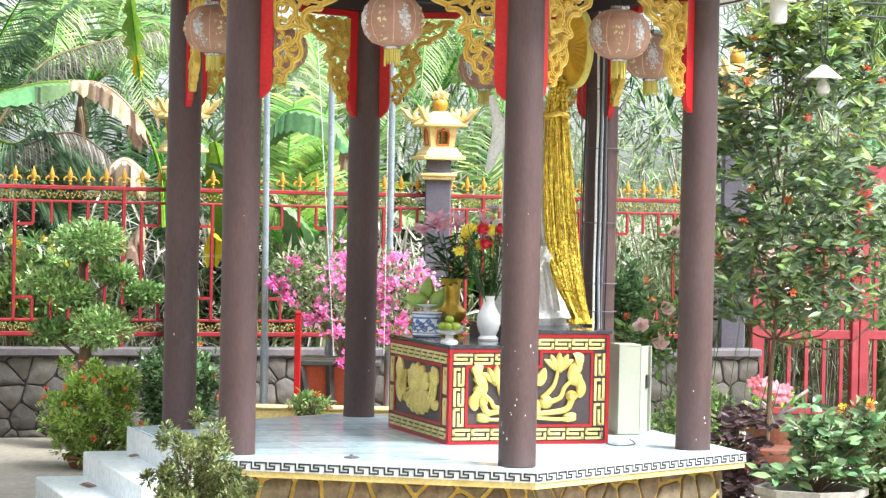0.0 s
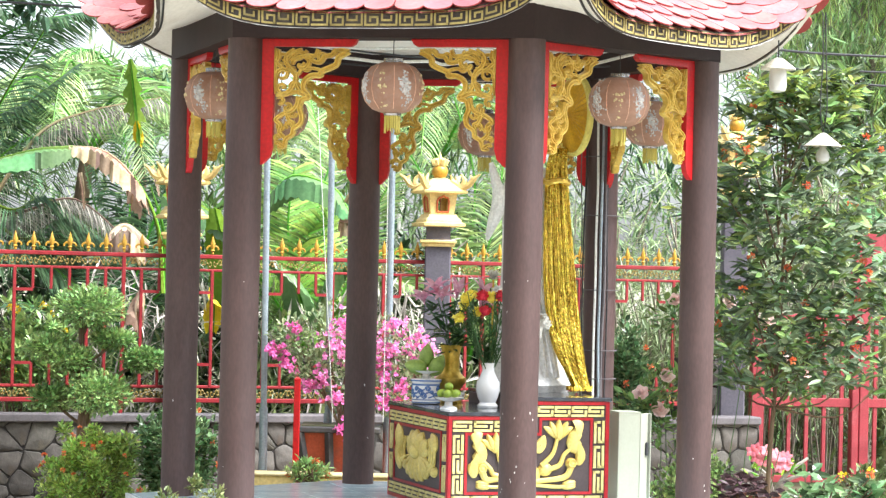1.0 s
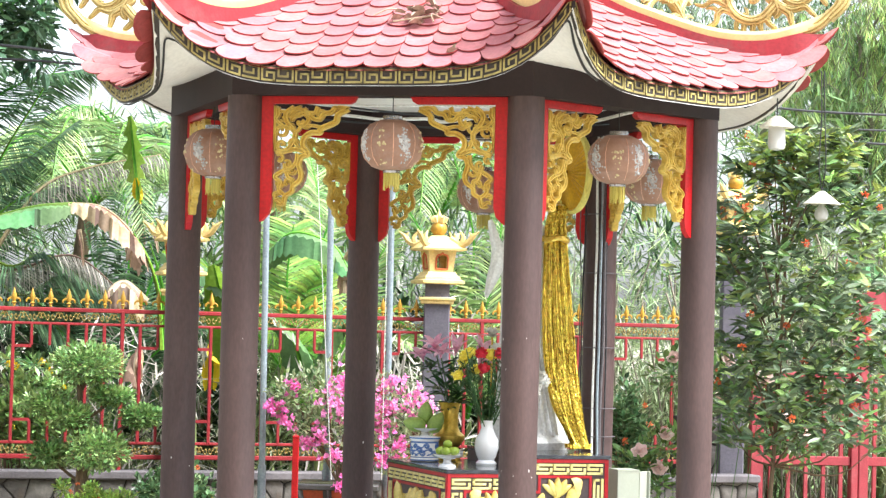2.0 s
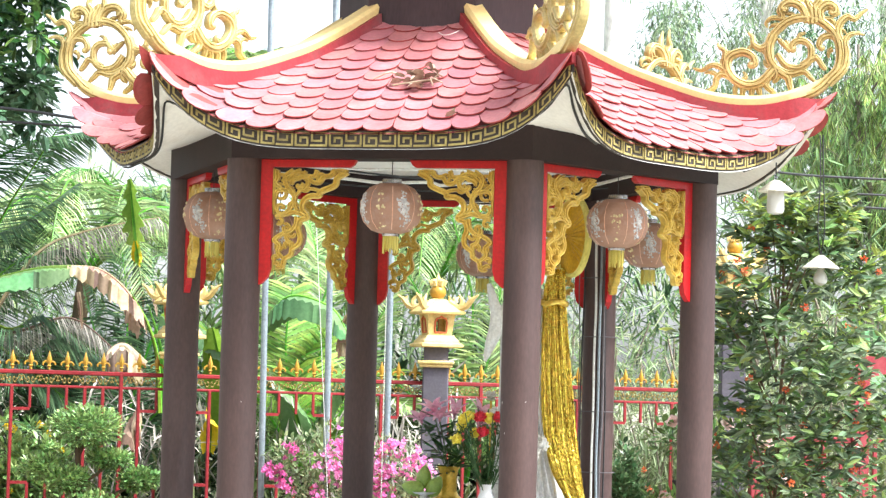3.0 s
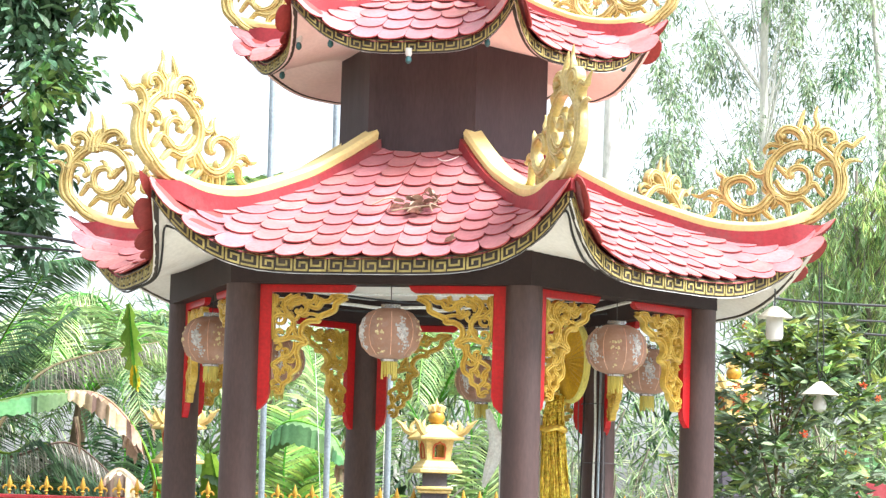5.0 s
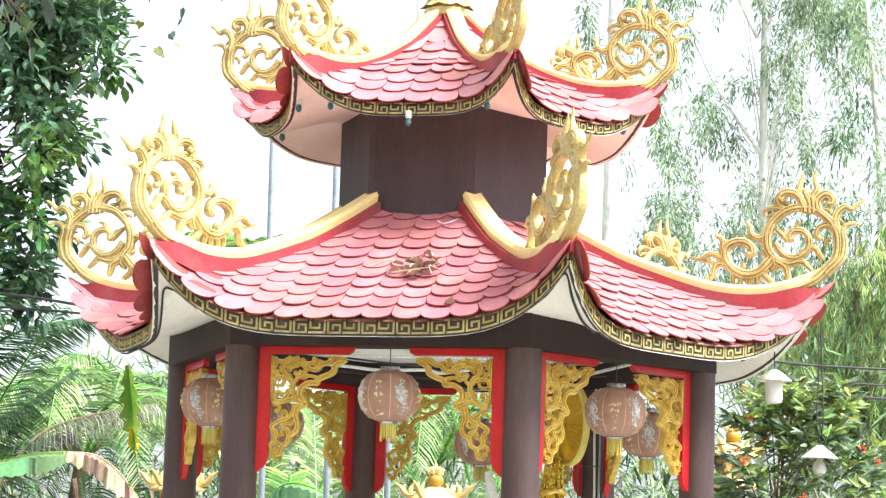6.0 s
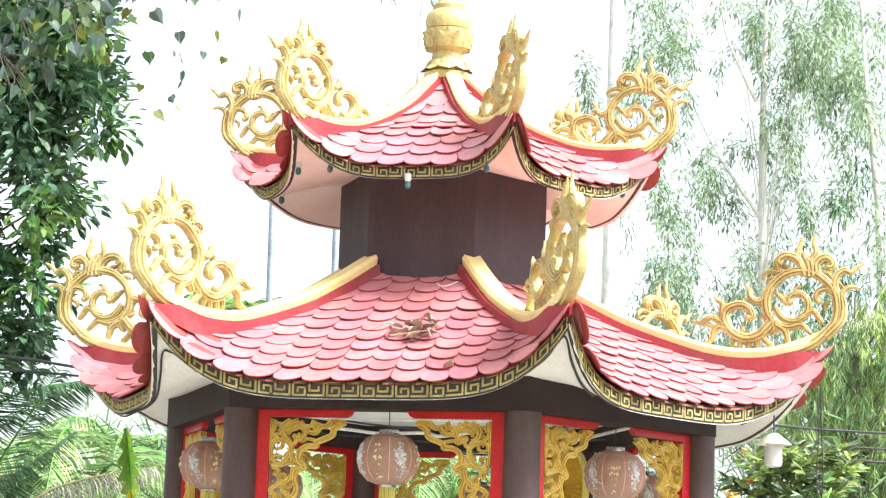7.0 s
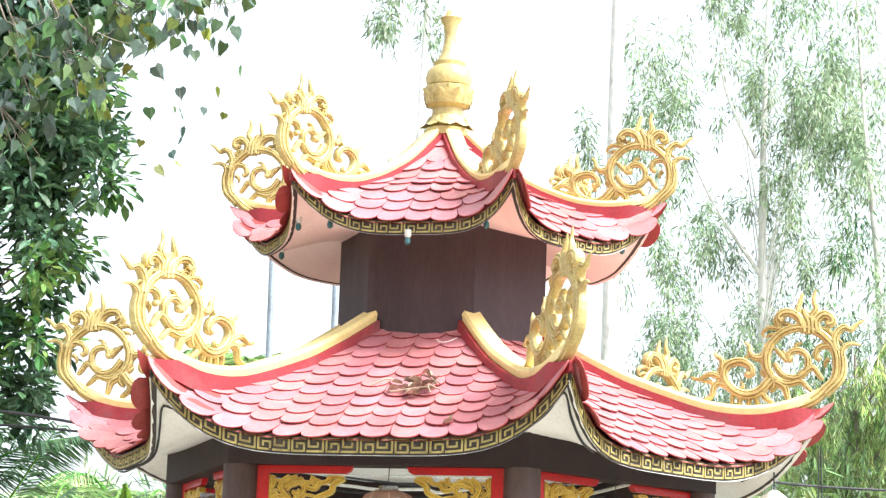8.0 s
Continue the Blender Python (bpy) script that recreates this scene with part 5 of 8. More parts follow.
part("lotus_petals", lp, M_WHITE_FL, ll, "white lotus petals")

# statue: one plain robed form on a lotus foot
st = Shape()
rows = []
for z, rx, ry, cx in ((0.0, 0.27, 0.22, 0.03), (0.05, 0.29, 0.25, 0.03), (0.10, 0.27, 0.20, 0.03), (0.14, 0.25, 0.18, 0.03), (0.5, 0.205, 0.16, 0.01), (0.9, 0.185, 0.15, 0), (1.2, 0.195, 0.15, 0.0), (1.38, 0.20, 0.14, 0), (1.5, 0.15, 0.12, 0), (1.56, 0.07, 0.07, 0), (1.62, 0.085, 0.09, 0), (1.74, 0.10, 0.10, 0), (1.86, 0.085, 0.085, 0), (1.95, 0.03, 0.03, 0), (1.97, 0.005, 0.005, 0)):
    rows.append([((cx + rx * math.cos(a) * (1 + 0.05 * math.sin(7 * a + z * 3) * (z < 1.4))), ry * math.sin(a) * (1 + 0.05 * math.sin(7 * a) * (z < 1.4)), z) for a in np.linspace(0, 2 * math.pi, 40)[:-1]])
st.sheet(rows, True)
st.tube(spread([(-0.30, -0.04, 1.56), (-0.27, -0.04, 1.46), (-0.24, -0.04, 1.36), (-0.24, -0.04, 1.26), (-0.28, -0.04, 1.14), (-0.315, -0.04, 1.03)], 3), [0.016, 0.024, 0.028, 0.032, 0.036, 0.04, 0.044, 0.047, 0.05, 0.05, 0.048, 0.044, 0.038, 0.03, 0.022, 0.012], 9)
st.tube([(-0.12, -0.02, 1.42), (-0.24, -0.04, 1.30)], 0.05, 9)
for fold in range(5):
    st.tube(spread([(-0.19 + 0.04 * fold, -0.13, 1.15), (-0.16 + 0.05 * fold, -0.17, 0.7), (-0.2 + 0.09 * fold, -0.19, 0.1)], 5), 0.022, 7)
tagged(new("statue", st.mesh("statue", M_STATUE)), "white plaster robed temple statue standing behind the offerings", "statue").matrix_basis = on_altar(0.265, 0.17, AZ2 + 0.0275)
blooms = thing("white_bouquet", "white rose bouquet on the altar", "flowers", on_altar(0.20, -0.22))
wf, ws = Shape(), Shape()
for c in ((0.035, 0.0, 0.485), (-0.04, -0.04, 0.42), (-0.05, 0.03, 0.53)):
    pompon(wf, c, 0.062, 110, rng)
    wf.ball(c, 0.045, 10, 7)
    ws.tube(spread([(-0.06, 0, 0), (-0.05, 0, 0.3), c], 3), 0.005, 5)
part("rose_heads", wf, M_WHITE_FL, blooms, "white rose heads", smooth=False)
part("rose_stems", ws, M_STEM, blooms, "green stems")

# gold sequin drape hanging by the statue, and the yellow pleated parasol above
M_SEQUIN = surface("gold_sequins", lin(238, 210, 92), lin(196, 164, 50), 60, 140, 0.22, metal=0.85, island=0.3, bump=0.25)
dr = thing("sequin_drape", "shimmering gold sequin streamers gathered by a band", "drape", AL)
rng = random.Random(31)
sh = [Shape() for _ in range(3)]
for i in range(200):
    t = (i + rng.random()) / 200
    top = Vector((0.355 + 0.10 * t, -0.02 + rng.uniform(-0.03, 0.03), 2.42))
    neck = Vector((0.31 + 0.155 * t, -0.02 + rng.uniform(-0.03, 0.03), 2.185))
    mid = Vector((0.305 + 0.22 * t, -0.06 + rng.uniform(-0.05, 0.03), 1.45))
    knee = Vector((0.362 + 0.195 * t, -0.10 + rng.uniform(-0.05, 0.03), 1.08))
    low = Vector((0.485 + 0.12 * t, -0.14 + rng.uniform(-0.05, 0.04), 0.77 + max(0.0, 0.3 - t) * 0.25))
    pts = spread([top, neck, mid, knee, low], 26)
    side = Vector((1, rng.uniform(-0.6, 0.6), 0)).normalized() * 0.0042
    shift = rng.random()
    pts = [a.lerp(b, shift) for a, b in zip(pts, pts[1:])]
    for a, b in zip(pts, pts[1:]):
        tw = Vector((rng.uniform(-1, 1), rng.uniform(-1, 1), rng.uniform(-0.2, 0.2))) * 0.0035
        g = (b - a) * 1.1
        sh[i % 3].add([a - side, a + side, a + g * 0.94 + side + tw, a + g * 0.94 - side + tw * 0.6], [(0, 1, 2, 3)])
for q in sh:
    part("streamer_curtain", q, M_SEQUIN, dr, smooth=False, kind="stuff")
part("gather_band", Shape().tube([(0.388 + 0.085 * math.cos(a), -0.02 + 0.06 * math.sin(a), 2.185 + 0.01 * math.sin(3 * a)) for a in np.linspace(0, 2 * math.pi, 16)], 0.02, 7), M_GOLD_METAL, dr, "gold gathering band")
fr = Shape()
for i in range(60):
    a = Vector((rng.uniform(0.47, 0.62), -0.14 + rng.uniform(-0.07, 0.07), 0.765))
    fr.add([a, a + Vector((0.02, 0.004, 0.006)), a + Vector((0.018, 0.01, rng.uniform(0.02, 0.05))), a + Vector((0.0, 0.008, 0.03))], [(0, 1, 2, 3)])
part("fringe", fr, M_SEQUIN, dr, "gold fringe at the hem", smooth=False)
M_PARASOL = surface("mustard_yellow_silk", lin(222, 176, 20), lin(196, 148, 10), 6, 50, 0.45, sheer=0.25, bump=0.1)
ps = thing("parasol_disc", "round mustard yellow pleated silk parasol with a gold rim", "parasol", AL @ Matrix.Translation((0.47, -0.10, 2.64)) @ Matrix.Rotation(radians(-88), 4, "Z") @ Matrix.Rotation(radians(6), 4, "Y"))
rows = [[(r * math.cos(a), 0.008 * (1 if i % 2 else -1) * r / 0.26 + dd - 0.04 * (1 - (r / 0.265) ** 2), r * math.sin(a)) for i, a in enumerate(np.linspace(0, 2 * math.pi, 73)[:-1])] for r, dd in ((0.02, 0), (0.12, 0), (0.2, 0), (0.262, 0), (0.262, 0.03), (0.2, 0.03), (0.02, 0.03))]
part("pleated_silk", Shape().sheet(rows, True), M_PARASOL, ps)
part("rim", Shape().tube([(0.265 * math.cos(a), 0.012, 0.265 * math.sin(a)) for a in np.linspace(0, 2 * math.pi, 49)], 0.016, 7, flat=1.6, up=(0, 1, 0)), M_TASSEL, ps, "yellow braid rim")
part("hanger", Shape().tube([(0, 0.0, 0.26), (0, 0.0, 0.42)], 0.008, 6), M_GOLD_METAL, ps)

# ---- cabinet and cables ----
M_GALV = surface("galvanised_pole", lin(168, 180, 188), lin(146, 158, 168), 3, 60, 0.4, metal=0.4, dirt=lin(120, 124, 124), dirt_scale=3, dirt_amount=0.4)
M_CREAM = surface("cream_painted_steel", lin(164, 166, 150), lin(153, 154, 140), 2, 60, 0.45, bump=0.02, dirt=lin(180, 178, 160), dirt_scale=3, dirt_amount=0.15, grain_amount=0.2)
cab = thing("electric_cabinet", "cream painted steel electric cabinet with its door open", "cabinet", pose(1.335, 0.64, 0.0, 0, 0, 14) @ Matrix.Diagonal((0.85, 1, 1.02, 1)))
cs = Shape()
cs.box((0, 0.10, 0.31), (0.18, 0.012, 0.58)).box((-0.085, 0, 0.31), (0.012, 0.20, 0.58)).box((0.085, 0, 0.31), (0.012, 0.20, 0.58)).box((0, 0, 0.606), (0.184, 0.214, 0.012)).box((0, 0, 0.016), (0.184, 0.214, 0.012)).box((0, -0.10, 0.31), (0.178, 0.012, 0.575))
part("box", cs, M_CREAM, cab)
door = part("door", Shape().box((0.065, 0, 0.31), (0.13, 0.012, 0.58), bevel=0.003).box((0.124, -0.016, 0.31), (0.012, 0.03, 0.58), bevel=0.003), M_CREAM, cab, at=pose(0.098, -0.09, 0, 0, 0, 40))
part("handle", Shape().box((0.09, -0.014, 0.36), (0.035, 0.02, 0.09), bevel=0.006), M_CABLE, door, "black latch")
part("foot", Shape().box((0, 0, 0.006), (0.20, 0.19, 0.012)), M_CREAM, cab)
cp = corner(2, R)
for i, (dx, dy, r, mt, lab) in enumerate(((-0.04, -0.13, 0.009, M_PIPE_WHITE, "white conduit"), (-0.008, -0.14, 0.010, M_GALV, "grey conduit"), (0.018, -0.135, 0.011, M_COPING, "slate grey conduit"), (0.042, -0.13, 0.006, M_CABLE, "black cable"), (-0.123, -0.08, 0.007, M_CABLE, "black cable"), (-0.147, -0.06, 0.004, M_COPING, "thin grey cable"))):
    rng = random.Random(i)
    pts = [(cp.x + dx + rng.uniform(-0.008, 0.008), cp.y + dy, z) for z in np.linspace(0.0 if i < 4 else 0.3, 2.95, 9)]
    t = thing("riser_cable", lab + " running up the brown column", "cable", group="cables up the column")
    part("run", Shape().tube(spread(pts, 3), r, 7), mt, t)
for z in (0.82, 1.02, 1.45, 1.98, 2.4):
    t = thing("cable_tie", "grey tie holding cables to the column", "tie", Matrix.Translation((cp.x, cp.y, z)), group="cable ties")
    part("strap", Shape().tube([(0.128 * math.cos(a), 0.145 * math.sin(a), 0) for a in np.linspace(0, 2 * math.pi, 25)], 0.004, 5), M_COPING, t)
t = thing("loose_cable", "thin dark cable lying loose on the floor tiles", "cable")
part("run", Shape().tube(spread([(1.12, -0.02, 0.60), (1.14, -0.08, 0.3), (1.13, -0.14, 0.05), (1.2, -0.28, 0.006), (1.32, -0.22, 0.006), (1.36, -0.05, 0.006), (1.34, 0.2, 0.006)], 6), 0.0035, 6), M_CABLE, t)

# chipped paint showing white on the columns
rng = random.Random(9)
for k, n_ in ((0, 20), (4, 4), (1, 7), (5, 3), (3, 3)):
    chips = Shape()
    for i in range(n_):
        a = rng.uniform(-math.pi * 0.95, -math.pi * 0.05)
        z = rng.choice((rng.uniform(0.2, 0.75), rng.uniform(0.05, 2.2)))
        w, h = rng.uniform(0.0015, 0.004), rng.uniform(0.002, 0.012)
        t = Vector((-math.sin(a), math.cos(a), 0))
        c = corner(k, R) + Vector((math.cos(a), math.sin(a), 0)) * 0.1165 + Vector((0, 0, z))
        chips.add([c + t * w * math.cos(q) + Vector((0, 0, h * math.sin(q) * rng.uniform(0.6, 1.2))) for q in np.linspace(0, 2 * math.pi, 7)[:-1]], [tuple(range(6))])
    part("paint_chips", chips, M_WHITE, pavilion, "small white paint chips", smooth=False, kind="stuff")
lid = thing("metal_lid", "small dull metal lid lying on the floor tiles", "lid", Matrix.Translation((-0.475, -1.400, 0.0)))
part("disc", Shape().lathe([(0.045, 0.0), (0.048, 0.006), (0.03, 0.012), (0.012, 0.014), (0.008, 0.022)], 18), M_COPING, lid)


# ---- garden wall, fence and lantern pillars ----
M_FENCE = surface("fence_dark_red_paint", lin(152, 40, 46), lin(124, 30, 36), 5, 60, 0.45, dirt=lin(120, 60, 56), dirt_scale=6, dirt_amount=0.5)
M_SPIKE = surface("spike_gold_paint", lin(192, 150, 54), lin(170, 126, 40), 9, 60, 0.4)
M_SCROLL = surface("dull_gold_paint", lin(158, 136, 72), lin(132, 110, 54), 9, 60, 0.5)
M_PILLAR = surface("grey_pillar_plaster", lin(98, 94, 104), lin(82, 78, 88), 4, 50, 0.7, dirt=lin(120, 118, 120), dirt_scale=3, dirt_amount=0.4)
M_SHRINE = surface("cream_yellow_plaster", lin(232, 208, 142), lin(220, 190, 116), 5, 50, 0.6, dirt=lin(190, 130, 70), dirt_scale=8, dirt_amount=0.4)
M_SHRINE_RED = surface("orange_red_edging", lin(206, 110, 62), lin(180, 84, 48), 8, 60, 0.6)
WALL_A = radians(18.0)
WALL = Matrix.Translation((-3.478, 4.764, 0)) @ Matrix.Rotation(WALL_A, 4, "Z")


def clip_cell(poly, a, b):
    """The part of a polygon nearer to a than to b."""
    mid, nrm = (a + b) / 2, b - a
    out = []
    for i, p in enumerate(poly):
        q = poly[(i + 1) % len(poly)]
        dp, dq = (p - mid).dot(nrm), (q - mid).dot(nrm)
        if dp <= 0:
            out.append(p)
        if dp * dq < 0:
            out.append(p + (q - p) * (dp / (dp - dq)))
    return out


def rubble(w, h, size, rng):
    """Irregular stone outlines filling a w by h face."""
    seeds = []
    ny, nx = max(1, round(h / size)), max(1, round(w / size))
    for j in range(-1, ny + 1):
        for i in range(-1, nx + 1):
            seeds.append(Vector(((i + 0.5 + 0.5 * (j % 2) + rng.uniform(-0.36, 0.36)) * w / nx, (j + 0.5 + rng.uniform(-0.36, 0.36)) * h / ny)))
    cells = []
    for a in seeds:
        poly = [Vector((0, 0)), Vector((w, 0)), Vector((w, h)), Vector((0, h))]
        for b in seeds:
            if b is not a and (b - a).length < size * 3.2 and poly:
                poly = clip_cell(poly, a, b)
        if len(poly) > 2:
            cells.append(poly)
    return cells


def stone(poly, gap, depth, rng):
    """A rounded stone: x, y in the face, z out of it."""
    c = sum(poly, Vector((0, 0))) / len(poly)
    pts = []
    for i, p in enumerate(poly):
        q = poly[(i + 1) % len(poly)]
        pts += [p.lerp(q, 0.14), p.lerp(q, 0.5), p.lerp(q, 0.86)]
    n = len(pts)
    s = Shape()
    rings = []
    for f, z in ((0.0, 0.0), (0.006, depth * 0.7), (0.03, depth)):
        ring = []
        for p in pts:
            d = p - c
            l = max(d.length, 1e-4)
            q = c + d * max(0.2, (l - gap - f) / l)
            ring.append((q.x - c.x, q.y - c.y, z + rng.uniform(-0.004, 0.004) * (z > 0)))
        rings.append(ring)
    s.v = [v for r in rings for v in r]
    s.f = [(j * n + i, j * n + (i + 1) % n, (j + 1) * n + (i + 1) % n, (j + 1) * n + i) for j in range(2) for i in range(n)]
    s.v.append((0, 0, depth + rng.uniform(0, 0.006)))
    s.f += [(2 * n + i, 2 * n + (i + 1) % n, 3 * n) for i in range(n)]
    return s, c


def clad(parent, m, w, h, size, gap, depth, material, seed):
    """Stones on a face: m has x along, y up, z out."""
    rng = random.Random(seed)
    for poly in rubble(w, h, size, rng):
        s, c = stone(poly, gap, depth, rng)
        part("stone", s, material, parent, at=m @ Matrix.Translation((c.x, c.y, 0)))


wall = thing("wall_garden", "low grey rubble stone garden wall with flat coping", "wall", WALL, kind="structure")
W0, W1 = -3.6, 6.9
part("wall_core", Shape().box(((W0 + W1) / 2, 0.10, (GROUND + 0.20) / 2), (W1 - W0, 0.18, 0.20 - GROUND)), M_MORTAR, wall, "dark mortar")
part("coping", Shape().box(((W0 + W1) / 2, 0.085, 0.235), (W1 - W0, 0.26, 0.075), bevel=0.012), M_COPING, wall, "grey cement coping")
UPRIGHT = Matrix.Rotation(radians(90), 4, "X")
clad(wall, Matrix.Translation((W0, 0.01, GROUND)) @ UPRIGHT, W1 - W0, 0.70, 0.205, 0.006, 0.014, M_STONE, 5)

bed = Shape().add([WALL @ Vector((x, y, GROUND + 0.006)) for x, y in ((-60, 0.22), (60, 0.22), (60, 80), (-60, 80))], [(0, 1, 2, 3)])
tagged(new("garden_bed", bed.mesh("garden_bed", M_SOIL)), "dark weedy garden soil beyond the stone wall", "soil", kind="structure")

fence = thing("fence", "dark red steel fence with gold spear tips on the wall", "fence", WALL)
GAP = 0.157
RAIL_T, RAIL_2, RAIL_3, RAIL_B = 1.645, 1.525, 0.505, 0.385
for z, r, nm in ((RAIL_T, 0.018, "top_rail"), (RAIL_2, 0.012, "rail"), (RAIL_3, 0.013, "rail"), (RAIL_B, 0.020, "bottom_rail")):
    part(nm, Shape().box(((W0 + 6.25) / 2, 0.1, z), (6.25 - W0, r * 1.6, r * 2), bevel=0.006), M_FENCE, fence)
bars = {}


def bar_mesh(z0, z1, r):
    key = (z0, z1, r)
    if key not in bars:
        bars[key] = Shape().box((0, 0, (z0 + z1) / 2), (r * 2, r * 2, z1 - z0), bevel=0.004).mesh("bar", M_FENCE)
    return bars[key]


spike = Shape()
spike.lathe([(0.012, 0.0), (0.012, 0.02), (0.022, 0.03), (0.012, 0.04), (0.020, 0.07), (0.024, 0.09), (0.012, 0.125), (0.002, 0.16)], 8)
for sg in (-1, 1):
    spike.tube(spread([(0, 0, 0.05), (sg * 0.02, 0, 0.068), (sg * 0.04, 0, 0.064), (sg * 0.054, 0, 0.046), (sg * 0.046, 0, 0.038)], 3), [0.010] * 6 + [0.009] * 3 + [0.007] * 3 + [0.005], 5)
spike_me = spike.mesh("spear_tip", M_SPIKE)
curl = Shape()
half = [(0.038 - (0.03 - 0.0026 * i) * math.cos(i * 0.62), 0, (0.03 - 0.0026 * i) * math.sin(i * 0.62)) for i in range(11)]
curl.tube([(-x, y, -z) for x, y, z in half[::-1]] + half, 0.006, 5)
curl_me = curl.mesh("scroll", M_SCROLL)
n = int((6.25 - W0) / GAP)
for i in range(n + 1):
    x = W0 + 0.06 + i * GAP
    j = i % 7
    if j == 0:
        spans = ((0.27, RAIL_T, 0.016),)
    elif j in (1, 6):
        spans = ((RAIL_3, RAIL_2, 0.0138),)
    elif j == 5:
        spans = ((RAIL_3, RAIL_2, 0.0138),)
    else:
        spans = ((1.335, RAIL_2, 0.012), (RAIL_3, 0.70, 0.0125))
    for z0, z1, r in spans:
        part("bar", bar_mesh(z0, z1, r), None, fence, at=Matrix.Translation((x, 0.1, 0)))
    part("spear_tip", spike_me, None, fence, "gold painted spear tip", at=Matrix.Translation((x, 0.1, RAIL_T + 0.024)))
    if j in (1, 4):
        for z in (1.33, 0.70):
            part("cross_bar", Shape().box((GAP / 2, 0.1, z), (GAP, 0.024, 0.026)), M_FENCE, fence, at=Matrix.Translation((x, 0, 0)))
    for z in (1.585, 0.445):
        for q in (0.28, 0.72):
            part("scroll", curl_me, None, fence, "gold scroll between the rails", at=Matrix.Translation((x + GAP * q, 0.1, z)) @ Matrix.Diagonal((0.62 if q < 0.5 else -0.62, 1, 1.3, 1)))


def lantern_pillar(at, label, extra=0.0):
    t = thing("lantern_pillar", label, "pillar", at, group="lantern pillars along the fence")
    part("shaft", Shape().box((0, 0, (GROUND - extra + 1.86) / 2), (0.235, 0.235, 1.86 - GROUND + extra), bevel=0.012), M_PILLAR, t, "dark grey plastered shaft")
    part("collar", Shape().box((0, 0, 1.80), (0.30, 0.30, 0.03), bevel=0.008).box((0, 0, 1.83), (0.33, 0.33, 0.03), bevel=0.008), M_SHRINE, t)
    part("neck", Shape().box((0, 0, 1.91), (0.22, 0.22, 0.14)), M_PILLAR, t)
    turn = math.pi / 4 + 0.30
    square = Matrix.Rotation(turn, 4, "Z")
    part("tray", Shape().lathe([(0.25, 1.965), (0.275, 1.972), (0.275, 1.995), (0.235, 2.005), (0.23, 2.025), (0.195, 2.05), (0.18, 2.075)], 4, square), M_SHRINE, t, smooth=False)
    house = Shape()
    for i in range(4):
        a0, a1 = 2 * math.pi * i / 4 + turn, 2 * math.pi * (i + 1) / 4 + turn
        for lo, hi, za, zb in ((0, 0.26, 0, 1), (0.74, 1, 0, 1), (0.26, 0.74, 0, 0.16), (0.26, 0.74, 0.78, 1)):
            def pt(u, v, d):
                r = 0.152 + 0.034 * v - d
                p = Vector((r * math.cos(a0), r * math.sin(a0), 0)).lerp(Vector((r * math.cos(a1), r * math.sin(a1), 0)), u)
                return (p.x, p.y, 2.07 + 0.20 * v)
            vs = [pt(u, v, d) for d in (0, 0.025) for u, v in ((lo, za), (hi, za), (hi, zb), (lo, zb))]
            house.add(vs, [(0, 1, 2, 3), (7, 6, 5, 4), (0, 4, 5, 1), (1, 5, 6, 2), (2, 6, 7, 3), (3, 7, 4, 0)])
    part("lamp_house", house, M_SHRINE, t, "cream lamp house with open windows", smooth=False)
    for i in range(4):
        a = 2 * math.pi * (i + 0.5) / 4 + turn
        ring = Shape().tube([(0.122 + 0.12 * z, y, 2.165 + z) for y, z in ((-0.055, -0.065), (-0.055, 0.03), (-0.04, 0.06), (-0.02, 0.062), (0.0, 0.078), (0.02, 0.062), (0.04, 0.06), (0.055, 0.03), (0.055, -0.065), (-0.055, -0.065))], 0.009, 5)
        part("window_edging", ring, M_SHRINE_RED, t, "orange red window edging", at=Matrix.Rotation(a, 4, "Z"))
    part("roof", Shape().lathe([(0.24, 2.262), (0.285, 2.268), (0.29, 2.285), (0.23, 2.325), (0.16, 2.365), (0.08, 2.40), (0.04, 2.41)], 4, square), M_SHRINE, t)
    for i in range(4):
        a = 2 * math.pi * i / 4 + turn
        h = Shape().tube(spread([(0.12, 0, 2.37), (0.22, 0, 2.32), (0.30, 0, 2.345), (0.35, 0, 2.40), (0.41, 0, 2.44)], 3), [0.032] * 4 + [0.03] * 3 + [0.026] * 3 + [0.016, 0.012, 0.006], 6)
        h.tube(spread([(0.24, 0, 2.34), (0.25, 0, 2.39), (0.215, 0, 2.44)], 3), [0.026, 0.024, 0.022, 0.02, 0.015, 0.01, 0.006], 6)
        h.tube(spread([(0.31, 0, 2.36), (0.33, 0, 2.40), (0.31, 0, 2.43)], 3), [0.02, 0.02, 0.018, 0.015, 0.012, 0.008, 0.005], 6)
        part("roof_horn", h, M_SHRINE, t, at=Matrix.Rotation(a, 4, "Z"))
    part("finial", Shape().ball((0, 0, 2.465), (0.075, 0.075, 0.07), 14, 9), M_SPIKE, t, "yellow ball finial")
    cr = Shape()
    for i in range(6):
        a = 2 * math.pi * i / 6
        cr.tube([(0.05 * math.cos(a), 0.05 * math.sin(a), 2.52), (0.066 * math.cos(a), 0.066 * math.sin(a), 2.56), (0.03 * math.cos(a), 0.03 * math.sin(a), 2.585)], [0.02, 0.02, 0.006], 5)
    cr.lathe([(0.035, 2.52), (0.03, 2.57), (0.012, 2.61), (0.002, 2.64)], 8)
    part("crown", cr, M_SHRINE, t)
    return t


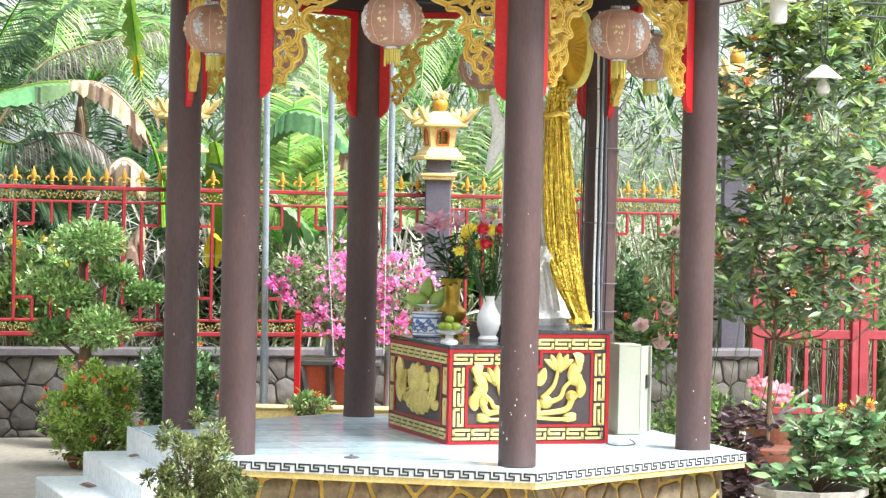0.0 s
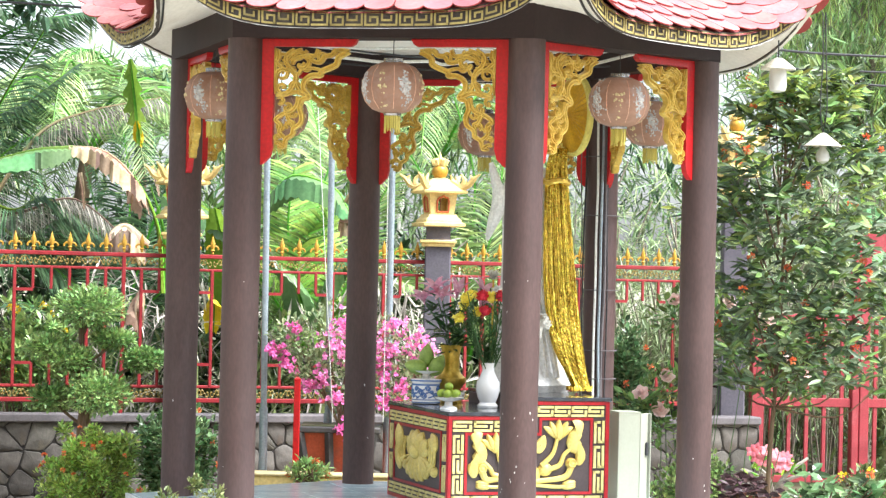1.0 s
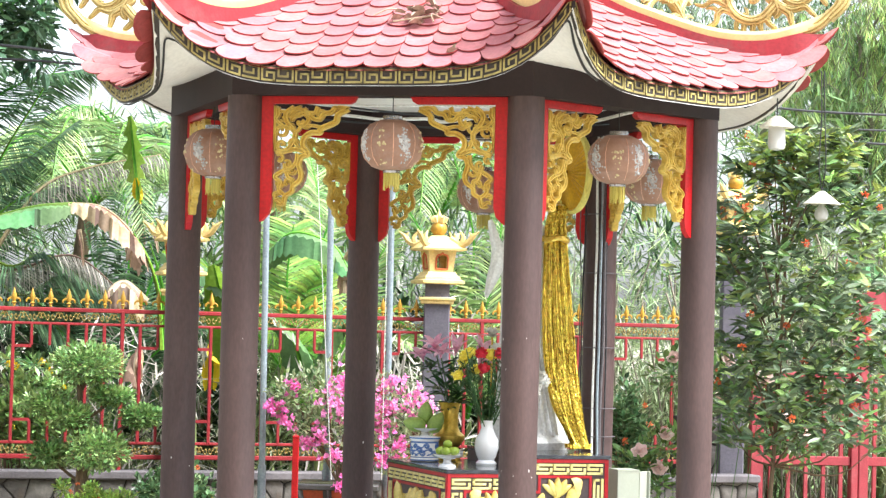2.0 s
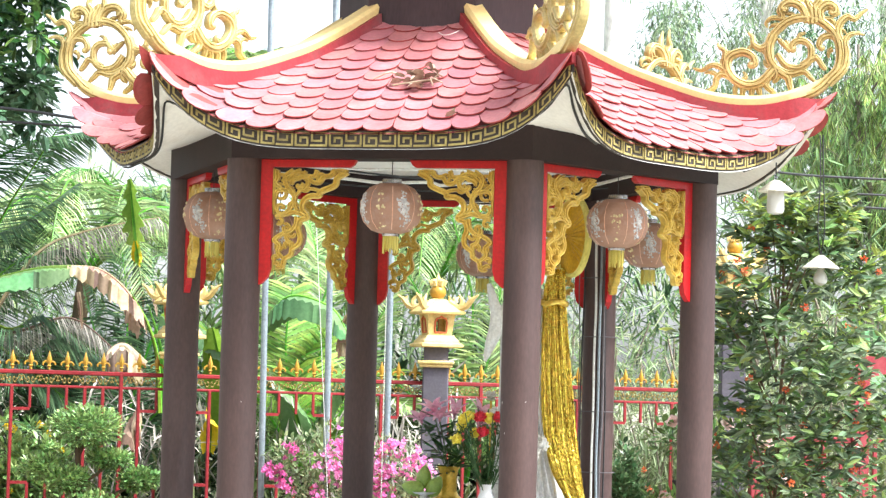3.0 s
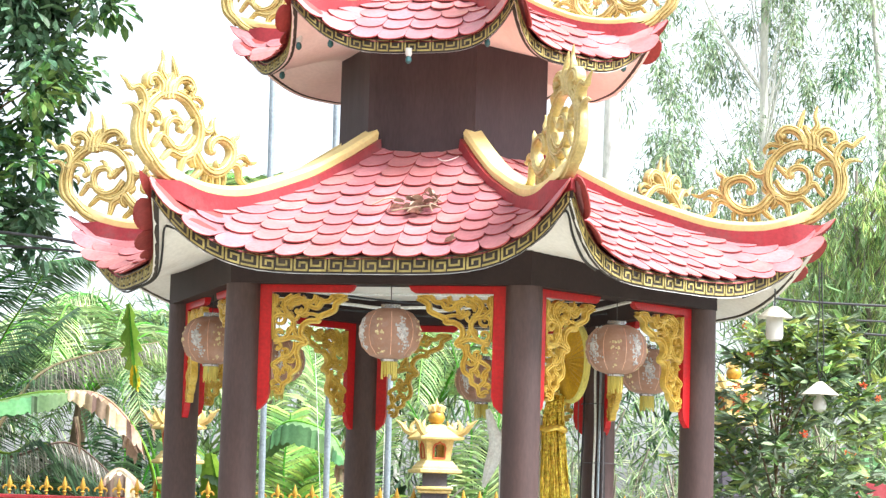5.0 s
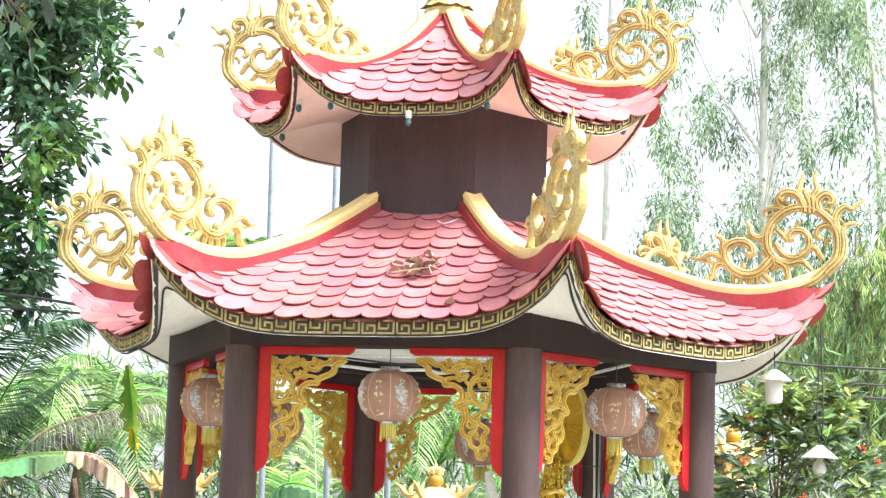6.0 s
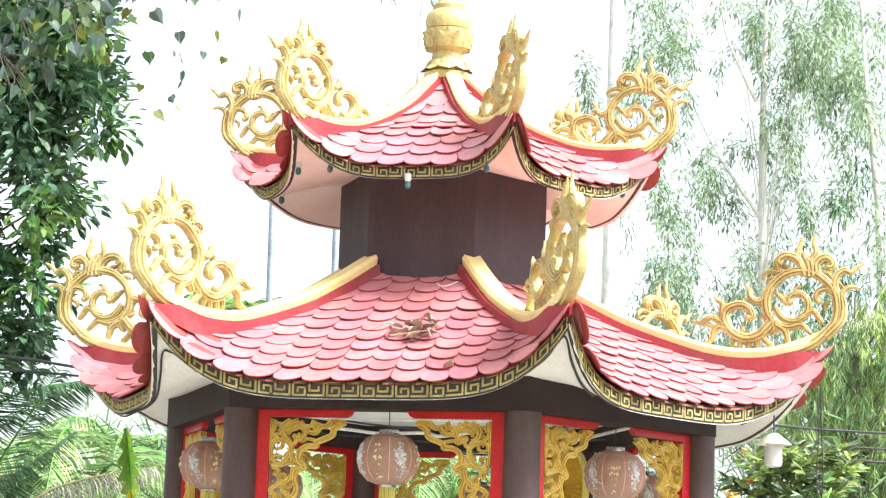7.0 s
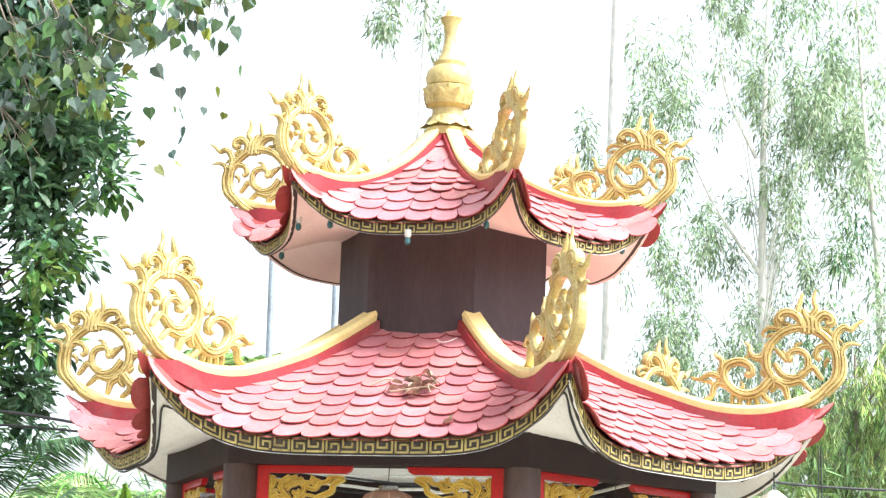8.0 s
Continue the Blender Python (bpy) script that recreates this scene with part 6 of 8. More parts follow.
lantern_pillar(Matrix.Translation((-2.212, 5.170, 1.775)) @ Matrix.Translation((0, 0.08, -1.77)), "cream lamp house on a grey pillar in the fence")
lantern_pillar(Matrix.Translation((0.028, 5.900, 1.832)) @ Matrix.Translation((0, 0.08, -1.83)), "cream lamp house on a grey pillar in the fence")
lantern_pillar(Matrix.Translation((2.866, 7.300, 1.909)) @ Matrix.Translation((0, 0.08, -1.34)), "cream lamp house on a tall grey gate pillar", 0.56)

# ---- red gate beyond the wall ----
M_GATE = surface("gate_red_paint", lin(162, 60, 68), lin(144, 50, 58), 4, 60, 0.5, dirt=lin(186, 110, 110), dirt_scale=3, dirt_amount=0.4)
GATE = Matrix.Translation((3.14, 8.35, 0)) @ Matrix.Rotation(radians(12), 4, "Z")
gate = thing("gate", "rose red steel gate with curved top and gold spear tips", "gate", GATE)
for x, w, h in ((0.10, 0.13, 1.1), (1.13, 0.075, 1.95), (1.225, 0.10, 1.95), (2.3, 0.13, 1.95)):
    part("post", Shape().box((x, 0, (GROUND + h) / 2), (w, 0.10, h - GROUND), bevel=0.008), M_GATE, gate)
for x0, x1 in ((0.165, 1.09), (1.275, 2.235)):
    for z, h in ((0.345, 0.09), (-0.42, 0.07), (1.2, 0.06)):
        part("rail", Shape().box(((x0 + x1) / 2, 0, z), (x1 - x0, 0.05, h), bevel=0.006), M_GATE, gate)
    k = int((x1 - x0) / 0.158)
    for i in range(k):
        x = x0 + (i + 0.5) * (x1 - x0) / k
        part("bar", Shape().box((x, 0, 0.385), (0.042, 0.03, 1.6), bevel=0.005), M_GATE, gate)
arch = Shape()
rows = [[(x, y, 2.0 + 0.27 * math.sin(min(1.0, (x - 1.06) / 1.4) * 1.3) + dz) for x in np.linspace(1.06, 2.5, 15)] for y, dz in ((-0.03, -0.22), (-0.03, 0.0), (0.03, 0.0), (0.03, -0.22), (-0.03, -0.22))]
part("curved_top", arch.sheet(rows), M_GATE, gate)
for i in range(8):
    x = 1.08 + i * 0.17
    part("spear_tip", spike_me, None, gate, "gold painted spear tip", at=Matrix.Translation((x, 0, 2.0 + 0.27 * math.sin(min(1.0, (x - 1.06) / 1.4) * 1.3))))
pier = thing("stone_pier", "tall grey rubble stone pier beside the gate", "pier", Matrix.Translation((2.42, 7.55, 0)) @ Matrix.Rotation(radians(12), 4, "Z"), kind="structure")
part("pier_core", Shape().box((0.3, 0.16, 0.14), (0.64, 0.28, 1.28)), M_MORTAR, pier)
clad(pier, Matrix.Translation((-0.02, 0.02, GROUND)) @ UPRIGHT, 0.64, 1.28, 0.3, 0.008, 0.02, M_STONE_PIER, 9)
# stones of the platform base
for k in (5, 0, 1):
    m = side_pose(k, PLAT - 0.17, 0)
    w = PLAT - 0.17
    clad(platform, m @ Matrix.Translation((-w / 2, 0.005, GROUND)) @ UPRIGHT, w, -GROUND - 0.105, 0.2, 0.012, 0.03, M_STONE_BASE, 20 + k)

# ---- poles, strings, wires, hanging lamps ----
for base, top, lab in (((-1.369, 4.000, -0.112), (-1.422, 4.000, 5.185), "slender galvanised flag pole behind the pavilion"), ((-0.843, 4.000, -0.102), (-0.885, 4.000, 4.989), "slender galvanised flag pole behind the pavilion"), ((-0.354, 4.000, -0.092), (-0.376, 4.000, 5.007), "slender galvanised flag pole behind the pavilion")):
    t = thing("flag_pole", lab, "pole", Matrix.Translation((base[0], base[1], GROUND)), group="flag poles")
    d = Vector(top) - Vector((base[0], base[1], GROUND))
    part("lower_tube", Shape().tube([(0, 0, 0), d * 0.16], 0.034, 12), M_GALV, t, "thicker dull lower tube")
    part("upper_tube", Shape().tube([d * 0.155, d], 0.026, 12), M_GALV, t)
M_STRING = surface("white_string", lin(232, 232, 228), lin(214, 214, 210), 5, 60, 0.7)
for a, b in (((-0.858, 3.600, 1.281), (-0.971, 3.600, 2.878)), ((-0.388, 3.600, 1.245), (-0.392, 3.600, 2.757)), ((0.991, 1.400, 1.344), (1.010, 1.400, 2.375))):
    t = thing("string", "thin white halyard string hanging straight down", "string", group="hanging strings")
    a, b = Vector(a), Vector(b)
    part("line", Shape().tube([a + (a - b) * 0.6, a, b, b + (b - a) * 0.5], 0.003, 5), M_STRING, t)
for pts, r in ((((-3.563, 2.200, 3.626), (-3.084, 1.900, 3.564), (-2.576, 1.600, 3.472)), 0.012), (((-3.555, 2.200, 3.506), (-3.079, 1.900, 3.472), (-2.573, 1.600, 3.414)), 0.010),
               (((2.295, 1.600, 3.247), (2.871, 2.400, 3.284), (3.890, 3.200, 3.339)), 0.010), (((2.532, 1.800, 3.113), (3.002, 2.400, 3.158), (3.892, 3.200, 3.213)), 0.008), (((2.587, 2.200, 3.130), (3.231, 3.000, 3.111), (3.971, 3.600, 3.132)), 0.010)):
    t = thing("overhead_wire", "black overhead wire strung to the pavilion", "wire", group="overhead wires")
    part("line", Shape().tube(spread(list(pts), 5), r, 6), M_CABLE, t)
M_SHADE = surface("white_enamel_shade", lin(238, 234, 220), lin(226, 220, 204), 4, 60, 0.35)
hl = thing("hanging_lamp", "white conical shade lamp with round bulb on a cord", "lamp", Matrix.Translation((2.806, 1.600, 2.530)))
part("shade", Shape().lathe([(0.137, 0.0), (0.139, 0.006), (0.09, 0.045), (0.035, 0.09), (0.018, 0.10), (0.016, 0.092), (0.085, 0.038)], 24, close=False), M_SHADE, hl)
part("bulb", Shape().lathe([(0.018, 0.02), (0.022, -0.010), (0.046, -0.042), (0.053, -0.072), (0.044, -0.104), (0.012, -0.124)], 16), M_BULB, hl, "round white bulb")
for q in (-1, 1):
    part("cord", Shape().tube(spread([(0, 0, 0.09), (0.025 * q, 0, 0.30), (0.012 * q, 0, 0.62), (0.01 * q - 0.01, 0, 0.98)], 4), 0.005, 6), M_CABLE, hl)
cl = thing("corner_lamp", "white lamp shade and bulb hung under the roof corner", "lamp", Matrix.Translation((2.185, -0.500, 2.876)))
part("shade", Shape().lathe([(0.02, 0.105), (0.04, 0.095), (0.112, 0.038), (0.115, 0.030), (0.09, 0.042), (0.03, 0.075)], 20, close=False), M_SHADE, cl)
part("bulb", Shape().lathe([(0.034, 0.06), (0.052, 0.03), (0.056, 0.0), (0.057, -0.085), (0.050, -0.108), (0.02, -0.117)], 16), M_BULB, cl, "white jar shaped bulb")
part("cord", Shape().tube([(0, 0, 0.06), (0, 0, 0.22)], 0.005, 6), M_CABLE, cl)

# ---- planter kerb, red post, tubs ----
M_SHRINE_TOP = surface("worn_cream_paint", lin(228, 214, 168), lin(210, 190, 136), 4, 50, 0.6, dirt=lin(160, 148, 120), dirt_scale=5, dirt_amount=0.5)
kerb = thing("planter_kerb", "low ochre yellow painted planter wall", "wall", kind="structure")
part("kerb", Shape().box((-0.40, 3.2, (GROUND - 0.075) / 2), (2.36, 0.25, 0.425), bevel=0.015), M_LEDGE, kerb)
part("kerb_top", Shape().box((-0.40, 3.2, -0.065), (2.40, 0.27, 0.02), bevel=0.006), M_SHRINE_TOP, kerb, "pale cream top")
rp = thing("red_post", "short bright red square steel post", "post", Matrix.Translation((-1.064, 3.250, -0.030)))
part("post", Shape().box((0, 0, 0.35), (0.05, 0.05, 0.70), bevel=0.006), M_RED, rp)
part("cap", Shape().lathe([(0.037, 0.70), (0.037, 0.712), (0.01, 0.725)], 4, Matrix.Rotation(radians(45), 4, "Z")), M_RED, rp)
tub = thing("square_tub", "black and terracotta tapered planter tub with a wide rim", "planter", Matrix.Translation((-0.758, 3.900, 0.260)))
M_TUB = surface("black_cement", lin(60, 58, 60), lin(76, 74, 74), 5, 50, 0.6, dirt=lin(140, 136, 130), dirt_scale=4, dirt_amount=0.4)
M_TERRA = surface("terracotta_panel", lin(182, 84, 54), lin(158, 70, 46), 5, 50, 0.7, dirt=lin(120, 100, 90), dirt_scale=5, dirt_amount=0.4)
part("rim", Shape().box((0, 0, 0.0), (0.70, 0.6, 0.05), bevel=0.01), M_TUB, tub)
q = Shape()
q.add([(sx * w, sy * w * 0.85, z) for z, w in ((-0.46, 0.22), (-0.025, 0.31)) for sx, sy in ((-1, -1), (1, -1), (1, 1), (-1, 1))], [(0, 1, 5, 4), (1, 2, 6, 5), (2, 3, 7, 6), (3, 0, 4, 7), (3, 2, 1, 0)])
part("body", q, M_TERRA, tub, "terracotta coloured panels")
for sx in (-0.93, -0.2, 0.93):
    part("rib", Shape().tube([(sx * 0.24, -0.20, -0.46), (sx * 0.32, -0.275, -0.02)], 0.035, 4), M_TUB, tub, "black corner rib")
part("foot", Shape().box((0, 0, -0.60), (0.5, 0.42, 0.28)), M_TUB, tub)
part("soil", Shape().box((0, 0, 0.028), (0.58, 0.48, 0.012)), M_SOIL, tub, "dark soil")

# withered leaves caught on the lower roof
M_DEAD = surface("withered_brown_leaf", lin(178, 160, 138), lin(120, 100, 82), 8, 60, 0.8, island=0.5)
rng = random.Random(77)
debris = thing("roof_debris", "withered brown leaves and twigs lying on roof tiles", "leaves", Matrix.Translation(roof_point(LOWER, 5, 0.24, 0.60)))
base = roof_point(LOWER, 5, 0.24, 0.60)
for i in range(22):
    p = roof_point(LOWER, 5, 0.24 + rng.gauss(0, 0.07), 0.60 + rng.gauss(0, 0.028)) - base + Vector((0, -0.01, 0.035 + rng.random() * 0.05))
    s = Shape()
    leaf(s, p, p + Vector((rng.uniform(-0.11, 0.11), rng.uniform(-0.08, 0.02), rng.uniform(-0.03, 0.05))), rng.uniform(0.03, 0.06), 0.5)
    part("dead_leaf", s, M_DEAD, debris, smooth=False)
for i in range(5):
    p = roof_point(LOWER, 5, 0.26 + rng.gauss(0, 0.1), 0.60 + rng.gauss(0, 0.05)) - base + Vector((0, 0, 0.05))
    part("twig", Shape().tube(spread([p, p + Vector((rng.uniform(-0.1, 0.1), -0.05, 0.02)), p + Vector((rng.uniform(-0.2, 0.2), -0.08, -0.03))], 3), 0.005, 5), M_DEAD, debris)

p = roof_point(LOWER, 5, 0.43, 0.92) + Vector((0, 0, 0.03))
chip = thing("roof_leaf", "small pale curled leaf lying on the lower roof tiles", "leaf", Matrix.Translation(p))
s = Shape()
leaf(s, (-0.04, 0.02, 0.0), (0.03, -0.02, 0.02), 0.045, 0.5)
leaf(s, (0.0, 0.0, 0.0), (0.02, -0.02, 0.05), 0.03, 0.5)
part("blade", s, M_DEAD, chip, smooth=False)
p = roof_point(LOWER, 5, 0.475, 0.16) + Vector((0, 0, 0.03))
bit = thing("string_scrap", "scrap of white string lying on the roof tiles", "string", Matrix.Translation(p))
part("line", Shape().tube(spread([(-0.06, 0.01, 0.02), (-0.03, -0.02, 0.0), (0.01, -0.02, 0.005), (0.05, 0.01, 0.025), (0.07, 0.0, 0.035)], 4), 0.003, 5), M_WHITE, bit)

for i, (x, y, z) in enumerate(((-2.228, -0.300, -0.275), (-2.254, -0.250, -0.251), (-1.972, 0.000, -0.129), (-2.203, -0.350, -0.291))):
    n_ = side_pose(4, PLAT, 0)
    q = n_.inverted() @ Vector((x, y, 0))
    top_z = 0.0 if q.y > 0 else (-0.167 if q.y > -0.318 else (-0.334 if q.y > -0.636 else GROUND))
    dl = thing("fallen_leaf", "curled dry fallen leaf on the white steps", "leaf", Matrix.Translation((x, y, top_z + 0.008)), group="fallen leaves on the steps")
    s = Shape()
    leaf(s, (-0.04, 0, 0), (0.05, rng.uniform(-0.02, 0.02), 0.004), 0.05, 0.35)
    part("blade", s, M_DEAD, dl, smooth=False)


# ---- plants ----
def green(name, a, b, sheer=0.25, rough=0.33, spread_=0.62):
    return surface(name, lin(*a), lin(*b), 2.0, 30, rough, island=spread_, bump=0.08, sheer=sheer * 0.75)


G_OLIVE = green("olive_green_leaf", (134, 148, 98), (88, 106, 66))
G_BALL = green("olive_ixora_leaf", (178, 204, 106), (112, 144, 66), 0.3, 0.4)
G_SMALL = green("small_olive_leaf", (132, 142, 88), (72, 88, 50), 0.25, 0.5)
# Dark leaf colour that stands for the deep shade among the palms.
G_UNDER = green("shade_coloured_understory_leaf", (64, 88, 56), (36, 54, 36), 0.1, 0.6)
G_DEEP = green("deep_green_leaf", (94, 134, 88), (64, 106, 66))
G_MID = green("mixed_thicket_leaf", (160, 186, 126), (112, 146, 90), 0.45, 0.5)
G_PAD = green("topiary_leaf", (180, 206, 136), (110, 146, 84), 0.25, 0.3)
G_BROAD = green("broad_glossy_leaf", (124, 154, 106), (66, 98, 62), 0.3, 0.26)
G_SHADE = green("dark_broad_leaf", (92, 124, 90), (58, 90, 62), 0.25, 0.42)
# Lighter copy of the dark broad leaf; sunlight is put into its colour.
G_SHADE_LIT = green("painted_sunlit_broad_leaf", (128, 162, 90), (86, 126, 64), 0.45)
G_GLOSS = green("glossy_tree_leaf", (142, 168, 98), (88, 118, 64), 0.4, 0.22)
G_BRIGHT = green("bright_green_leaf", (150, 196, 74), (112, 170, 52), 0.45)
G_YOUNG = green("young_palm_leaflet", (182, 216, 112), (124, 170, 78), 0.45, 0.36)
G_PALM = green("palm_leaflet", (184, 206, 140), (124, 158, 100), 0.4, 0.44)
G_PALM_DEEP = green("palm_leaflet_deep", (112, 142, 102), (58, 92, 62), 0.3, 0.5)
G_PALM_DRY = green("palm_leaflet_dry", (206, 200, 190), (138, 130, 120), 0.3, 0.5)
G_BANANA = green("banana_leaf", (128, 168, 112), (98, 144, 94), 0.4, 0.3)
G_UPRIGHT = green("new_banana_leaf", (168, 206, 92), (116, 166, 60), 0.5, 0.3)
G_DRY = green("dried_leaf_tan", (212, 190, 164), (158, 130, 104), 0.35, 0.8)
G_GREY = green("grey_green_bamboo", (178, 190, 148), (142, 160, 116), 0.45)
G_FEATHER = green("feathery_leaf", (184, 206, 124), (106, 140, 76), 0.45, 0.33, 0.7)
# Eucalyptus leaf colour is lightened to stand for bright haze.
G_EUC = green("eucalyptus_leaf", (182, 198, 164), (130, 156, 120), 0.45, 0.3)
G_BODHI = green("heart_leaf", (104, 132, 82), (72, 100, 64), 0.4, 0.3)
G_BODHI_GREY = green("grey_heart_leaf", (118, 140, 124), (86, 110, 98), 0.35, 0.3)
G_BODHI_YELLOW = green("yellowing_heart_leaf", (150, 158, 72), (112, 132, 58), 0.45, 0.35, 0.4)
G_PURPLE = green("dark_purple_leaf", (84, 62, 64), (56, 42, 46), 0.2, 0.35)
# Far leaves are coloured pale; the haze is in this colour only.
G_FAR = green("haze_pale_thicket_leaf", (176, 194, 144), (128, 158, 108), 0.45, 0.5)
G_LONG = green("long_tree_leaf", (142, 166, 98), (86, 114, 60), 0.4, 0.42)
G_LONG_LIGHT = green("young_long_leaf", (182, 198, 106), (136, 162, 76), 0.5, 0.45)
G_LONG_DARK = green("old_long_leaf", (130, 148, 116), (72, 94, 64), 0.25, 0.38)
F_ORANGE = green("orange_flower", (236, 132, 76), (216, 98, 52), 0.3, 0.6, 0.15)
F_PINK = green("magenta_bract", (252, 170, 222), (248, 126, 202), 0.55, 0.6, 0.2)
F_ROSE = green("salmon_rose", (255, 238, 234), (252, 216, 210), 0.4, 0.6, 0.1)
F_ADENIUM = green("pink_adenium", (250, 170, 182), (242, 116, 142), 0.35, 0.6, 0.15)
F_YELLOW = green("yellow_flower", (246, 220, 50), (230, 196, 30), 0.35, 0.6, 0.1)
M_BARK = surface("brown_bark", lin(126, 106, 84), lin(92, 76, 60), 8, 40, 0.9, bump=0.6, stretch=(1, 1, 0.3))
# Pale mottled bark, its base whitened further to stand for haze and glare.
M_BARK_PALE = surface("pale_eucalyptus_bark", lin(246, 243, 238), lin(216, 210, 203), 2, 30, 0.7, dirt=lin(88, 80, 76), dirt_scale=2.6, dirt_amount=0.9, bump=0.3, stretch=(1, 1, 0.35))
M_TWIG = surface("grey_twig_bark", lin(150, 140, 126), lin(118, 108, 96), 8, 60, 0.85)
M_POT_BROWN = surface("brown_clay_pot", lin(140, 82, 62), lin(112, 66, 52), 5, 50, 0.7, dirt=lin(170, 150, 130), dirt_scale=4, dirt_amount=0.4)
M_POT_GREY = surface("grey_cement_pot", lin(164, 160, 150), lin(136, 132, 124), 5, 50, 0.85, dirt=lin(104, 102, 92), dirt_scale=4, dirt_amount=0.6)


def leaves(shape, centre, radii, n, size, rng, shell=0.45, upness=0.3, narrow=0.38, squash=1.0):
    """Leaves through a rounded clump, densest in its outer part, pointing outwards."""
    cx, cy, cz = centre
    for _ in range(n):
        d = Vector((rng.gauss(0, 1), rng.gauss(0, 1), rng.gauss(0, 1))).normalized()
        r = shell + (1 - shell) * rng.random() ** 0.6
        r *= 1 + 0.16 * noise.noise(d * 2.3 + Vector((cx, cy, cz)))
        p = Vector((cx + d.x * radii[0] * r, cy + d.y * radii[1] * r, cz + d.z * radii[2] * r))
        out = (d + Vector((rng.uniform(-0.8, 0.8), rng.uniform(-0.8, 0.8), rng.uniform(-0.7, 0.7) + upness))).normalized()
        l = size * rng.uniform(0.6, 1.25)
        leaf(shape, p, p + out * l, l * narrow, 0.2, (rng.uniform(-0.4, 0.4), rng.uniform(-0.4, 0.4), 1))


def twigs(shape, base, ends, r, rng):
    for e in ends:
        b, e = Vector(base), Vector(e)
        m = b.lerp(e, 0.5) + Vector((rng.uniform(-0.06, 0.06), rng.uniform(-0.06, 0.06), 0.03))
        shape.tube(spread([b, m, e], 4), [r * (1 - 0.09 * i) for i in range(9)], 5)


def flowers(shape, spots, r, n, rng):
    for c in spots:
        pompon(shape, c, r * rng.uniform(0.75, 1.2), n, rng)


def on_shell(centre, radii, rng, n, front=True, low=-0.5):
    out = []
    while len(out) < n:
        d = Vector((rng.gauss(0, 1), rng.gauss(0, 1), rng.gauss(0, 1))).normalized()
        if (not front or d.y < 0.2) and d.z > low:
            out.append((centre[0] + d.x * radii[0], centre[1] + d.y * radii[1], centre[2] + d.z * radii[2]))
    return out


rng = random.Random(100)


def shrub(name, label, at, z_c, radii, n, size, material, pot=None, fl=None, base=None, narrow=0.42, shell=0.4, upness=0.3, loose=0.0):
    """A potted or planted shrub; at: its foot."""
    t = thing(name, label, "shrub", Matrix.Translation(at))
    zc = z_c - at[2]
    s = Shape()
    leaves(s, (0, 0, zc), [q * (0.78 - 0.12 * loose) for q in radii], int(n * (0.33 - 0.15 * loose)), size, rng, shell=shell, narrow=narrow, upness=upness)
    for c in on_shell((0, 0, zc), [q * 0.80 for q in radii], rng, 58, False, -0.95):
        k = rng.uniform(0.13, 0.32) * (1 - 0.35 * loose)
        away = Vector((c[0], c[1], c[2] - zc)) * rng.uniform(-0.12 - 0.2 * loose, 0.16 + 0.16 * loose)
        leaves(s, Vector(c) + away, [q * k for q in radii], n // 80, size, rng, shell=0.1, narrow=narrow, upness=upness)
    stem = Shape()
    h0 = pot[1] if pot else 0.0
    twigs(stem, (0, 0, h0 - 0.03), on_shell((0, 0, zc), [q * 0.7 for q in radii], rng, 16, False, -0.9), 0.014, rng)
    part("branches", stem, M_BARK, t, "thin brown branches")
    part("foliage", s, material, t, smooth=False)
    if fl:
        f = Shape()
        flowers(f, on_shell((0, 0, zc), [q * 0.97 for q in radii], rng, fl[1]), fl[2], 22, rng)
        part("blossoms", f, fl[0], t, smooth=False)
    if pot:
        p = part("pot", Shape().lathe([(pot[0] * 0.72, 0), (pot[0] * 0.8, pot[1] * 0.1), (pot[0] * 0.98, pot[1] * 0.8), (pot[0] * 1.1, pot[1] * 0.88), (pot[0] * 1.1, pot[1]), (pot[0] * 0.94, pot[1]), (pot[0] * 0.9, pot[1] * 0.8)], 24), pot[2], t, pot[3])
        part("soil", Shape().lathe([(pot[0] * 0.9, pot[1] * 0.8), (pot[0] * 0.9, pot[1] * 0.93), (0.01, pot[1] * 0.95)], 16), M_SOIL, p, "dark soil")
    return t


# left side
shrub("ball_shrub", "clipped round ixora shrub with orange blossoms", (-2.56, 2.45, GROUND), -0.09, (0.43, 0.38, 0.43), 8800, 0.044, G_BALL, (0.22, 0.10, M_POT_BROWN, "low brown clay pot"), (F_ORANGE, 16, 0.026), narrow=0.5, loose=0.6)
shrub("small_shrub", "loose small-leaved shrub beside the steps", (-1.285, -2.65, GROUND), 0.0, (0.32, 0.28, 0.35), 9500, 0.033, G_SMALL, (0.2, 0.2, M_POT_BROWN, "brown clay pot"), None, narrow=0.42, shell=0.15, loose=1.0)
shrub("dark_shrub", "dense dark green shrub with few red blossoms", (-2.05, 3.75, GROUND), 0.05, (0.36, 0.33, 0.40), 3800, 0.058, G_BROAD, None, (F_ORANGE, 6, 0.03), narrow=0.62)
shrub("yellow_flower_plant", "tall leafy plant with yellow flowers by the wall", (-3.50, 5.06, GROUND), 0.72, (0.40, 0.14, 0.52), 2800, 0.09, G_PAD, None, (F_YELLOW, 14, 0.035), shell=0.2, loose=1.0)

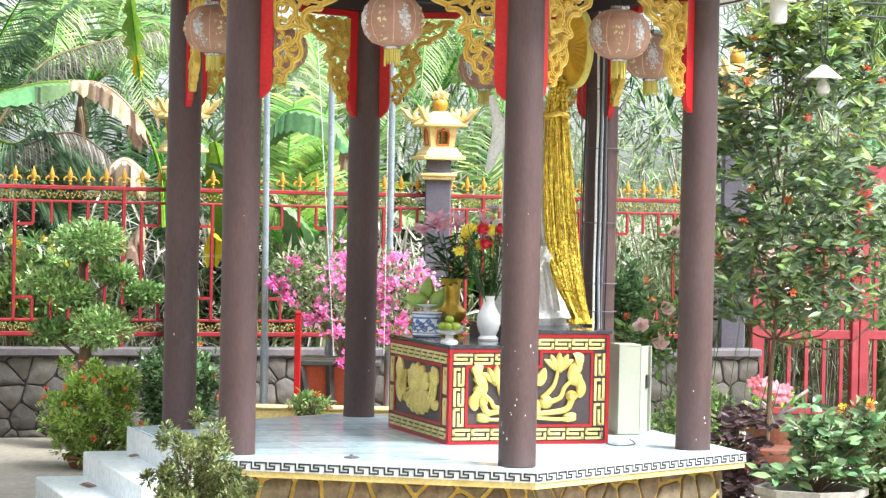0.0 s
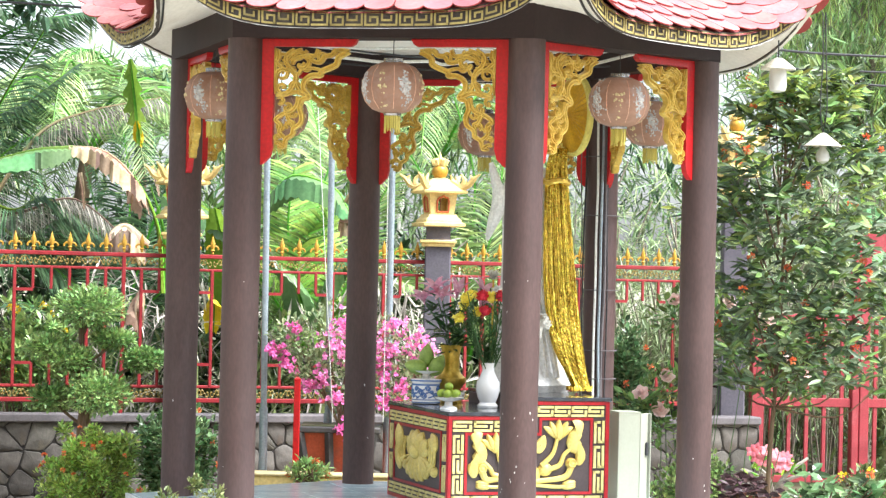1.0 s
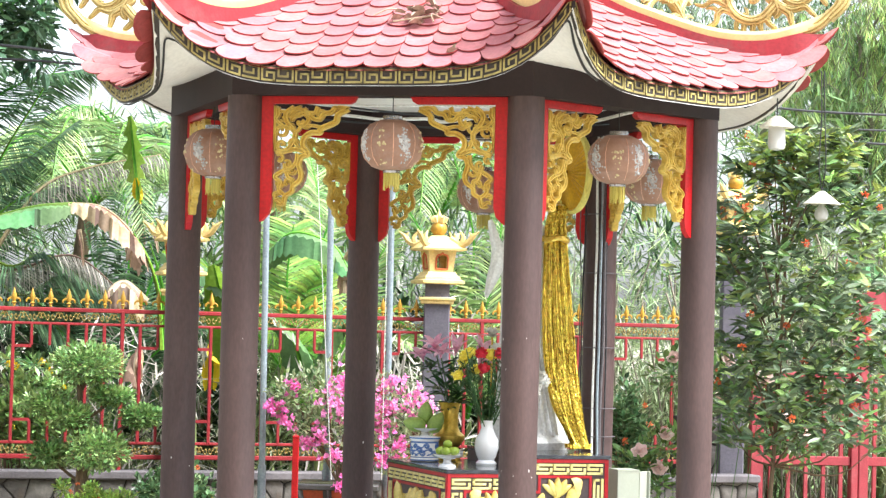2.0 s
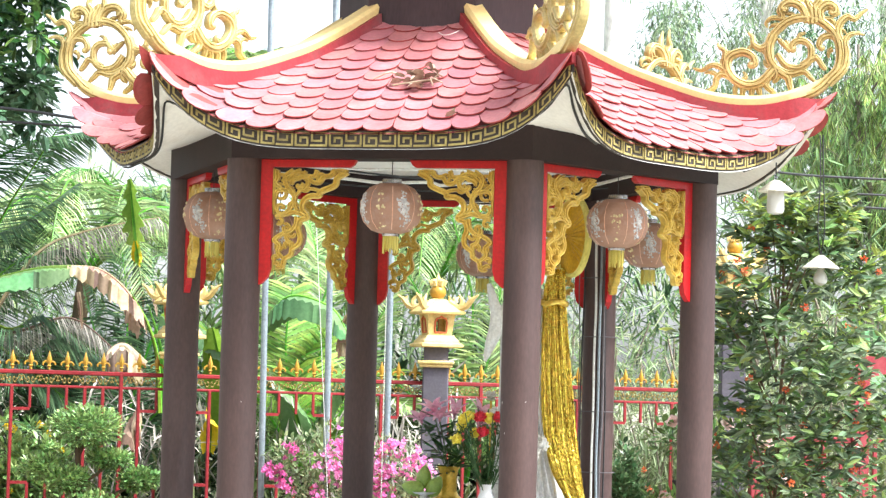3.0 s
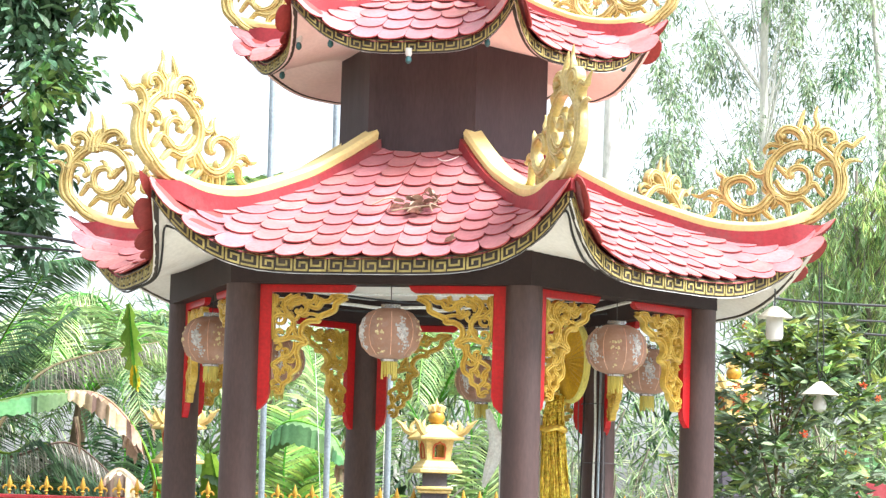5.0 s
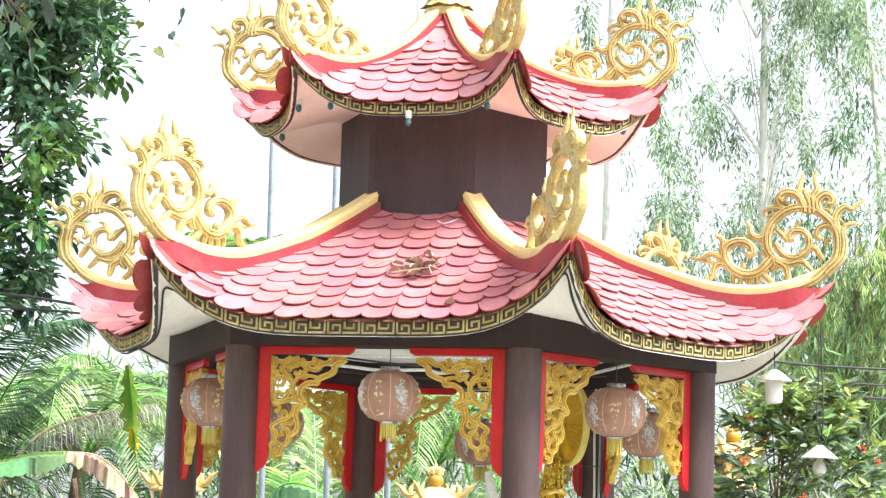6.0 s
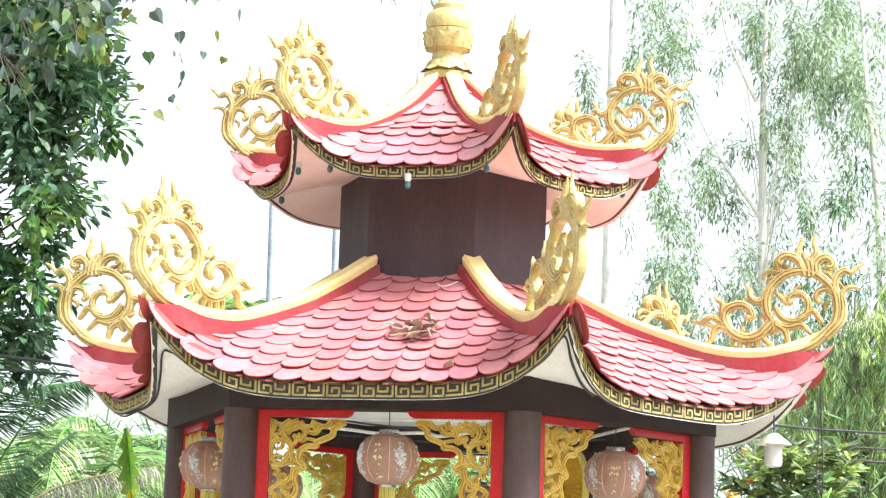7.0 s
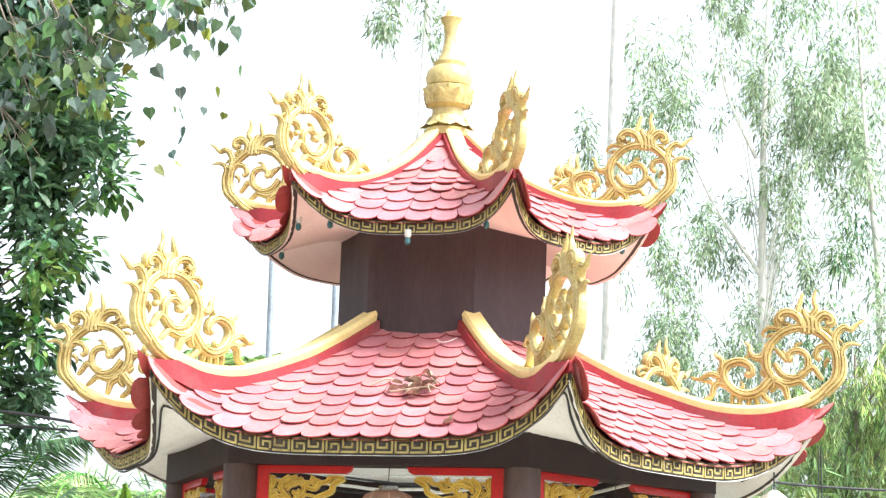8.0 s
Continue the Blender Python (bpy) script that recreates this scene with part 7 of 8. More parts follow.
top = thing("topiary_tree", "cloud-pruned topiary tree with rounded leaf pads", "tree", Matrix.Translation((-2.86, 4.05, GROUND)))
pads = [(0.03, 0.0, 1.70, 0.31, 0.17), (0.22, 0.05, 1.44, 0.18, 0.07), (-0.30, 0.0, 1.36, 0.20, 0.10), (-0.12, -0.05, 1.27, 0.20, 0.11), (0.47, 0.0, 1.28, 0.17, 0.085), (0.13, -0.1, 1.0, 0.27, 0.17), (-0.27, 0.05, 0.95, 0.19, 0.10)]
st = Shape()
for k in range(5):
    a = k * 1.26
    st.tube(spread([(0.05 * math.cos(a), 0.05 * math.sin(a), 0.38), (0.035 * math.cos(a + 1), 0.035 * math.sin(a + 1), 0.7), (0.03 * math.cos(a + 2), 0.03 * math.sin(a + 2), 1.0), (-0.03, 0, 1.35), (-0.05, 0, 1.7)], 4), 0.022, 6)
for x, y, z, r, h in pads:
    s = Shape()
    leaves(s, (x, y, z), (r, r, h), int(15000 * r * r + 600), 0.046, rng, shell=0.2, narrow=0.55)
    part("leaf_pad", s, G_PAD, top, smooth=False)
    st.tube(spread([(-0.02, 0, z - 0.22), (x * 0.6, y * 0.6, z - 0.12), (x, y, z - 0.02)], 3), 0.014, 5)
part("trunk", st, M_BARK, top, "twisted brown stems")
part("tray", Shape().lathe([(0.24, 0.20), (0.30, 0.32), (0.36, 0.34), (0.36, 0.36), (0.30, 0.37)], 6), M_POT_GREY, top, "grey cement tray")
part("stand", Shape().box((0, 0, 0.10), (0.35, 0.35, 0.20)), M_POT_GREY, top)

# bougainvillea over the tub
bo = thing("bougainvillea", "sprawling bougainvillea with magenta bracts in a tub", "shrub", Matrix.Translation((-0.758, 3.900, 0.260)))
lv = Shape()
for x, y, z, r in ((-0.38, 0, 0.72, 0.2), (-0.12, 0.05, 0.78, 0.28), (0.2, 0, 0.72, 0.3), (0.5, 0, 0.66, 0.3), (0.75, 0.05, 0.5, 0.22), (0.05, 0, 0.42, 0.3), (0.45, 0, 0.35, 0.26), (-0.25, 0, 0.45, 0.2)):
    leaves(lv, (x, y, z), (r, r * 0.8, r), 300, 0.05, rng, shell=0.1, narrow=0.55)
    part("stem", Shape().tube(spread([(0.02, 0, 0.0), (x * 0.4, 0, z * 0.5), (x, y, z)], 4), 0.012, 5), M_BARK, bo)
for x, y, z, r in ((-0.50, -0.05, 0.62, 0.095), (-0.36, -0.05, 0.80, 0.06), (-0.02, -0.15, 0.70, 0.14), (0.05, -0.1, 0.86, 0.09), (0.12, -0.15, 0.60, 0.10), (0.32, -0.15, 0.70, 0.13), (0.36, -0.1, 0.52, 0.11), (0.6, -0.1, 0.72, 0.15), (0.72, -0.1, 0.62, 0.12), (0.45, -0.12, 0.85, 0.08), (-0.15, -0.12, 0.42, 0.075), (0.36, -0.15, 0.25, 0.08), (-0.25, -0.1, 0.34, 0.06), (-0.02, -0.2, 0.26, 0.07), (0.85, -0.1, 0.5, 0.09), (0.5, -0.15, 0.35, 0.06), (-0.42, -0.1, 0.52, 0.05), (0.7, -0.1, 0.3, 0.06), (0.05, -0.3, 0.02, 0.05)):
    spray = Shape()
    for j in range(int(400 * r)):
        c = Vector((x + rng.gauss(0, r * 0.55), y + rng.gauss(0, r * 0.45), z + rng.gauss(0, r * 0.5)))
        petal_flower(spray, c, (rng.uniform(-1, 1), -0.6 + rng.uniform(-0.8, 0.6), rng.uniform(-0.4, 1)), 3, 0.033, 0.03, 0.6, rng)
    part("blossom_spray", spray, F_PINK, bo, "magenta papery bracts", smooth=False, kind="stuff")
part("foliage", lv, G_GREY, bo, smooth=False)
shrub("low_flower", "low green plant with orange blossoms on the kerb", (-0.95, 2.95, -0.20), -0.03, (0.17, 0.10, 0.10), 380, 0.06, G_PAD, None, (F_ORANGE, 4, 0.028), narrow=0.4)

# right side
wide = thing("wide_pot_shrub", "broad-leaved shrub with orange buds in a wide grey pot", "shrub", Matrix.Translation((2.30, -1.6, GROUND)))
part("pot", Shape().lathe([(0.22, 0.0), (0.25, 0.05), (0.31, 0.34), (0.345, 0.36), (0.345, 0.40), (0.31, 0.40), (0.29, 0.33)], 8), M_POT_GREY, wide, "wide grey cement pot with a faceted rim")
part("soil", Shape().lathe([(0.29, 0.3), (0.28, 0.35), (0.01, 0.36)], 12), M_SOIL, wide, "dark soil")
lv, fl = Shape(), Shape()
for k in range(46):
    a, e = rng.uniform(0, 6.28), rng.uniform(0.06, 0.9) ** 1.3
    tip = Vector((0.33 * math.cos(a) * (1.2 - e * 0.75) + 0.02 + 0.16 * e, 0.28 * math.sin(a) * (1.2 - e * 0.6), 0.42 + 0.56 * e))
    part("stem", Shape().tube(spread([(rng.uniform(-0.04, 0.04), rng.uniform(-0.04, 0.04), 0.34), tip * 0.55 + Vector((0, 0, 0.2)), tip], 3), 0.005, 5), M_BARK, wide)
    for j in range(15):
        b = rng.uniform(0, 6.28)
        d = Vector((math.cos(b), math.sin(b), rng.uniform(-0.5, 0.6))).normalized()
        q = Vector((0, 0, 0.40)).lerp(tip, rng.uniform(0.5, 1.0)) + Vector((0, 0, 0.03))
        leaf(lv, q + d * 0.01, q + d * rng.uniform(0.08, 0.135), rng.uniform(0.036, 0.055), 0.14, (rng.uniform(-1, 1), rng.uniform(-1.6, 0.4), 0.7))
    if k % 6 == 0 and tip.z > 0.8:
        pompon(fl, tip + Vector((0, -0.02, 0.03)), 0.035, 20, rng)
part("foliage", lv, G_BROAD, wide, smooth=False)
part("buds", fl, F_ORANGE, wide, "orange bud clusters", smooth=False)
shrub("potted_shrub", "small-leaved potted shrub at the yard edge", (2.98, -0.3, GROUND), 0.02, (0.40, 0.36, 0.40), 6500, 0.055, G_OLIVE, (0.24, 0.2, M_POT_BROWN, "brown clay pot"), (F_YELLOW, 12, 0.03), loose=0.6)
pu = thing("purple_plant", "dark purple-leaved foliage plant beside the platform", "plant", Matrix.Translation((2.12, 0.75, GROUND)))
lv = Shape()
for k in range(420):
    p = Vector((rng.gauss(0.02, 0.13), rng.gauss(0, 0.12), 0.06 + 0.62 * rng.random() ** 1.2))
    b = rng.uniform(0, 6.28)
    d = Vector((math.cos(b), math.sin(b), rng.uniform(-0.5, 0.4))).normalized()
    leaf(lv, p, p + d * rng.uniform(0.07, 0.12), 0.05, 0.3, (rng.uniform(-1, 1), rng.uniform(-1.6, 0.4), 0.7))
part("foliage", lv, G_PURPLE, pu, smooth=False)
part("stems", Shape().tube([(0, 0, 0), (0.02, 0, 0.6)], 0.012, 5).tube([(0.05, 0, 0), (-0.06, 0.02, 0.5)], 0.01, 5), M_BARK, pu)
shrub("hedge_shrub", "bright green conifer-like shrub behind the platform", (1.98, 2.1, GROUND), -0.14, (0.36, 0.28, 0.38), 4200, 0.045, G_PAD, None, None, narrow=0.55, upness=0.4)
shrub("dark_topiary", "tall dark green clipped shrub behind the column", (1.52, 3.3, GROUND), 0.55, (0.26, 0.24, 0.62), 4600, 0.05, G_BROAD, None, (F_ORANGE, 9, 0.03), narrow=0.6)
ad = thing("adenium", "pink flowering adenium with pale bare branches in a brown pot", "shrub", Matrix.Translation((2.770, 3.600, -0.161)))
part("pot", Shape().lathe([(0.16, -0.32), (0.2, -0.1), (0.24, -0.03), (0.24, 0.0), (0.2, 0.0)], 20), M_POT_BROWN, ad, "brown clay bowl")
part("plinth", Shape().box((0, 0, -0.42), (0.34, 0.34, 0.20)), M_POT_GREY, ad)
st, fl, lv = Shape(), Shape(), Shape()
for k in range(9):
    a = rng.uniform(2.2, 4.6) if k < 6 else rng.uniform(0, 6.28)
    e = Vector((0.30 * math.cos(a), 0.2 * math.sin(a), rng.uniform(0.12, 0.36)))
    st.tube(spread([(0, 0, -0.02), e * 0.4 + Vector((0, 0, 0.04)), e], 4), [0.026 - 0.0018 * i for i in range(9)], 6)
for x, z in ((-0.16, 0.33), (-0.08, 0.35), (-0.02, 0.30), (0.08, 0.30), (0.10, 0.25), (-0.12, 0.27), (0.02, 0.22)):
    for j in range(2):
        petal_flower(fl, (x + rng.uniform(-0.03, 0.03), -0.08, z + rng.uniform(-0.03, 0.03)), (rng.uniform(-0.5, 0.5), -1, 0.3), 5, 0.055, 0.045, 0.85, rng)
for k in range(60):
    p = Vector((rng.uniform(-0.2, 0.18), rng.uniform(-0.1, 0.1), rng.uniform(0.12, 0.26)))
    leaf(lv, p, p + Vector((rng.uniform(-0.08, 0.08), rng.uniform(-0.08, 0.08), rng.uniform(0.0, 0.08))), 0.03)
part("branches", st, M_POT_GREY, ad, "pale swollen branches")
part("blossoms", fl, F_ADENIUM, ad, "pink star blossoms")
part("foliage", lv, G_BRIGHT, ad, smooth=False)

# small flowering tree by the gate
tr = thing("flowering_tree", "young long-leaved tree with orange flower clusters in a brown pot", "tree", Matrix.Translation((2.505, 2.000, -0.198)))
part("pot", Shape().lathe([(0.18, -0.34), (0.22, -0.1), (0.27, -0.03), (0.27, 0.0), (0.22, 0.0)], 20), M_POT_BROWN, tr, "brown clay pot")
st, fl = Shape(), Shape()
lvs = [Shape() for _ in range(3)]
a_prev = 0.0
st.tube(spread([(0, 0, -0.05), (0.02, 0, 0.5), (0.05, 0, 1.0), (0.07, 0, 1.6), (0.10, 0, 2.2), (0.08, 0, 2.8)], 4), [0.021 - 0.0006 * i for i in range(21)], 8)
for k in range(500):
    z = rng.uniform(0.95, 3.35)
    wmax = 1.05 * max(0.05, 1 - ((z - 1.95) / 1.5) ** 2) ** 0.5
    a, rr = rng.uniform(0, 6.28), math.sqrt(rng.uniform(0.02, 1)) * (0.85 + 0.3 * noise.noise(Vector((z * 2.0, a_prev, 3.1))))
    a_prev = a
    tip = Vector((0.22 + wmax * rr * math.cos(a), 0.6 * wmax * rr * math.sin(a), z))
    if k % 20 == 0:
        st.tube(spread([(0.05, 0, max(0.8, z - 0.75)), tip * 0.6 + Vector((0.02, 0, 0.4 * z - 0.22)), tip], 3), [0.009, 0.008, 0.007, 0.006, 0.005, 0.004, 0.004], 4)
    lean = Vector((math.cos(a), math.sin(a), 0.9)) * 0.35
    young = rng.random() < 0.10 + 0.55 * (z - 2.3)
    for j in range(13):
        b = 2.4 * j + rng.uniform(-0.5, 0.5)
        d = (Vector((math.cos(b), math.sin(b), rng.uniform(-0.8, 0.5))) + lean).normalized()
        q = tip - lean * 0.06 * (j % 4)
        leaf(lvs[1 if young and j < 8 else (0, 2, 0, 2, 2)[(k + j) % 5]], q + d * 0.008, q + d * rng.uniform(0.09, 0.155), rng.uniform(0.026, 0.041), 0.14, (rng.uniform(-1, 1), rng.uniform(-1.6, 0.4), 0.7))
    if k % 12 == 0 and tip.y < 0.2:
        pompon(fl, tip + Vector((0, -0.03, 0.05)), 0.033, 26, rng)
part("trunk", st, M_BARK, tr, "slim brown trunk and twigs")
for q, mat in zip(lvs, (G_LONG, G_LONG_LIGHT, G_LONG_DARK)):
    part("foliage", q, mat, tr, smooth=False)
part("blossoms", fl, F_ORANGE, tr, "orange flower clusters", smooth=False)

# roses by the cabinet and behind the column
ro = thing("rose_bush", "rose bush with large salmon pink roses", "shrub", Matrix.Translation((1.86, 2.75, GROUND)))
lv = Shape()
for x, y, z, r in [(*p, r) for p, r in (((1.601, 2.500, 0.653), 0.058), ((1.742, 2.500, 0.526), 0.062), ((1.798, 2.600, 0.783), 0.055), ((1.860, 2.700, 1.369), 0.05), ((2.286, 2.800, 1.355), 0.055), ((2.487, 3.000, 1.356), 0.05), ((2.601, 3.000, 1.204), 0.075), ((2.798, 3.000, 0.920), 0.06), ((2.898, 3.000, 0.811), 0.06), ((2.271, 3.000, 1.077), 0.05))]:
    c = Vector((x - 1.86, y - 2.75, z - GROUND))
    fl = Shape()
    for n_, cup, l in ((6, 0.62, 0.9), (6, 0.42, 0.85), (5, 0.25, 0.8), (4, 0.12, 0.7)):
        petal_flower(fl, c, (rng.uniform(-0.3, 0.3), -0.8, 0.5), n_, r * l * 1.6, r * 1.45, cup, rng)
    part("bloom", fl, F_ROSE, ro, "salmon pink rose bloom")
    part("stem", Shape().tube(spread([(c.x * 0.7 + rng.uniform(-0.1, 0.1), c.y, 0), c * 0.5 + Vector((c.x * 0.35, c.y * 0.5, 0.1)), c], 4), 0.0035, 5), M_STEM, ro)
    leaves(lv, c - Vector((0, -0.06, 0.10)), (0.20, 0.14, 0.18), 110, 0.085, rng, shell=0.1, narrow=0.5)
part("foliage", lv, G_GLOSS, ro, smooth=False)


# ---- palms, bananas, thicket and trees behind the fence ----
def frond(shape, stem, pts, n, length, rng, hang=0.5, wide=0.035, flat=0.25):
    """A feather leaf: its rib through pts, narrow leaflets on both sides."""
    line = spread(pts, 8)
    k = len(line) - 1
    stem.tube(line, [0.022 * (1 - 0.85 * i / k) + 0.003 for i in range(k + 1)], 5)
    for i in range(n):
        t = 0.08 + 0.92 * (i + rng.random() * 0.6) / n
        f = t * k
        j = min(int(f), k - 1)
        p = line[j].lerp(line[j + 1], f - j)
        d = (line[j + 1] - line[j]).normalized()
        s = d.cross(Vector((0, 0, 1)))
        s = s.normalized() if s.length > 1e-3 else Vector((1, 0, 0))
        nrm = s.cross(d)
        l = length * (0.45 + 0.55 * math.sin(math.pi * min(1, 0.12 + t * 0.9))) * rng.uniform(0.92, 1.06)
        for sg in (-1, 1):
            way = (s * sg * 0.85 + d * 0.55 + nrm * flat + Vector((0, 0, -hang * rng.uniform(0.85, 1.15)))).normalized()
            q = p + way * l * 0.55
            e = q + (way + Vector((0, 0, -hang * 0.9))).normalized() * l * 0.5
            w = d.cross(way).cross(way)
            w = (d * 0.9 + nrm * 0.3).normalized() * wide * 0.5
            shape.add([p - w * 0.5, p + w * 0.5, q + w, q - w, e], [(0, 1, 2, 3), (3, 2, 4)])


def palm(name, label, foot, crown, fronds, mat, n, length, hang, wide=0.035, trunk=True):
    t = thing(name, label, "palm", Matrix.Translation(foot))
    f = Vector(foot)
    c = Vector(crown) - f
    if trunk:
        part("trunk", Shape().tube(spread([(0, 0, 0), c * 0.5 + Vector((0.05, 0, 0)), c], 5), [0.11 - 0.003 * i for i in range(11)], 10), M_BARK, t, "ringed brown palm trunk")
    for pts in fronds:
        s, st_ = Shape(), Shape()
        frond(s, st_, [c] + [Vector(p) - f for p in pts], n, length, rng, hang, wide)
        fr = part("frond", s, mat, t, smooth=False)
        part("rib", st_, G_BRIGHT if mat is not G_PALM_DRY else G_DRY, fr, "pale frond rib")
    return t


def fan(crown, n, reach, rise, rng, drop=0.5):
    """Rib lines of a whole crown."""
    c = Vector(crown)
    out = []
    for i in range(n):
        a = 2 * math.pi * (i + rng.uniform(-0.3, 0.3)) / n
        u = rng.uniform(0.5, 1.0) * rise
        h = Vector((math.cos(a), math.sin(a), 0)) * reach * rng.uniform(0.8, 1.1)
        out.append((c + h * 0.45 + Vector((0, 0, u)), c + h * 0.85 + Vector((0, 0, u * 0.8)), c + h * 1.15 + Vector((0, 0, u * 0.8 - drop))))
    return out


rng = random.Random(500)
# dark coconut palm at the yard's corner, its dry fronds hanging
palm("coconut_palm", "dark green coconut palm with long feathered fronds", (-5.6, 8.5, GROUND), (-5.3, 8.5, 2.9),
     [((-4.704, 8.500, 2.711), (-4.189, 8.300, 3.448), (-3.749, 8.200, 4.157)), ((-4.854, 8.500, 2.197), (-4.201, 8.200, 2.710), (-3.674, 8.000, 2.880)), ((-4.726, 8.600, 3.594), (-4.127, 8.300, 3.927), (-3.556, 8.200, 4.048)),
      ((-5.135, 8.800, 3.521), (-4.552, 8.600, 4.207), (-4.090, 8.500, 4.495)), ((-4.903, 8.900, 2.958), (-4.277, 8.900, 3.148), (-3.730, 9.000, 3.576)), ((-4.094, 7.600, 1.824), (-3.591, 7.500, 1.968), (-2.922, 7.400, 1.683)), ((-4.225, 7.700, 2.096), (-3.774, 7.600, 2.185), (-3.209, 7.500, 1.841)), ((-4.437, 7.700, 1.654), (-3.928, 7.600, 1.664), (-3.362, 7.500, 1.294))], G_PALM_DEEP, 92, 0.82, 0.45, 0.021)
palm("withered_palm", "withered grey palm fronds drooping over the fence", (-4.9, 8.0, GROUND), (-4.436, 7.800, 1.966),
     [((-3.916, 7.800, 2.779), (-3.416, 7.700, 3.035), (-2.669, 7.600, 3.186)), ((-3.967, 7.600, 2.056), (-3.466, 7.500, 2.176), (-2.924, 7.400, 1.782))],
     G_PALM_DRY, 70, 0.50, 0.85, 0.014, False)
palm("nipa_palm", "bright green feather palm behind the fence", (-1.55, 9.2, GROUND), (-1.195, 9.200, 0.396),
     [((-1.318, 9.000, 1.211), (-1.216, 8.900, 2.134), (-0.998, 8.800, 2.937)), ((-1.438, 9.100, 1.149), (-1.562, 9.000, 1.898), (-1.639, 9.000, 2.877)), ((-1.035, 9.200, 1.098), (-0.754, 9.000, 1.915), (-0.418, 8.800, 2.549)), ((-1.673, 9.200, 1.026), (-1.970, 9.100, 1.718), (-2.376, 9.000, 2.228)),
      ((-0.968, 9.000, 1.044), (-0.510, 8.800, 1.459), (-0.164, 8.600, 1.409)), ((-1.284, 9.400, 1.441), (-1.195, 9.500, 2.619), (-1.395, 9.600, 3.563))], G_PALM, 84, 0.72, 0.28, 0.025, False)
palm("nipa_palm", "bright green feather palm behind the fence", (0.35, 9.6, GROUND), (0.377, 9.600, 0.647),
     [((0.181, 9.400, 1.472), (-0.011, 9.300, 2.285), (-0.434, 9.200, 3.029)), ((0.475, 9.400, 1.478), (0.632, 9.300, 2.240), (0.729, 9.300, 3.176)), ((0.358, 9.600, 1.593), (0.397, 9.600, 2.539), (0.141, 9.600, 3.477)), ((0.535, 9.200, 1.188), (0.983, 9.000, 1.662), (1.381, 8.900, 1.728)), ((0.070, 9.300, 1.177), (-0.347, 9.200, 1.636), (-0.632, 9.000, 1.571)), ((0.540, 9.600, 1.360), (0.936, 9.600, 2.196), (1.337, 9.600, 2.794))],
     G_PALM, 84, 0.70, 0.3, 0.025, False)
palm("nipa_palm", "young yellow green feather palm by the poles", (-1.2, 8.3, GROUND), (-1.15, 8.3, 0.6),
     [((-1.22, 8.2, 1.3), (-1.10, 8.1, 1.95), (-0.72, 8.0, 2.45)), ((-1.30, 8.2, 1.2), (-1.45, 8.1, 1.9), (-1.40, 8.0, 2.55)), ((-1.0, 8.2, 1.1), (-0.75, 8.1, 1.6), (-0.40, 8.0, 1.75)), ((-1.4, 8.2, 1.0), (-1.75, 8.1, 1.5), (-2.0, 8.0, 1.65))],
     G_YOUNG, 70, 0.62, 0.22, 0.034, False)
palm("nipa_palm", "deep green feather palm behind the fence", (-3.1, 9.8, GROUND), (-3.366, 9.800, 0.325),
     [((-3.415, 9.600, 1.161), (-3.474, 9.500, 1.867), (-3.663, 9.500, 2.568)), ((-3.179, 9.600, 1.165), (-2.936, 9.400, 1.993), (-2.589, 9.300, 2.757)), ((-3.649, 9.600, 1.038), (-4.059, 9.500, 1.678), (-4.400, 9.400, 1.963)), ((-3.324, 9.800, 1.279), (-3.223, 9.800, 2.233), (-3.375, 9.900, 3.307)), ((-3.105, 9.500, 0.991), (-2.565, 9.300, 1.474), (-2.148, 9.200, 1.482)), ((-3.809, 9.500, 0.859), (-4.268, 9.400, 1.145), (-4.658, 9.300, 1.022))],
     G_PALM_DEEP, 90, 0.72, 0.35, 0.022, False)
for foot, crown, n_, mat, lab in (((-3.9, 15.5, GROUND), (-3.8, 15.5, 3.4), 11, G_PALM, "light green coconut palm further behind"), ((-2.6, 17.5, GROUND), (-2.513, 17.500, 5.458), 11, G_PALM, "coconut palm rising behind the roof"), ((7.0, 13.0, GROUND), (7.2, 13.0, 3.6), 12, G_PALM_DEEP, "coconut palm by the boundary fence"), ((4.9, 16.0, GROUND), (5.0, 16.0, 4.6), 10, G_PALM, "coconut palm behind the gate"), ((-0.15, 12.2, GROUND), (0.009, 12.200, 2.824), 12, G_PALM, "light green coconut palm behind the lantern pillar"), ((-1.7, 12.8, GROUND), (-1.917, 12.800, 2.928), 11, G_PALM, "light green coconut palm behind the poles"), ((-4.2, 10.2, GROUND), (-3.741, 10.200, 2.747), 12, G_PALM, "green coconut palm near the fence")):
    palm("coconut_palm", lab, foot, crown, fan(crown, n_, 1.5, 0.9, rng, 0.7), mat, 62, 0.60, 0.5, 0.024)


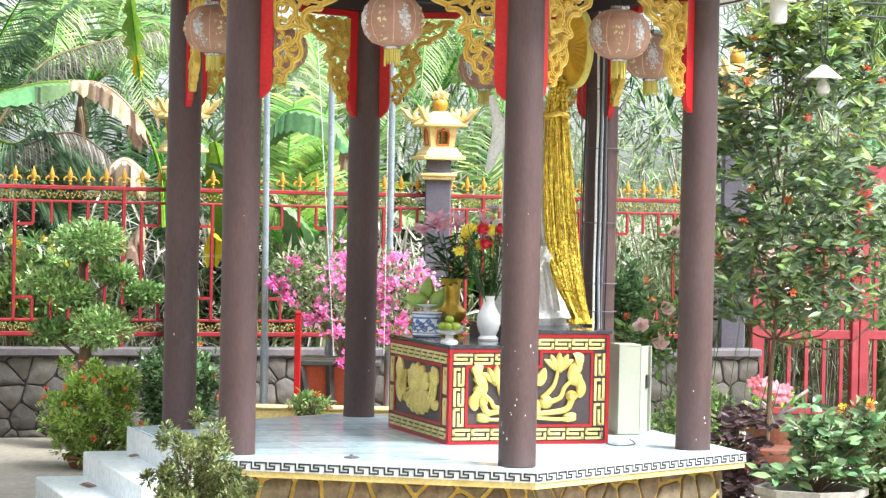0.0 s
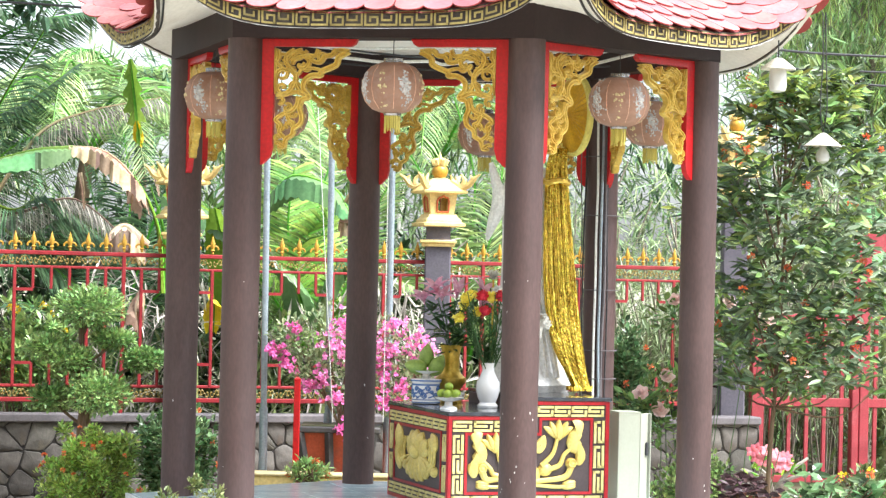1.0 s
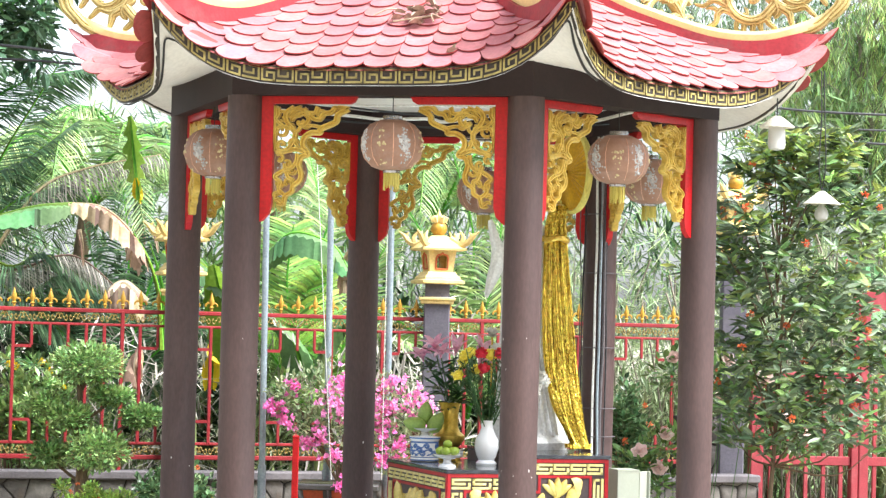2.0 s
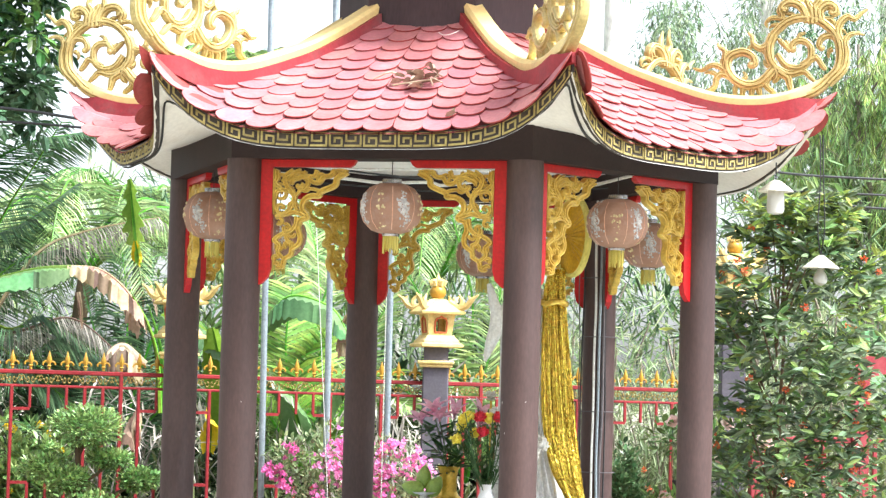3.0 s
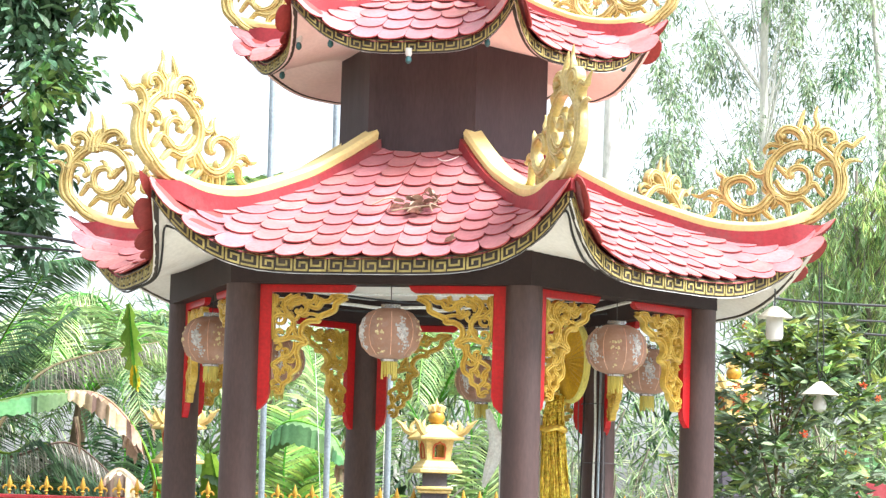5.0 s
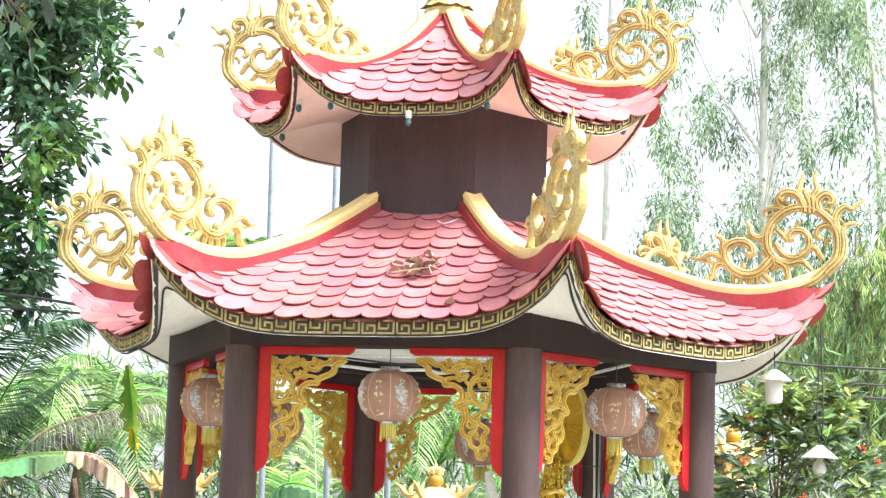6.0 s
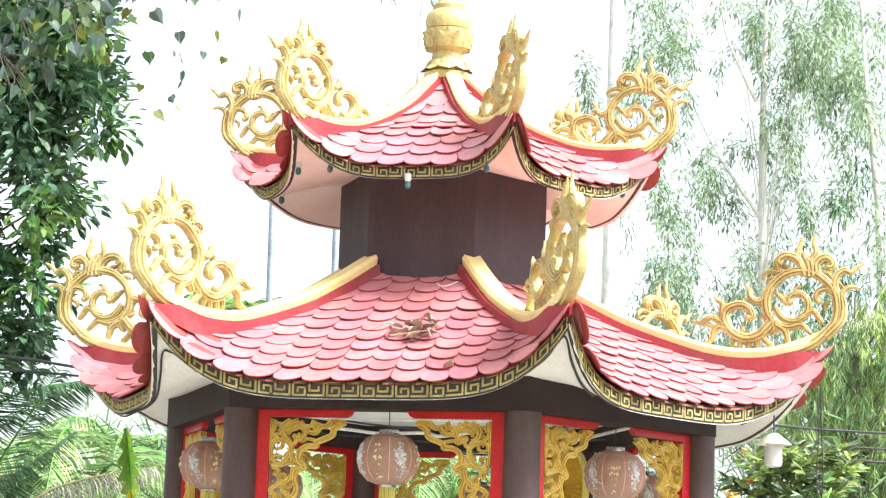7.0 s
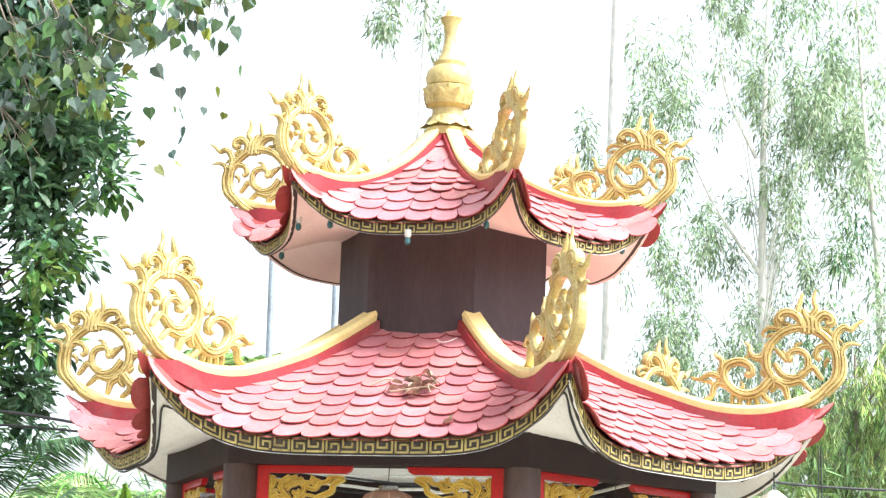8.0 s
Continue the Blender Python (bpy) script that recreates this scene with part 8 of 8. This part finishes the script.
def blade(shape, rib, pts, width, rng, droop=0.35, torn=0.12, wave=0.0):
    """A banana leaf: two half blades either side of a rib, with rippled, torn edges."""
    line = spread(pts, 16)
    k = len(line) - 1
    rib.tube(line, [0.028 * (1 - 0.8 * i / k) for i in range(k + 1)], 6)
    for sg in (-1, 1):
        rows = []
        for i in range(k + 1):
            t = i / k
            d = (line[min(i + 1, k)] - line[max(i - 1, 0)]).normalized()
            s = d.cross(Vector((0, 0, 1)))
            s = s.normalized() if s.length > 0.05 else Vector((1, 0, 0))
            w = width * math.sin(math.pi * min(1, 0.10 + 0.86 * t)) ** 0.6 * (1 + rng.uniform(-torn, torn)) * (1 + wave * math.sin(i * 1.15 + sg))
            rp = 0.05 * width * math.sin(i * 2.1)
            rows.append([line[i], line[i] + s * sg * w * 0.5 + Vector((0, 0, rp - droop * w * 0.12)), line[i] + s * sg * w * (0.95 - droop * 0.3) + Vector((0, 0, -rp - droop * w * 0.75))])
        if len(rows) > 1:
            shape.sheet(rows)


def banana(label, foot, items):
    t = thing("banana_plant", label, "banana plant", Matrix.Translation(foot))
    f = Vector(foot)
    for kind_, pts, w, droop in items:
        s, r = Shape(), Shape()
        blade(s, r, [Vector(p) - f for p in pts], w, rng, droop, 0.08 if kind_ is not G_DRY else 0.05, 0.34 if kind_ is G_UPRIGHT else (0.10 if kind_ is G_DRY else 0.0))
        lf = part("leaf", s, kind_, t, "" if kind_ is not G_DRY else "dried tan leaf")
        part("midrib", r, G_BRIGHT if kind_ is not G_DRY else G_DRY, lf, "pale midrib")
    part("stem", Shape().tube(spread([(0, 0, 0), (0.02, 0, 0.9), (0.0, 0, 1.9)], 4), [0.11 - 0.006 * i for i in range(9)], 10), G_OLIVE, t, "green banana stem")
    return t


banana("banana plant with a long half-dried drooping leaf", (-2.32, 7.2, GROUND),
       [(G_BANANA, ((-3.434, 7.000, 2.647), (-3.779, 6.900, 2.613), (-4.287, 6.800, 2.466)), 0.22, 1.1), (G_DRY, ((-2.744, 7.100, 2.111), (-2.898, 7.000, 2.424), (-3.157, 7.000, 2.631), (-3.466, 7.000, 2.667)), 0.27, 1.0),
        (G_UPRIGHT, ((-2.830, 7.200, 2.720), (-2.875, 7.150, 3.080), (-2.905, 6.950, 3.500)), 0.120, 0.7), (F_YELLOW, ((-2.810, 7.190, 2.700), (-2.835, 7.180, 2.80), (-2.855, 7.120, 2.93)), 0.085, 0.8), (G_DRY, ((-2.709, 7.200, 2.490), (-2.665, 7.200, 2.410), (-2.629, 7.200, 2.234)), 0.09, 1.2), (G_DRY, ((-3.352, 6.900, 2.411), (-3.317, 6.900, 2.279), (-3.293, 6.900, 2.094)), 0.10, 1.4),
        (G_DRY, ((-2.741, 7.000, 1.683), (-2.908, 6.900, 1.917), (-3.048, 6.900, 1.755)), 0.20, 1.6), (G_BANANA, ((-2.608, 7.400, 2.230), (-2.218, 7.300, 2.127), (-1.881, 7.200, 1.810)), 0.25, 0.9), (G_DRY, ((-2.760, 7.000, 1.310), (-2.798, 6.900, 1.151), (-2.768, 6.900, 0.939)), 0.14, 1.2), (G_DRY, ((-2.700, 7.000, 1.760), (-2.900, 6.950, 1.930), (-3.040, 6.900, 1.860), (-3.060, 6.900, 1.740)), 0.10, 0.9),
        (G_OLIVE, ((-2.560, 7.05, 1.300), (-2.600, 7.02, 1.828), (-2.700, 7.00, 2.150), (-2.846, 7.000, 2.397)), 0.035, 0.2), (G_OLIVE, ((-2.520, 7.08, 1.300), (-2.570, 7.05, 1.900), (-2.690, 7.03, 2.300)), 0.03, 0.2)])
banana("banana plant with broad bright leaves behind the poles", (-1.05, 7.6, GROUND),
       [(G_BANANA, ((-1.214, 7.600, 1.010), (-1.348, 7.400, 1.445), (-1.617, 7.300, 1.709)), 0.26, 0.6), (G_BANANA, ((-1.640, 7.500, 2.199), (-1.368, 7.400, 2.445), (-0.983, 7.300, 2.341), (-0.813, 7.200, 2.100)), 0.26, 1.1),
        (G_BANANA, ((-1.134, 7.600, 1.121), (-0.922, 7.500, 1.616), (-0.651, 7.400, 1.784)), 0.24, 0.8), (G_BRIGHT, ((-1.913, 7.800, 1.047), (-2.002, 7.400, 1.648), (-2.075, 6.900, 2.119)), 0.24, 0.6), (G_DRY, ((-0.866, 7.300, 1.886), (-0.861, 7.300, 2.155), (-0.807, 7.200, 2.315)), 0.10, 1.0), (F_YELLOW, ((-2.132, 7.500, 0.939), (-2.112, 7.400, 1.212), (-2.148, 7.400, 1.374)), 0.12, 0.6)])
banana("banana plant with torn leaves behind the gate", (4.9, 10.5, GROUND),
       [(G_BANANA, ((4.850, 10.500, 2.037), (4.565, 10.300, 2.451), (4.126, 10.200, 2.345)), 0.42, 1.1), (G_BANANA, ((4.793, 10.300, 1.868), (4.529, 10.200, 2.043), (4.049, 10.200, 1.852)), 0.36, 0.9), (G_BRIGHT, ((5.083, 10.500, 1.448), (4.982, 10.400, 2.360), (4.788, 10.400, 2.843)), 0.3, 0.5)])


def clump_field(name, label, cat, spots, mat, per, size, narrow, upness, radii, parts=3, kind=""):
    """Many small leaf clumps: trees' crowns and thickets."""
    sh = [Shape() for _ in range(parts)]
    for i, c in enumerate(spots):
        r = rng.uniform(0.7, 1.3)
        leaves(sh[i % parts], c, [q * r for q in radii], per, size, rng, shell=0.1, upness=upness, narrow=narrow)
    return sh


def stuff(name, label, cat, shapes, mat):
    for s in shapes:
        ob = new(name, s.mesh(name, mat, False))
        tagged(ob, label, cat, kind="stuff")


# undergrowth just behind the fence, then the far thicket
spots = [(x, rng.uniform(7.3, 9.5) if x < 2.2 else rng.uniform(10.0, 11.0), GROUND + rng.uniform(0.1, 1.35)) for x in (rng.uniform(-7, 7) for _ in range(240))]
stuff("undergrowth", "tangled green undergrowth behind the fence", "undergrowth", clump_field("", "", "", spots, None, 60, 0.17, 0.2, 0.5, (0.4, 0.3, 0.35), 1), G_OLIVE)
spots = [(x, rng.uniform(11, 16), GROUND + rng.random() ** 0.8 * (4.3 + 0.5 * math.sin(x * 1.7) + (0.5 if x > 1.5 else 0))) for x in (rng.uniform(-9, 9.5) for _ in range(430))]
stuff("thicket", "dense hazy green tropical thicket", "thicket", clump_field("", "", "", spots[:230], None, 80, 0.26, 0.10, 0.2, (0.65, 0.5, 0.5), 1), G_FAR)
stuff("thicket", "dense hazy green tropical thicket", "thicket", clump_field("", "", "", spots[230:330], None, 70, 0.30, 0.10, 0.2, (0.65, 0.5, 0.5), 1), G_MID)
stuff("thicket", "dense hazy green tropical thicket", "thicket", clump_field("", "", "", spots[330:], None, 70, 0.30, 0.10, 0.2, (0.65, 0.5, 0.5), 1), G_PALM_DEEP)
spots = [(rng.uniform(-7.5, -1.5), rng.uniform(10.4, 11.2), GROUND + rng.random() * 3.6) for _ in range(70)]
stuff("thicket", "green mixed thicket behind the palms", "thicket", clump_field("", "", "", spots, None, 45, 0.30, 0.2, 0.0, (0.5, 0.35, 0.45), 1), G_MID)
# Clumps in the shade colour, added to deepen the gaps between palms.
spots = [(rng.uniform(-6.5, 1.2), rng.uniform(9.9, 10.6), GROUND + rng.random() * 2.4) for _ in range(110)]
stuff("undergrowth", "undergrowth coloured dark as shade below the palms", "undergrowth", clump_field("", "", "", spots, None, 48, 0.26, 0.35, 0.0, (0.45, 0.3, 0.4), 1), G_UNDER)
spots = [(rng.uniform(-6.0, 0.3), rng.uniform(7.2, 8.6), GROUND + rng.uniform(0.2, 2.1)) for _ in range(90)]
stuff("dry_undergrowth", "straw-coloured dry fronds hanging behind the fence", "undergrowth", clump_field("", "", "", spots, None, 26, 0.34, 0.07, -0.7, (0.3, 0.25, 0.35), 1), G_PALM_DRY)
bam = Shape()
spots = []
for i in range(110):
    x, y = rng.uniform(0.8, 4.6), rng.uniform(9.2, 11.0)
    h = rng.uniform(1.6, 3.4)
    lean = rng.uniform(-0.5, 0.5)
    bam.tube(spread([(x, y, GROUND), (x + lean * 0.4, y, GROUND + h * 0.6), (x + lean * 1.3, y, GROUND + h)], 3), 0.010, 4)
    spots += [(x + lean * t ** 1.6, y, GROUND + h * t) for t in (0.45, 0.62, 0.78, 0.92)]
stuff("bamboo_thicket", "grey green bamboo thicket with thin canes", "bamboo", [bam], M_TWIG)
stuff("bamboo_thicket", "grey green bamboo thicket with thin canes", "bamboo", clump_field("", "", "", spots, None, 52, 0.17, 0.085, -0.3, (0.32, 0.25, 0.30), 1), G_GREY)


def tree(name, label, foot, trunk_pts, r0, bark, spots, mats, per, size, narrow, upness, radii, limbs=True, boughs=(), taper=0.75):
    t = thing(name, label, "tree", Matrix.Translation(foot))
    f = Vector(foot)
    tp = [Vector(p) - f for p in trunk_pts]
    tk = Shape()
    line = spread([Vector((0, 0, 0))] + tp, 6)
    tk.tube(line, [max(0.02, r0 * (1 - taper * i / len(line))) for i in range(len(line))], 10)
    if limbs:
        for c in spots[::9]:
            c = Vector(c) - f
            near = min(line, key=lambda p: (p - c * 0.7).length)
            tk.tube(spread([near, near.lerp(c, 0.5) + Vector((0, 0, 0.15)), c], 4), [0.022 * r0 / 0.15 * (1 - 0.1 * i) for i in range(9)], 5)
    for b in boughs:
        b = spread([Vector(q) - f for q in b], 4)
        tk.tube(b, [0.03 * (1 - 0.7 * i / len(b)) for i in range(len(b))], 6)
    part("trunk", tk, bark, t, "trunk and limbs")
    mats = mats if isinstance(mats, tuple) else (mats,) * 3
    sh = [Shape() for _ in mats]
    for i, c in enumerate(spots):
        c = Vector(c) - f
        k = rng.uniform(0.7, 1.3)
        leaves(sh[i % len(mats)], c, [q * k for q in radii], per, size, rng, shell=0.05, upness=upness, narrow=narrow)
    for s, mat in zip(sh, mats):
        part("crown", s, mat, t, smooth=False)
    return t


# dark broadleaf tree at the left
spots = []
while len(spots) < 350:
    x, z = rng.uniform(-5.4, -2.75), rng.uniform(3.9, 9.0)
    edge = graded([(3.9, -3.8), (4.13, -3.56), (4.4, -3.55), (4.67, -3.39), (4.98, -3.51), (5.1, -3.4), (5.46, -3.44), (5.85, -3.09), (6.23, -2.9), (6.4, -3.25), (6.66, -3.14), (7.2, -3.1), (9.0, -3.0)], z)
    if x < edge - 0.17 and noise.noise(Vector((x * 1.6, 2.0, z * 1.6))) > -0.24:
        spots.append((x, rng.uniform(5.6, 7.2), z))
# Every fifth clump takes the leaf coloured as if sunlit.
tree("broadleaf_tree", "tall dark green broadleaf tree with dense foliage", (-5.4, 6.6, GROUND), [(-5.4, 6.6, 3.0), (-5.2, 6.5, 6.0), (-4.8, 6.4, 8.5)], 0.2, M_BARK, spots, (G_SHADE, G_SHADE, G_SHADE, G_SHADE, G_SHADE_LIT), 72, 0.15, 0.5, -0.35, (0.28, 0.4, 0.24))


def heart(shape, p, d, size, rng):
    """A heart-shaped leaf with a drip tip."""
    d = Vector(d).normalized()
    s = d.cross(Vector((rng.uniform(-1, 1), rng.uniform(-1, 1), 0.2))).normalized()
    n = s.cross(d)
    p = Vector(p)
    out = [(0, 0.05), (0.30, -0.06), (0.50, 0.18), (0.42, 0.50), (0.18, 0.78), (0.04, 1.0), (0, 1.25)]
    vs = [p + d * (y * size) + s * (x * size) + n * (abs(x) * 0.22 * size) for x, y in out] + [p + d * (y * size) - s * (x * size) + n * (abs(x) * 0.22 * size) for x, y in out[1:-1]]
    m = [p + d * (y * size) for y in (0.2, 0.5, 0.8)]
    vs += m
    a, b, c = 12, 13, 14
    shape.add(vs, [(0, 1, a), (1, 2, a), (2, 3, b, a), (3, 4, c, b), (4, 5, c), (5, 6, c), (7, 0, a), (8, 7, a), (9, 8, a, b), (10, 9, b, c), (11, 10, c), (6, 11, c)])


bd = thing("bodhi_tree", "overhanging branches of a heart-leaved fig tree", "tree", (Matrix.Translation((-5.2, 2.0, GROUND))))
f = Vector((-5.2, 2.0, GROUND))
tw, lv = Shape(), [Shape(), Shape(), Shape()]
tw.tube(spread([(0, 0, 0), (0.1, -0.2, 3.0), (0.4, -0.5, 6.0), (0.9, -0.8, 8.3)], 6), [0.22 - 0.006 * i for i in range(19)], 10)
ends = [(-3.027, 0.600, 6.002), (-2.739, 0.500, 6.109), (-2.473, 0.400, 5.887), (-2.272, 0.600, 6.112), (-1.987, 0.500, 6.219), (-1.773, 0.400, 6.118), (-2.920, 0.600, 5.594), (-3.063, 0.600, 5.344), (-2.636, 0.500, 5.744), (-2.164, 0.600, 6.324), (-2.864, 0.700, 6.368), (-1.673, 0.500, 6.314), (-2.407, 0.600, 6.356)]
for e in ends:
    e = Vector(e) - f
    tw.tube(spread([(0.9, -0.8, 8.3), e * 0.6 + Vector((0.4, -0.4, 3.6)), e + Vector((-0.1, 0, 0.25)), e], 4), [0.013 - 0.0009 * i for i in range(13)], 5)
    for j in range(30):
        p = e + Vector((rng.gauss(-0.02, 0.15), rng.gauss(0, 0.12), rng.gauss(0.12, 0.15)))
        heart(lv[(0, 1, 0, 0, 2, 0, 1, 0, 1)[j % 9]], p, (rng.uniform(-0.9, 0.9), rng.uniform(-0.8, 0.8), -1), rng.uniform(0.085, 0.125), rng)
        if j % 4 == 0:
            tw.tube(spread([p, p.lerp(e, 0.5) + Vector((0, 0, 0.08)), e + Vector((-0.1, 0, 0.25))], 3), 0.003, 4)
# a few single leaves on hair-thin hanging twigs
for e in ((-2.084, 0.400, 5.577), (-1.919, 0.400, 5.591), (-1.862, 0.400, 5.565), (-1.698, 0.400, 5.591), (-1.554, 0.400, 5.556), (-1.852, 0.400, 5.371), (-2.125, 0.400, 5.341), (-2.005, 0.400, 5.164), (-1.917, 0.400, 5.268), (-1.848, 0.400, 5.444), (-1.879, 0.400, 5.726), (-1.603, 0.400, 5.736), (-2.193, 0.400, 5.824), (-1.874, 0.400, 5.201)):
    e = Vector(e) - f
    heart(lv[rng.choice((0, 0, 1, 2))], e, (rng.uniform(-0.9, 0.9), rng.uniform(-0.8, 0.8), -1), rng.uniform(0.06, 0.095), rng)
    tw.tube(spread([e, e + Vector((-0.03, 0, 0.25)), e + Vector((-0.12, 0, 0.62))], 3), 0.0012, 3)
part("trunk", tw, M_TWIG, bd, "grey brown limbs and twigs")
for q, mat in zip(lv, (G_BODHI, G_BODHI_GREY, G_BODHI_YELLOW)):
    part("heart_leaves", q, mat, bd, "heart-shaped green leaves with drip tips", smooth=False)

# eucalyptus grove at the right
foot = (2.08, 14.0, GROUND)
spots = [(rng.gauss(2.55, 0.28), rng.uniform(13.4, 15), rng.uniform(6.6, 10.4)) for _ in range(20)] + [(rng.gauss(1.75, 0.12), 14.4, rng.uniform(8.2, 8.9)) for _ in range(5)]
tree("eucalyptus_tree", "tall pale-barked eucalyptus with thin drooping leaves", foot, [(2.09, 14, 4), (2.10, 14, 7), (2.10, 14, 9.4), (2.12, 14, 11.5)], 0.13, M_BARK_PALE, spots, G_EUC, 120, 0.105, 0.2, -1.1, (0.18, 0.3, 0.40), taper=0.45)
foot = (4.15, 15.0, GROUND)
mids = [(rng.gauss(x, 0.3), rng.uniform(14, 16), rng.uniform(z0, z1)) for x, z0, z1, n_ in ((2.9, 6.3, 10.6, 10), (3.6, 9.4, 11.0, 5), (4.8, 7.4, 10.6, 17), (5.4, 7.9, 10.6, 10), (3.75, 6.9, 7.9, 3), (4.2, 8.6, 10.8, 4), (2.9, 4.4, 6.8, 12), (3.7, 4.4, 6.6, 9), (4.5, 4.6, 6.8, 8)) for _ in range(n_)]
spots = [(x + rng.gauss(0, 0.20), y + rng.gauss(0, 0.3), z + rng.gauss(0, 0.30)) for x, y, z in mids for _ in range(5)]
tree("eucalyptus_tree", "slender eucalyptus with airy drooping foliage", foot, [(4.12, 15, 4), (4.097, 15, 7.18), (4.087, 15, 8.5), (4.108, 15, 9.79), (4.14, 15, 11.4)], 0.075, M_BARK_PALE, spots, G_EUC, 90, 0.105, 0.2, -1.1, (0.15, 0.3, 0.34), True,
     [((4.1, 15, 7.1), (3.736, 15, 7.6), (3.438, 15, 8.07), (3.197, 15, 8.55)), ((4.1, 15, 9.2), (4.22, 15, 9.56), (4.33, 15, 9.95)), ((4.0, 15, 8.65), (3.712, 15, 9.24), (3.559, 15, 9.69), (3.5, 15, 10.4))])
foot = (5.6, 14.5, GROUND)
mids = [(rng.uniform(4.6, 7.3), rng.uniform(13.4, 15), rng.uniform(1.5, 7.6)) for _ in range(24)]
spots = [(x + rng.gauss(0, 0.25), y + rng.gauss(0, 0.3), z + rng.gauss(0, 0.35)) for x, y, z in mids for _ in range(6)]
tree("eucalyptus_tree", "leafy eucalyptus at the boundary with drooping foliage", foot, [(5.55, 14.5, 5), (5.50, 14.5, 7.0), (5.426, 14.5, 7.86), (5.35, 14.5, 8.67), (5.27, 14.5, 9.63), (5.2, 14.5, 10.8)], 0.06, M_BARK_PALE, spots, (G_EUC, G_DEEP, G_EUC), 150, 0.125, 0.18, -1.0, (0.24, 0.3, 0.45))


def hanging_spray(shape, twig, top, length, rng):
    """A thin twig that arches out and hangs, with long narrow leaves drooping along it."""
    a = rng.uniform(0, 6.28)
    out = Vector((math.cos(a), math.sin(a), 0)) * rng.uniform(0.08, 0.24)
    line = spread([top, top + out * 0.7 + Vector((0, 0, 0.06)), top + out * 1.2 + Vector((0, 0, -length * 0.5)), top + out * 1.35 + Vector((0, 0, -length))], 4)
    twig.tube(line, 0.004, 4)
    for i in range(2, len(line)):
        for j in range(6):
            p = line[i].lerp(line[i - 1], rng.random())
            d = Vector((rng.uniform(-0.6, 0.6), rng.uniform(-0.6, 0.6), -1)).normalized()
            leaf(shape, p, p + d * rng.uniform(0.09, 0.17), rng.uniform(0.009, 0.015), 0.15, (rng.uniform(-1, 1), -1, 0.2))


foot = Vector((4.99, 12.0, GROUND))
tr = thing("feathery_tree", "yellow green feathery tree with drooping sprays by the boundary", "tree", Matrix.Translation(foot))
tk = Shape()
trunk = spread([(0, 0, 0), (-0.01, 0, 3.0), (-0.02, 0, 3.9), (-0.01, 0, 4.3), (-0.07, 0, 4.75), (-0.17, 0, 5.2), (-0.2, 0, 6.2)], 4)
tk.tube(trunk, [0.055 - 0.0016 * i for i in range(len(trunk))], 8)
crowns = [Shape() for _ in range(3)]
for i, (x, z) in enumerate(((-0.62, 4.7), (-0.17, 5.05), (-0.26, 4.5), (0.06, 4.8), (-0.74, 4.2), (0.12, 5.6), (0.35, 5.1), (0.38, 4.4), (0.11, 4.25), (-0.26, 5.7), (0.6, 5.5), (0.62, 4.7), (-0.48, 5.3), (0.3, 6.0))):
    c = Vector((x, rng.uniform(-0.4, 0.4), z))
    near = min(trunk, key=lambda q: (q - c - Vector((0, 0, -0.5))).length)
    tk.tube(spread([near, near.lerp(c, 0.5) + Vector((0, 0, 0.12)), c], 4), [0.018 - 0.0012 * q for q in range(9)], 5)
    for j in range(20):
        hanging_spray(crowns[(i + j) % 3], tk, c + Vector((rng.gauss(0, 0.22), rng.gauss(0, 0.22), rng.gauss(0.1, 0.18))), rng.uniform(0.3, 0.6), rng)
part("trunk", tk, M_TWIG, tr, "grey trunk and limbs")
for q, mat in zip(crowns, (G_FEATHER, G_MID, G_FEATHER)):
    part("crown", q, mat, tr, smooth=False)
palm("fishtail_palm", "small dark palm crown behind the wires", (4.87, 12.7, GROUND), (4.885, 12.7, 3.55), fan((4.885, 12.7, 3.55), 9, 0.34, 0.22, rng, 0.22), G_SHADE, 40, 0.26, 0.5, 0.03)
foot = (-0.55, 18.0, GROUND)
spots = [(rng.uniform(-1.1, -0.1), rng.uniform(17.5, 18.5), rng.uniform(10.9, 12.6)) for _ in range(18)] + [(rng.uniform(-1.6, 0.6), 18.0, rng.uniform(12.4, 14)) for _ in range(14)]
tree("eucalyptus_tree", "far eucalyptus crown above the roofs", foot, [(-0.5, 18, 4), (-0.4, 18, 9), (-0.3, 18, 13.5)], 0.10, M_BARK_PALE, spots, G_EUC, 100, 0.13, 0.2, -1.1, (0.22, 0.3, 0.4))

# ---- unseen things added to close the place behind and beside the camera ----
# Unseen wall, added to block low sky and darken the pavilion's inside.
M_ADDED_WALL = surface("yellow_plaster", lin(190, 164, 116), lin(168, 142, 98), 0.8, 20, 0.8, dirt=lin(150, 136, 108), dirt_scale=0.6, dirt_amount=0.4)
tw_ = thing("wall_added_behind", "tall unseen yellow plastered wall added to block low sky", "wall", kind="structure")
part("wall", Shape().box((0, -24.0, 4.25), (40, 0.4, 9.5)), M_ADDED_WALL, tw_)
# Unseen hedges added left and right; they screen the low light.
spots = [(sx * rng.uniform(12.5, 15.5), rng.uniform(-15, 10), GROUND + rng.uniform(0.2, 5.2)) for sx in (-1, 1) for _ in range(150)]
stuff("added_side_hedge", "tall unseen dark green hedge added beside the yard", "hedge", clump_field("", "", "", spots, None, 55, 0.42, 0.4, 0.2, (0.9, 0.9, 0.8), 1), G_DEEP)
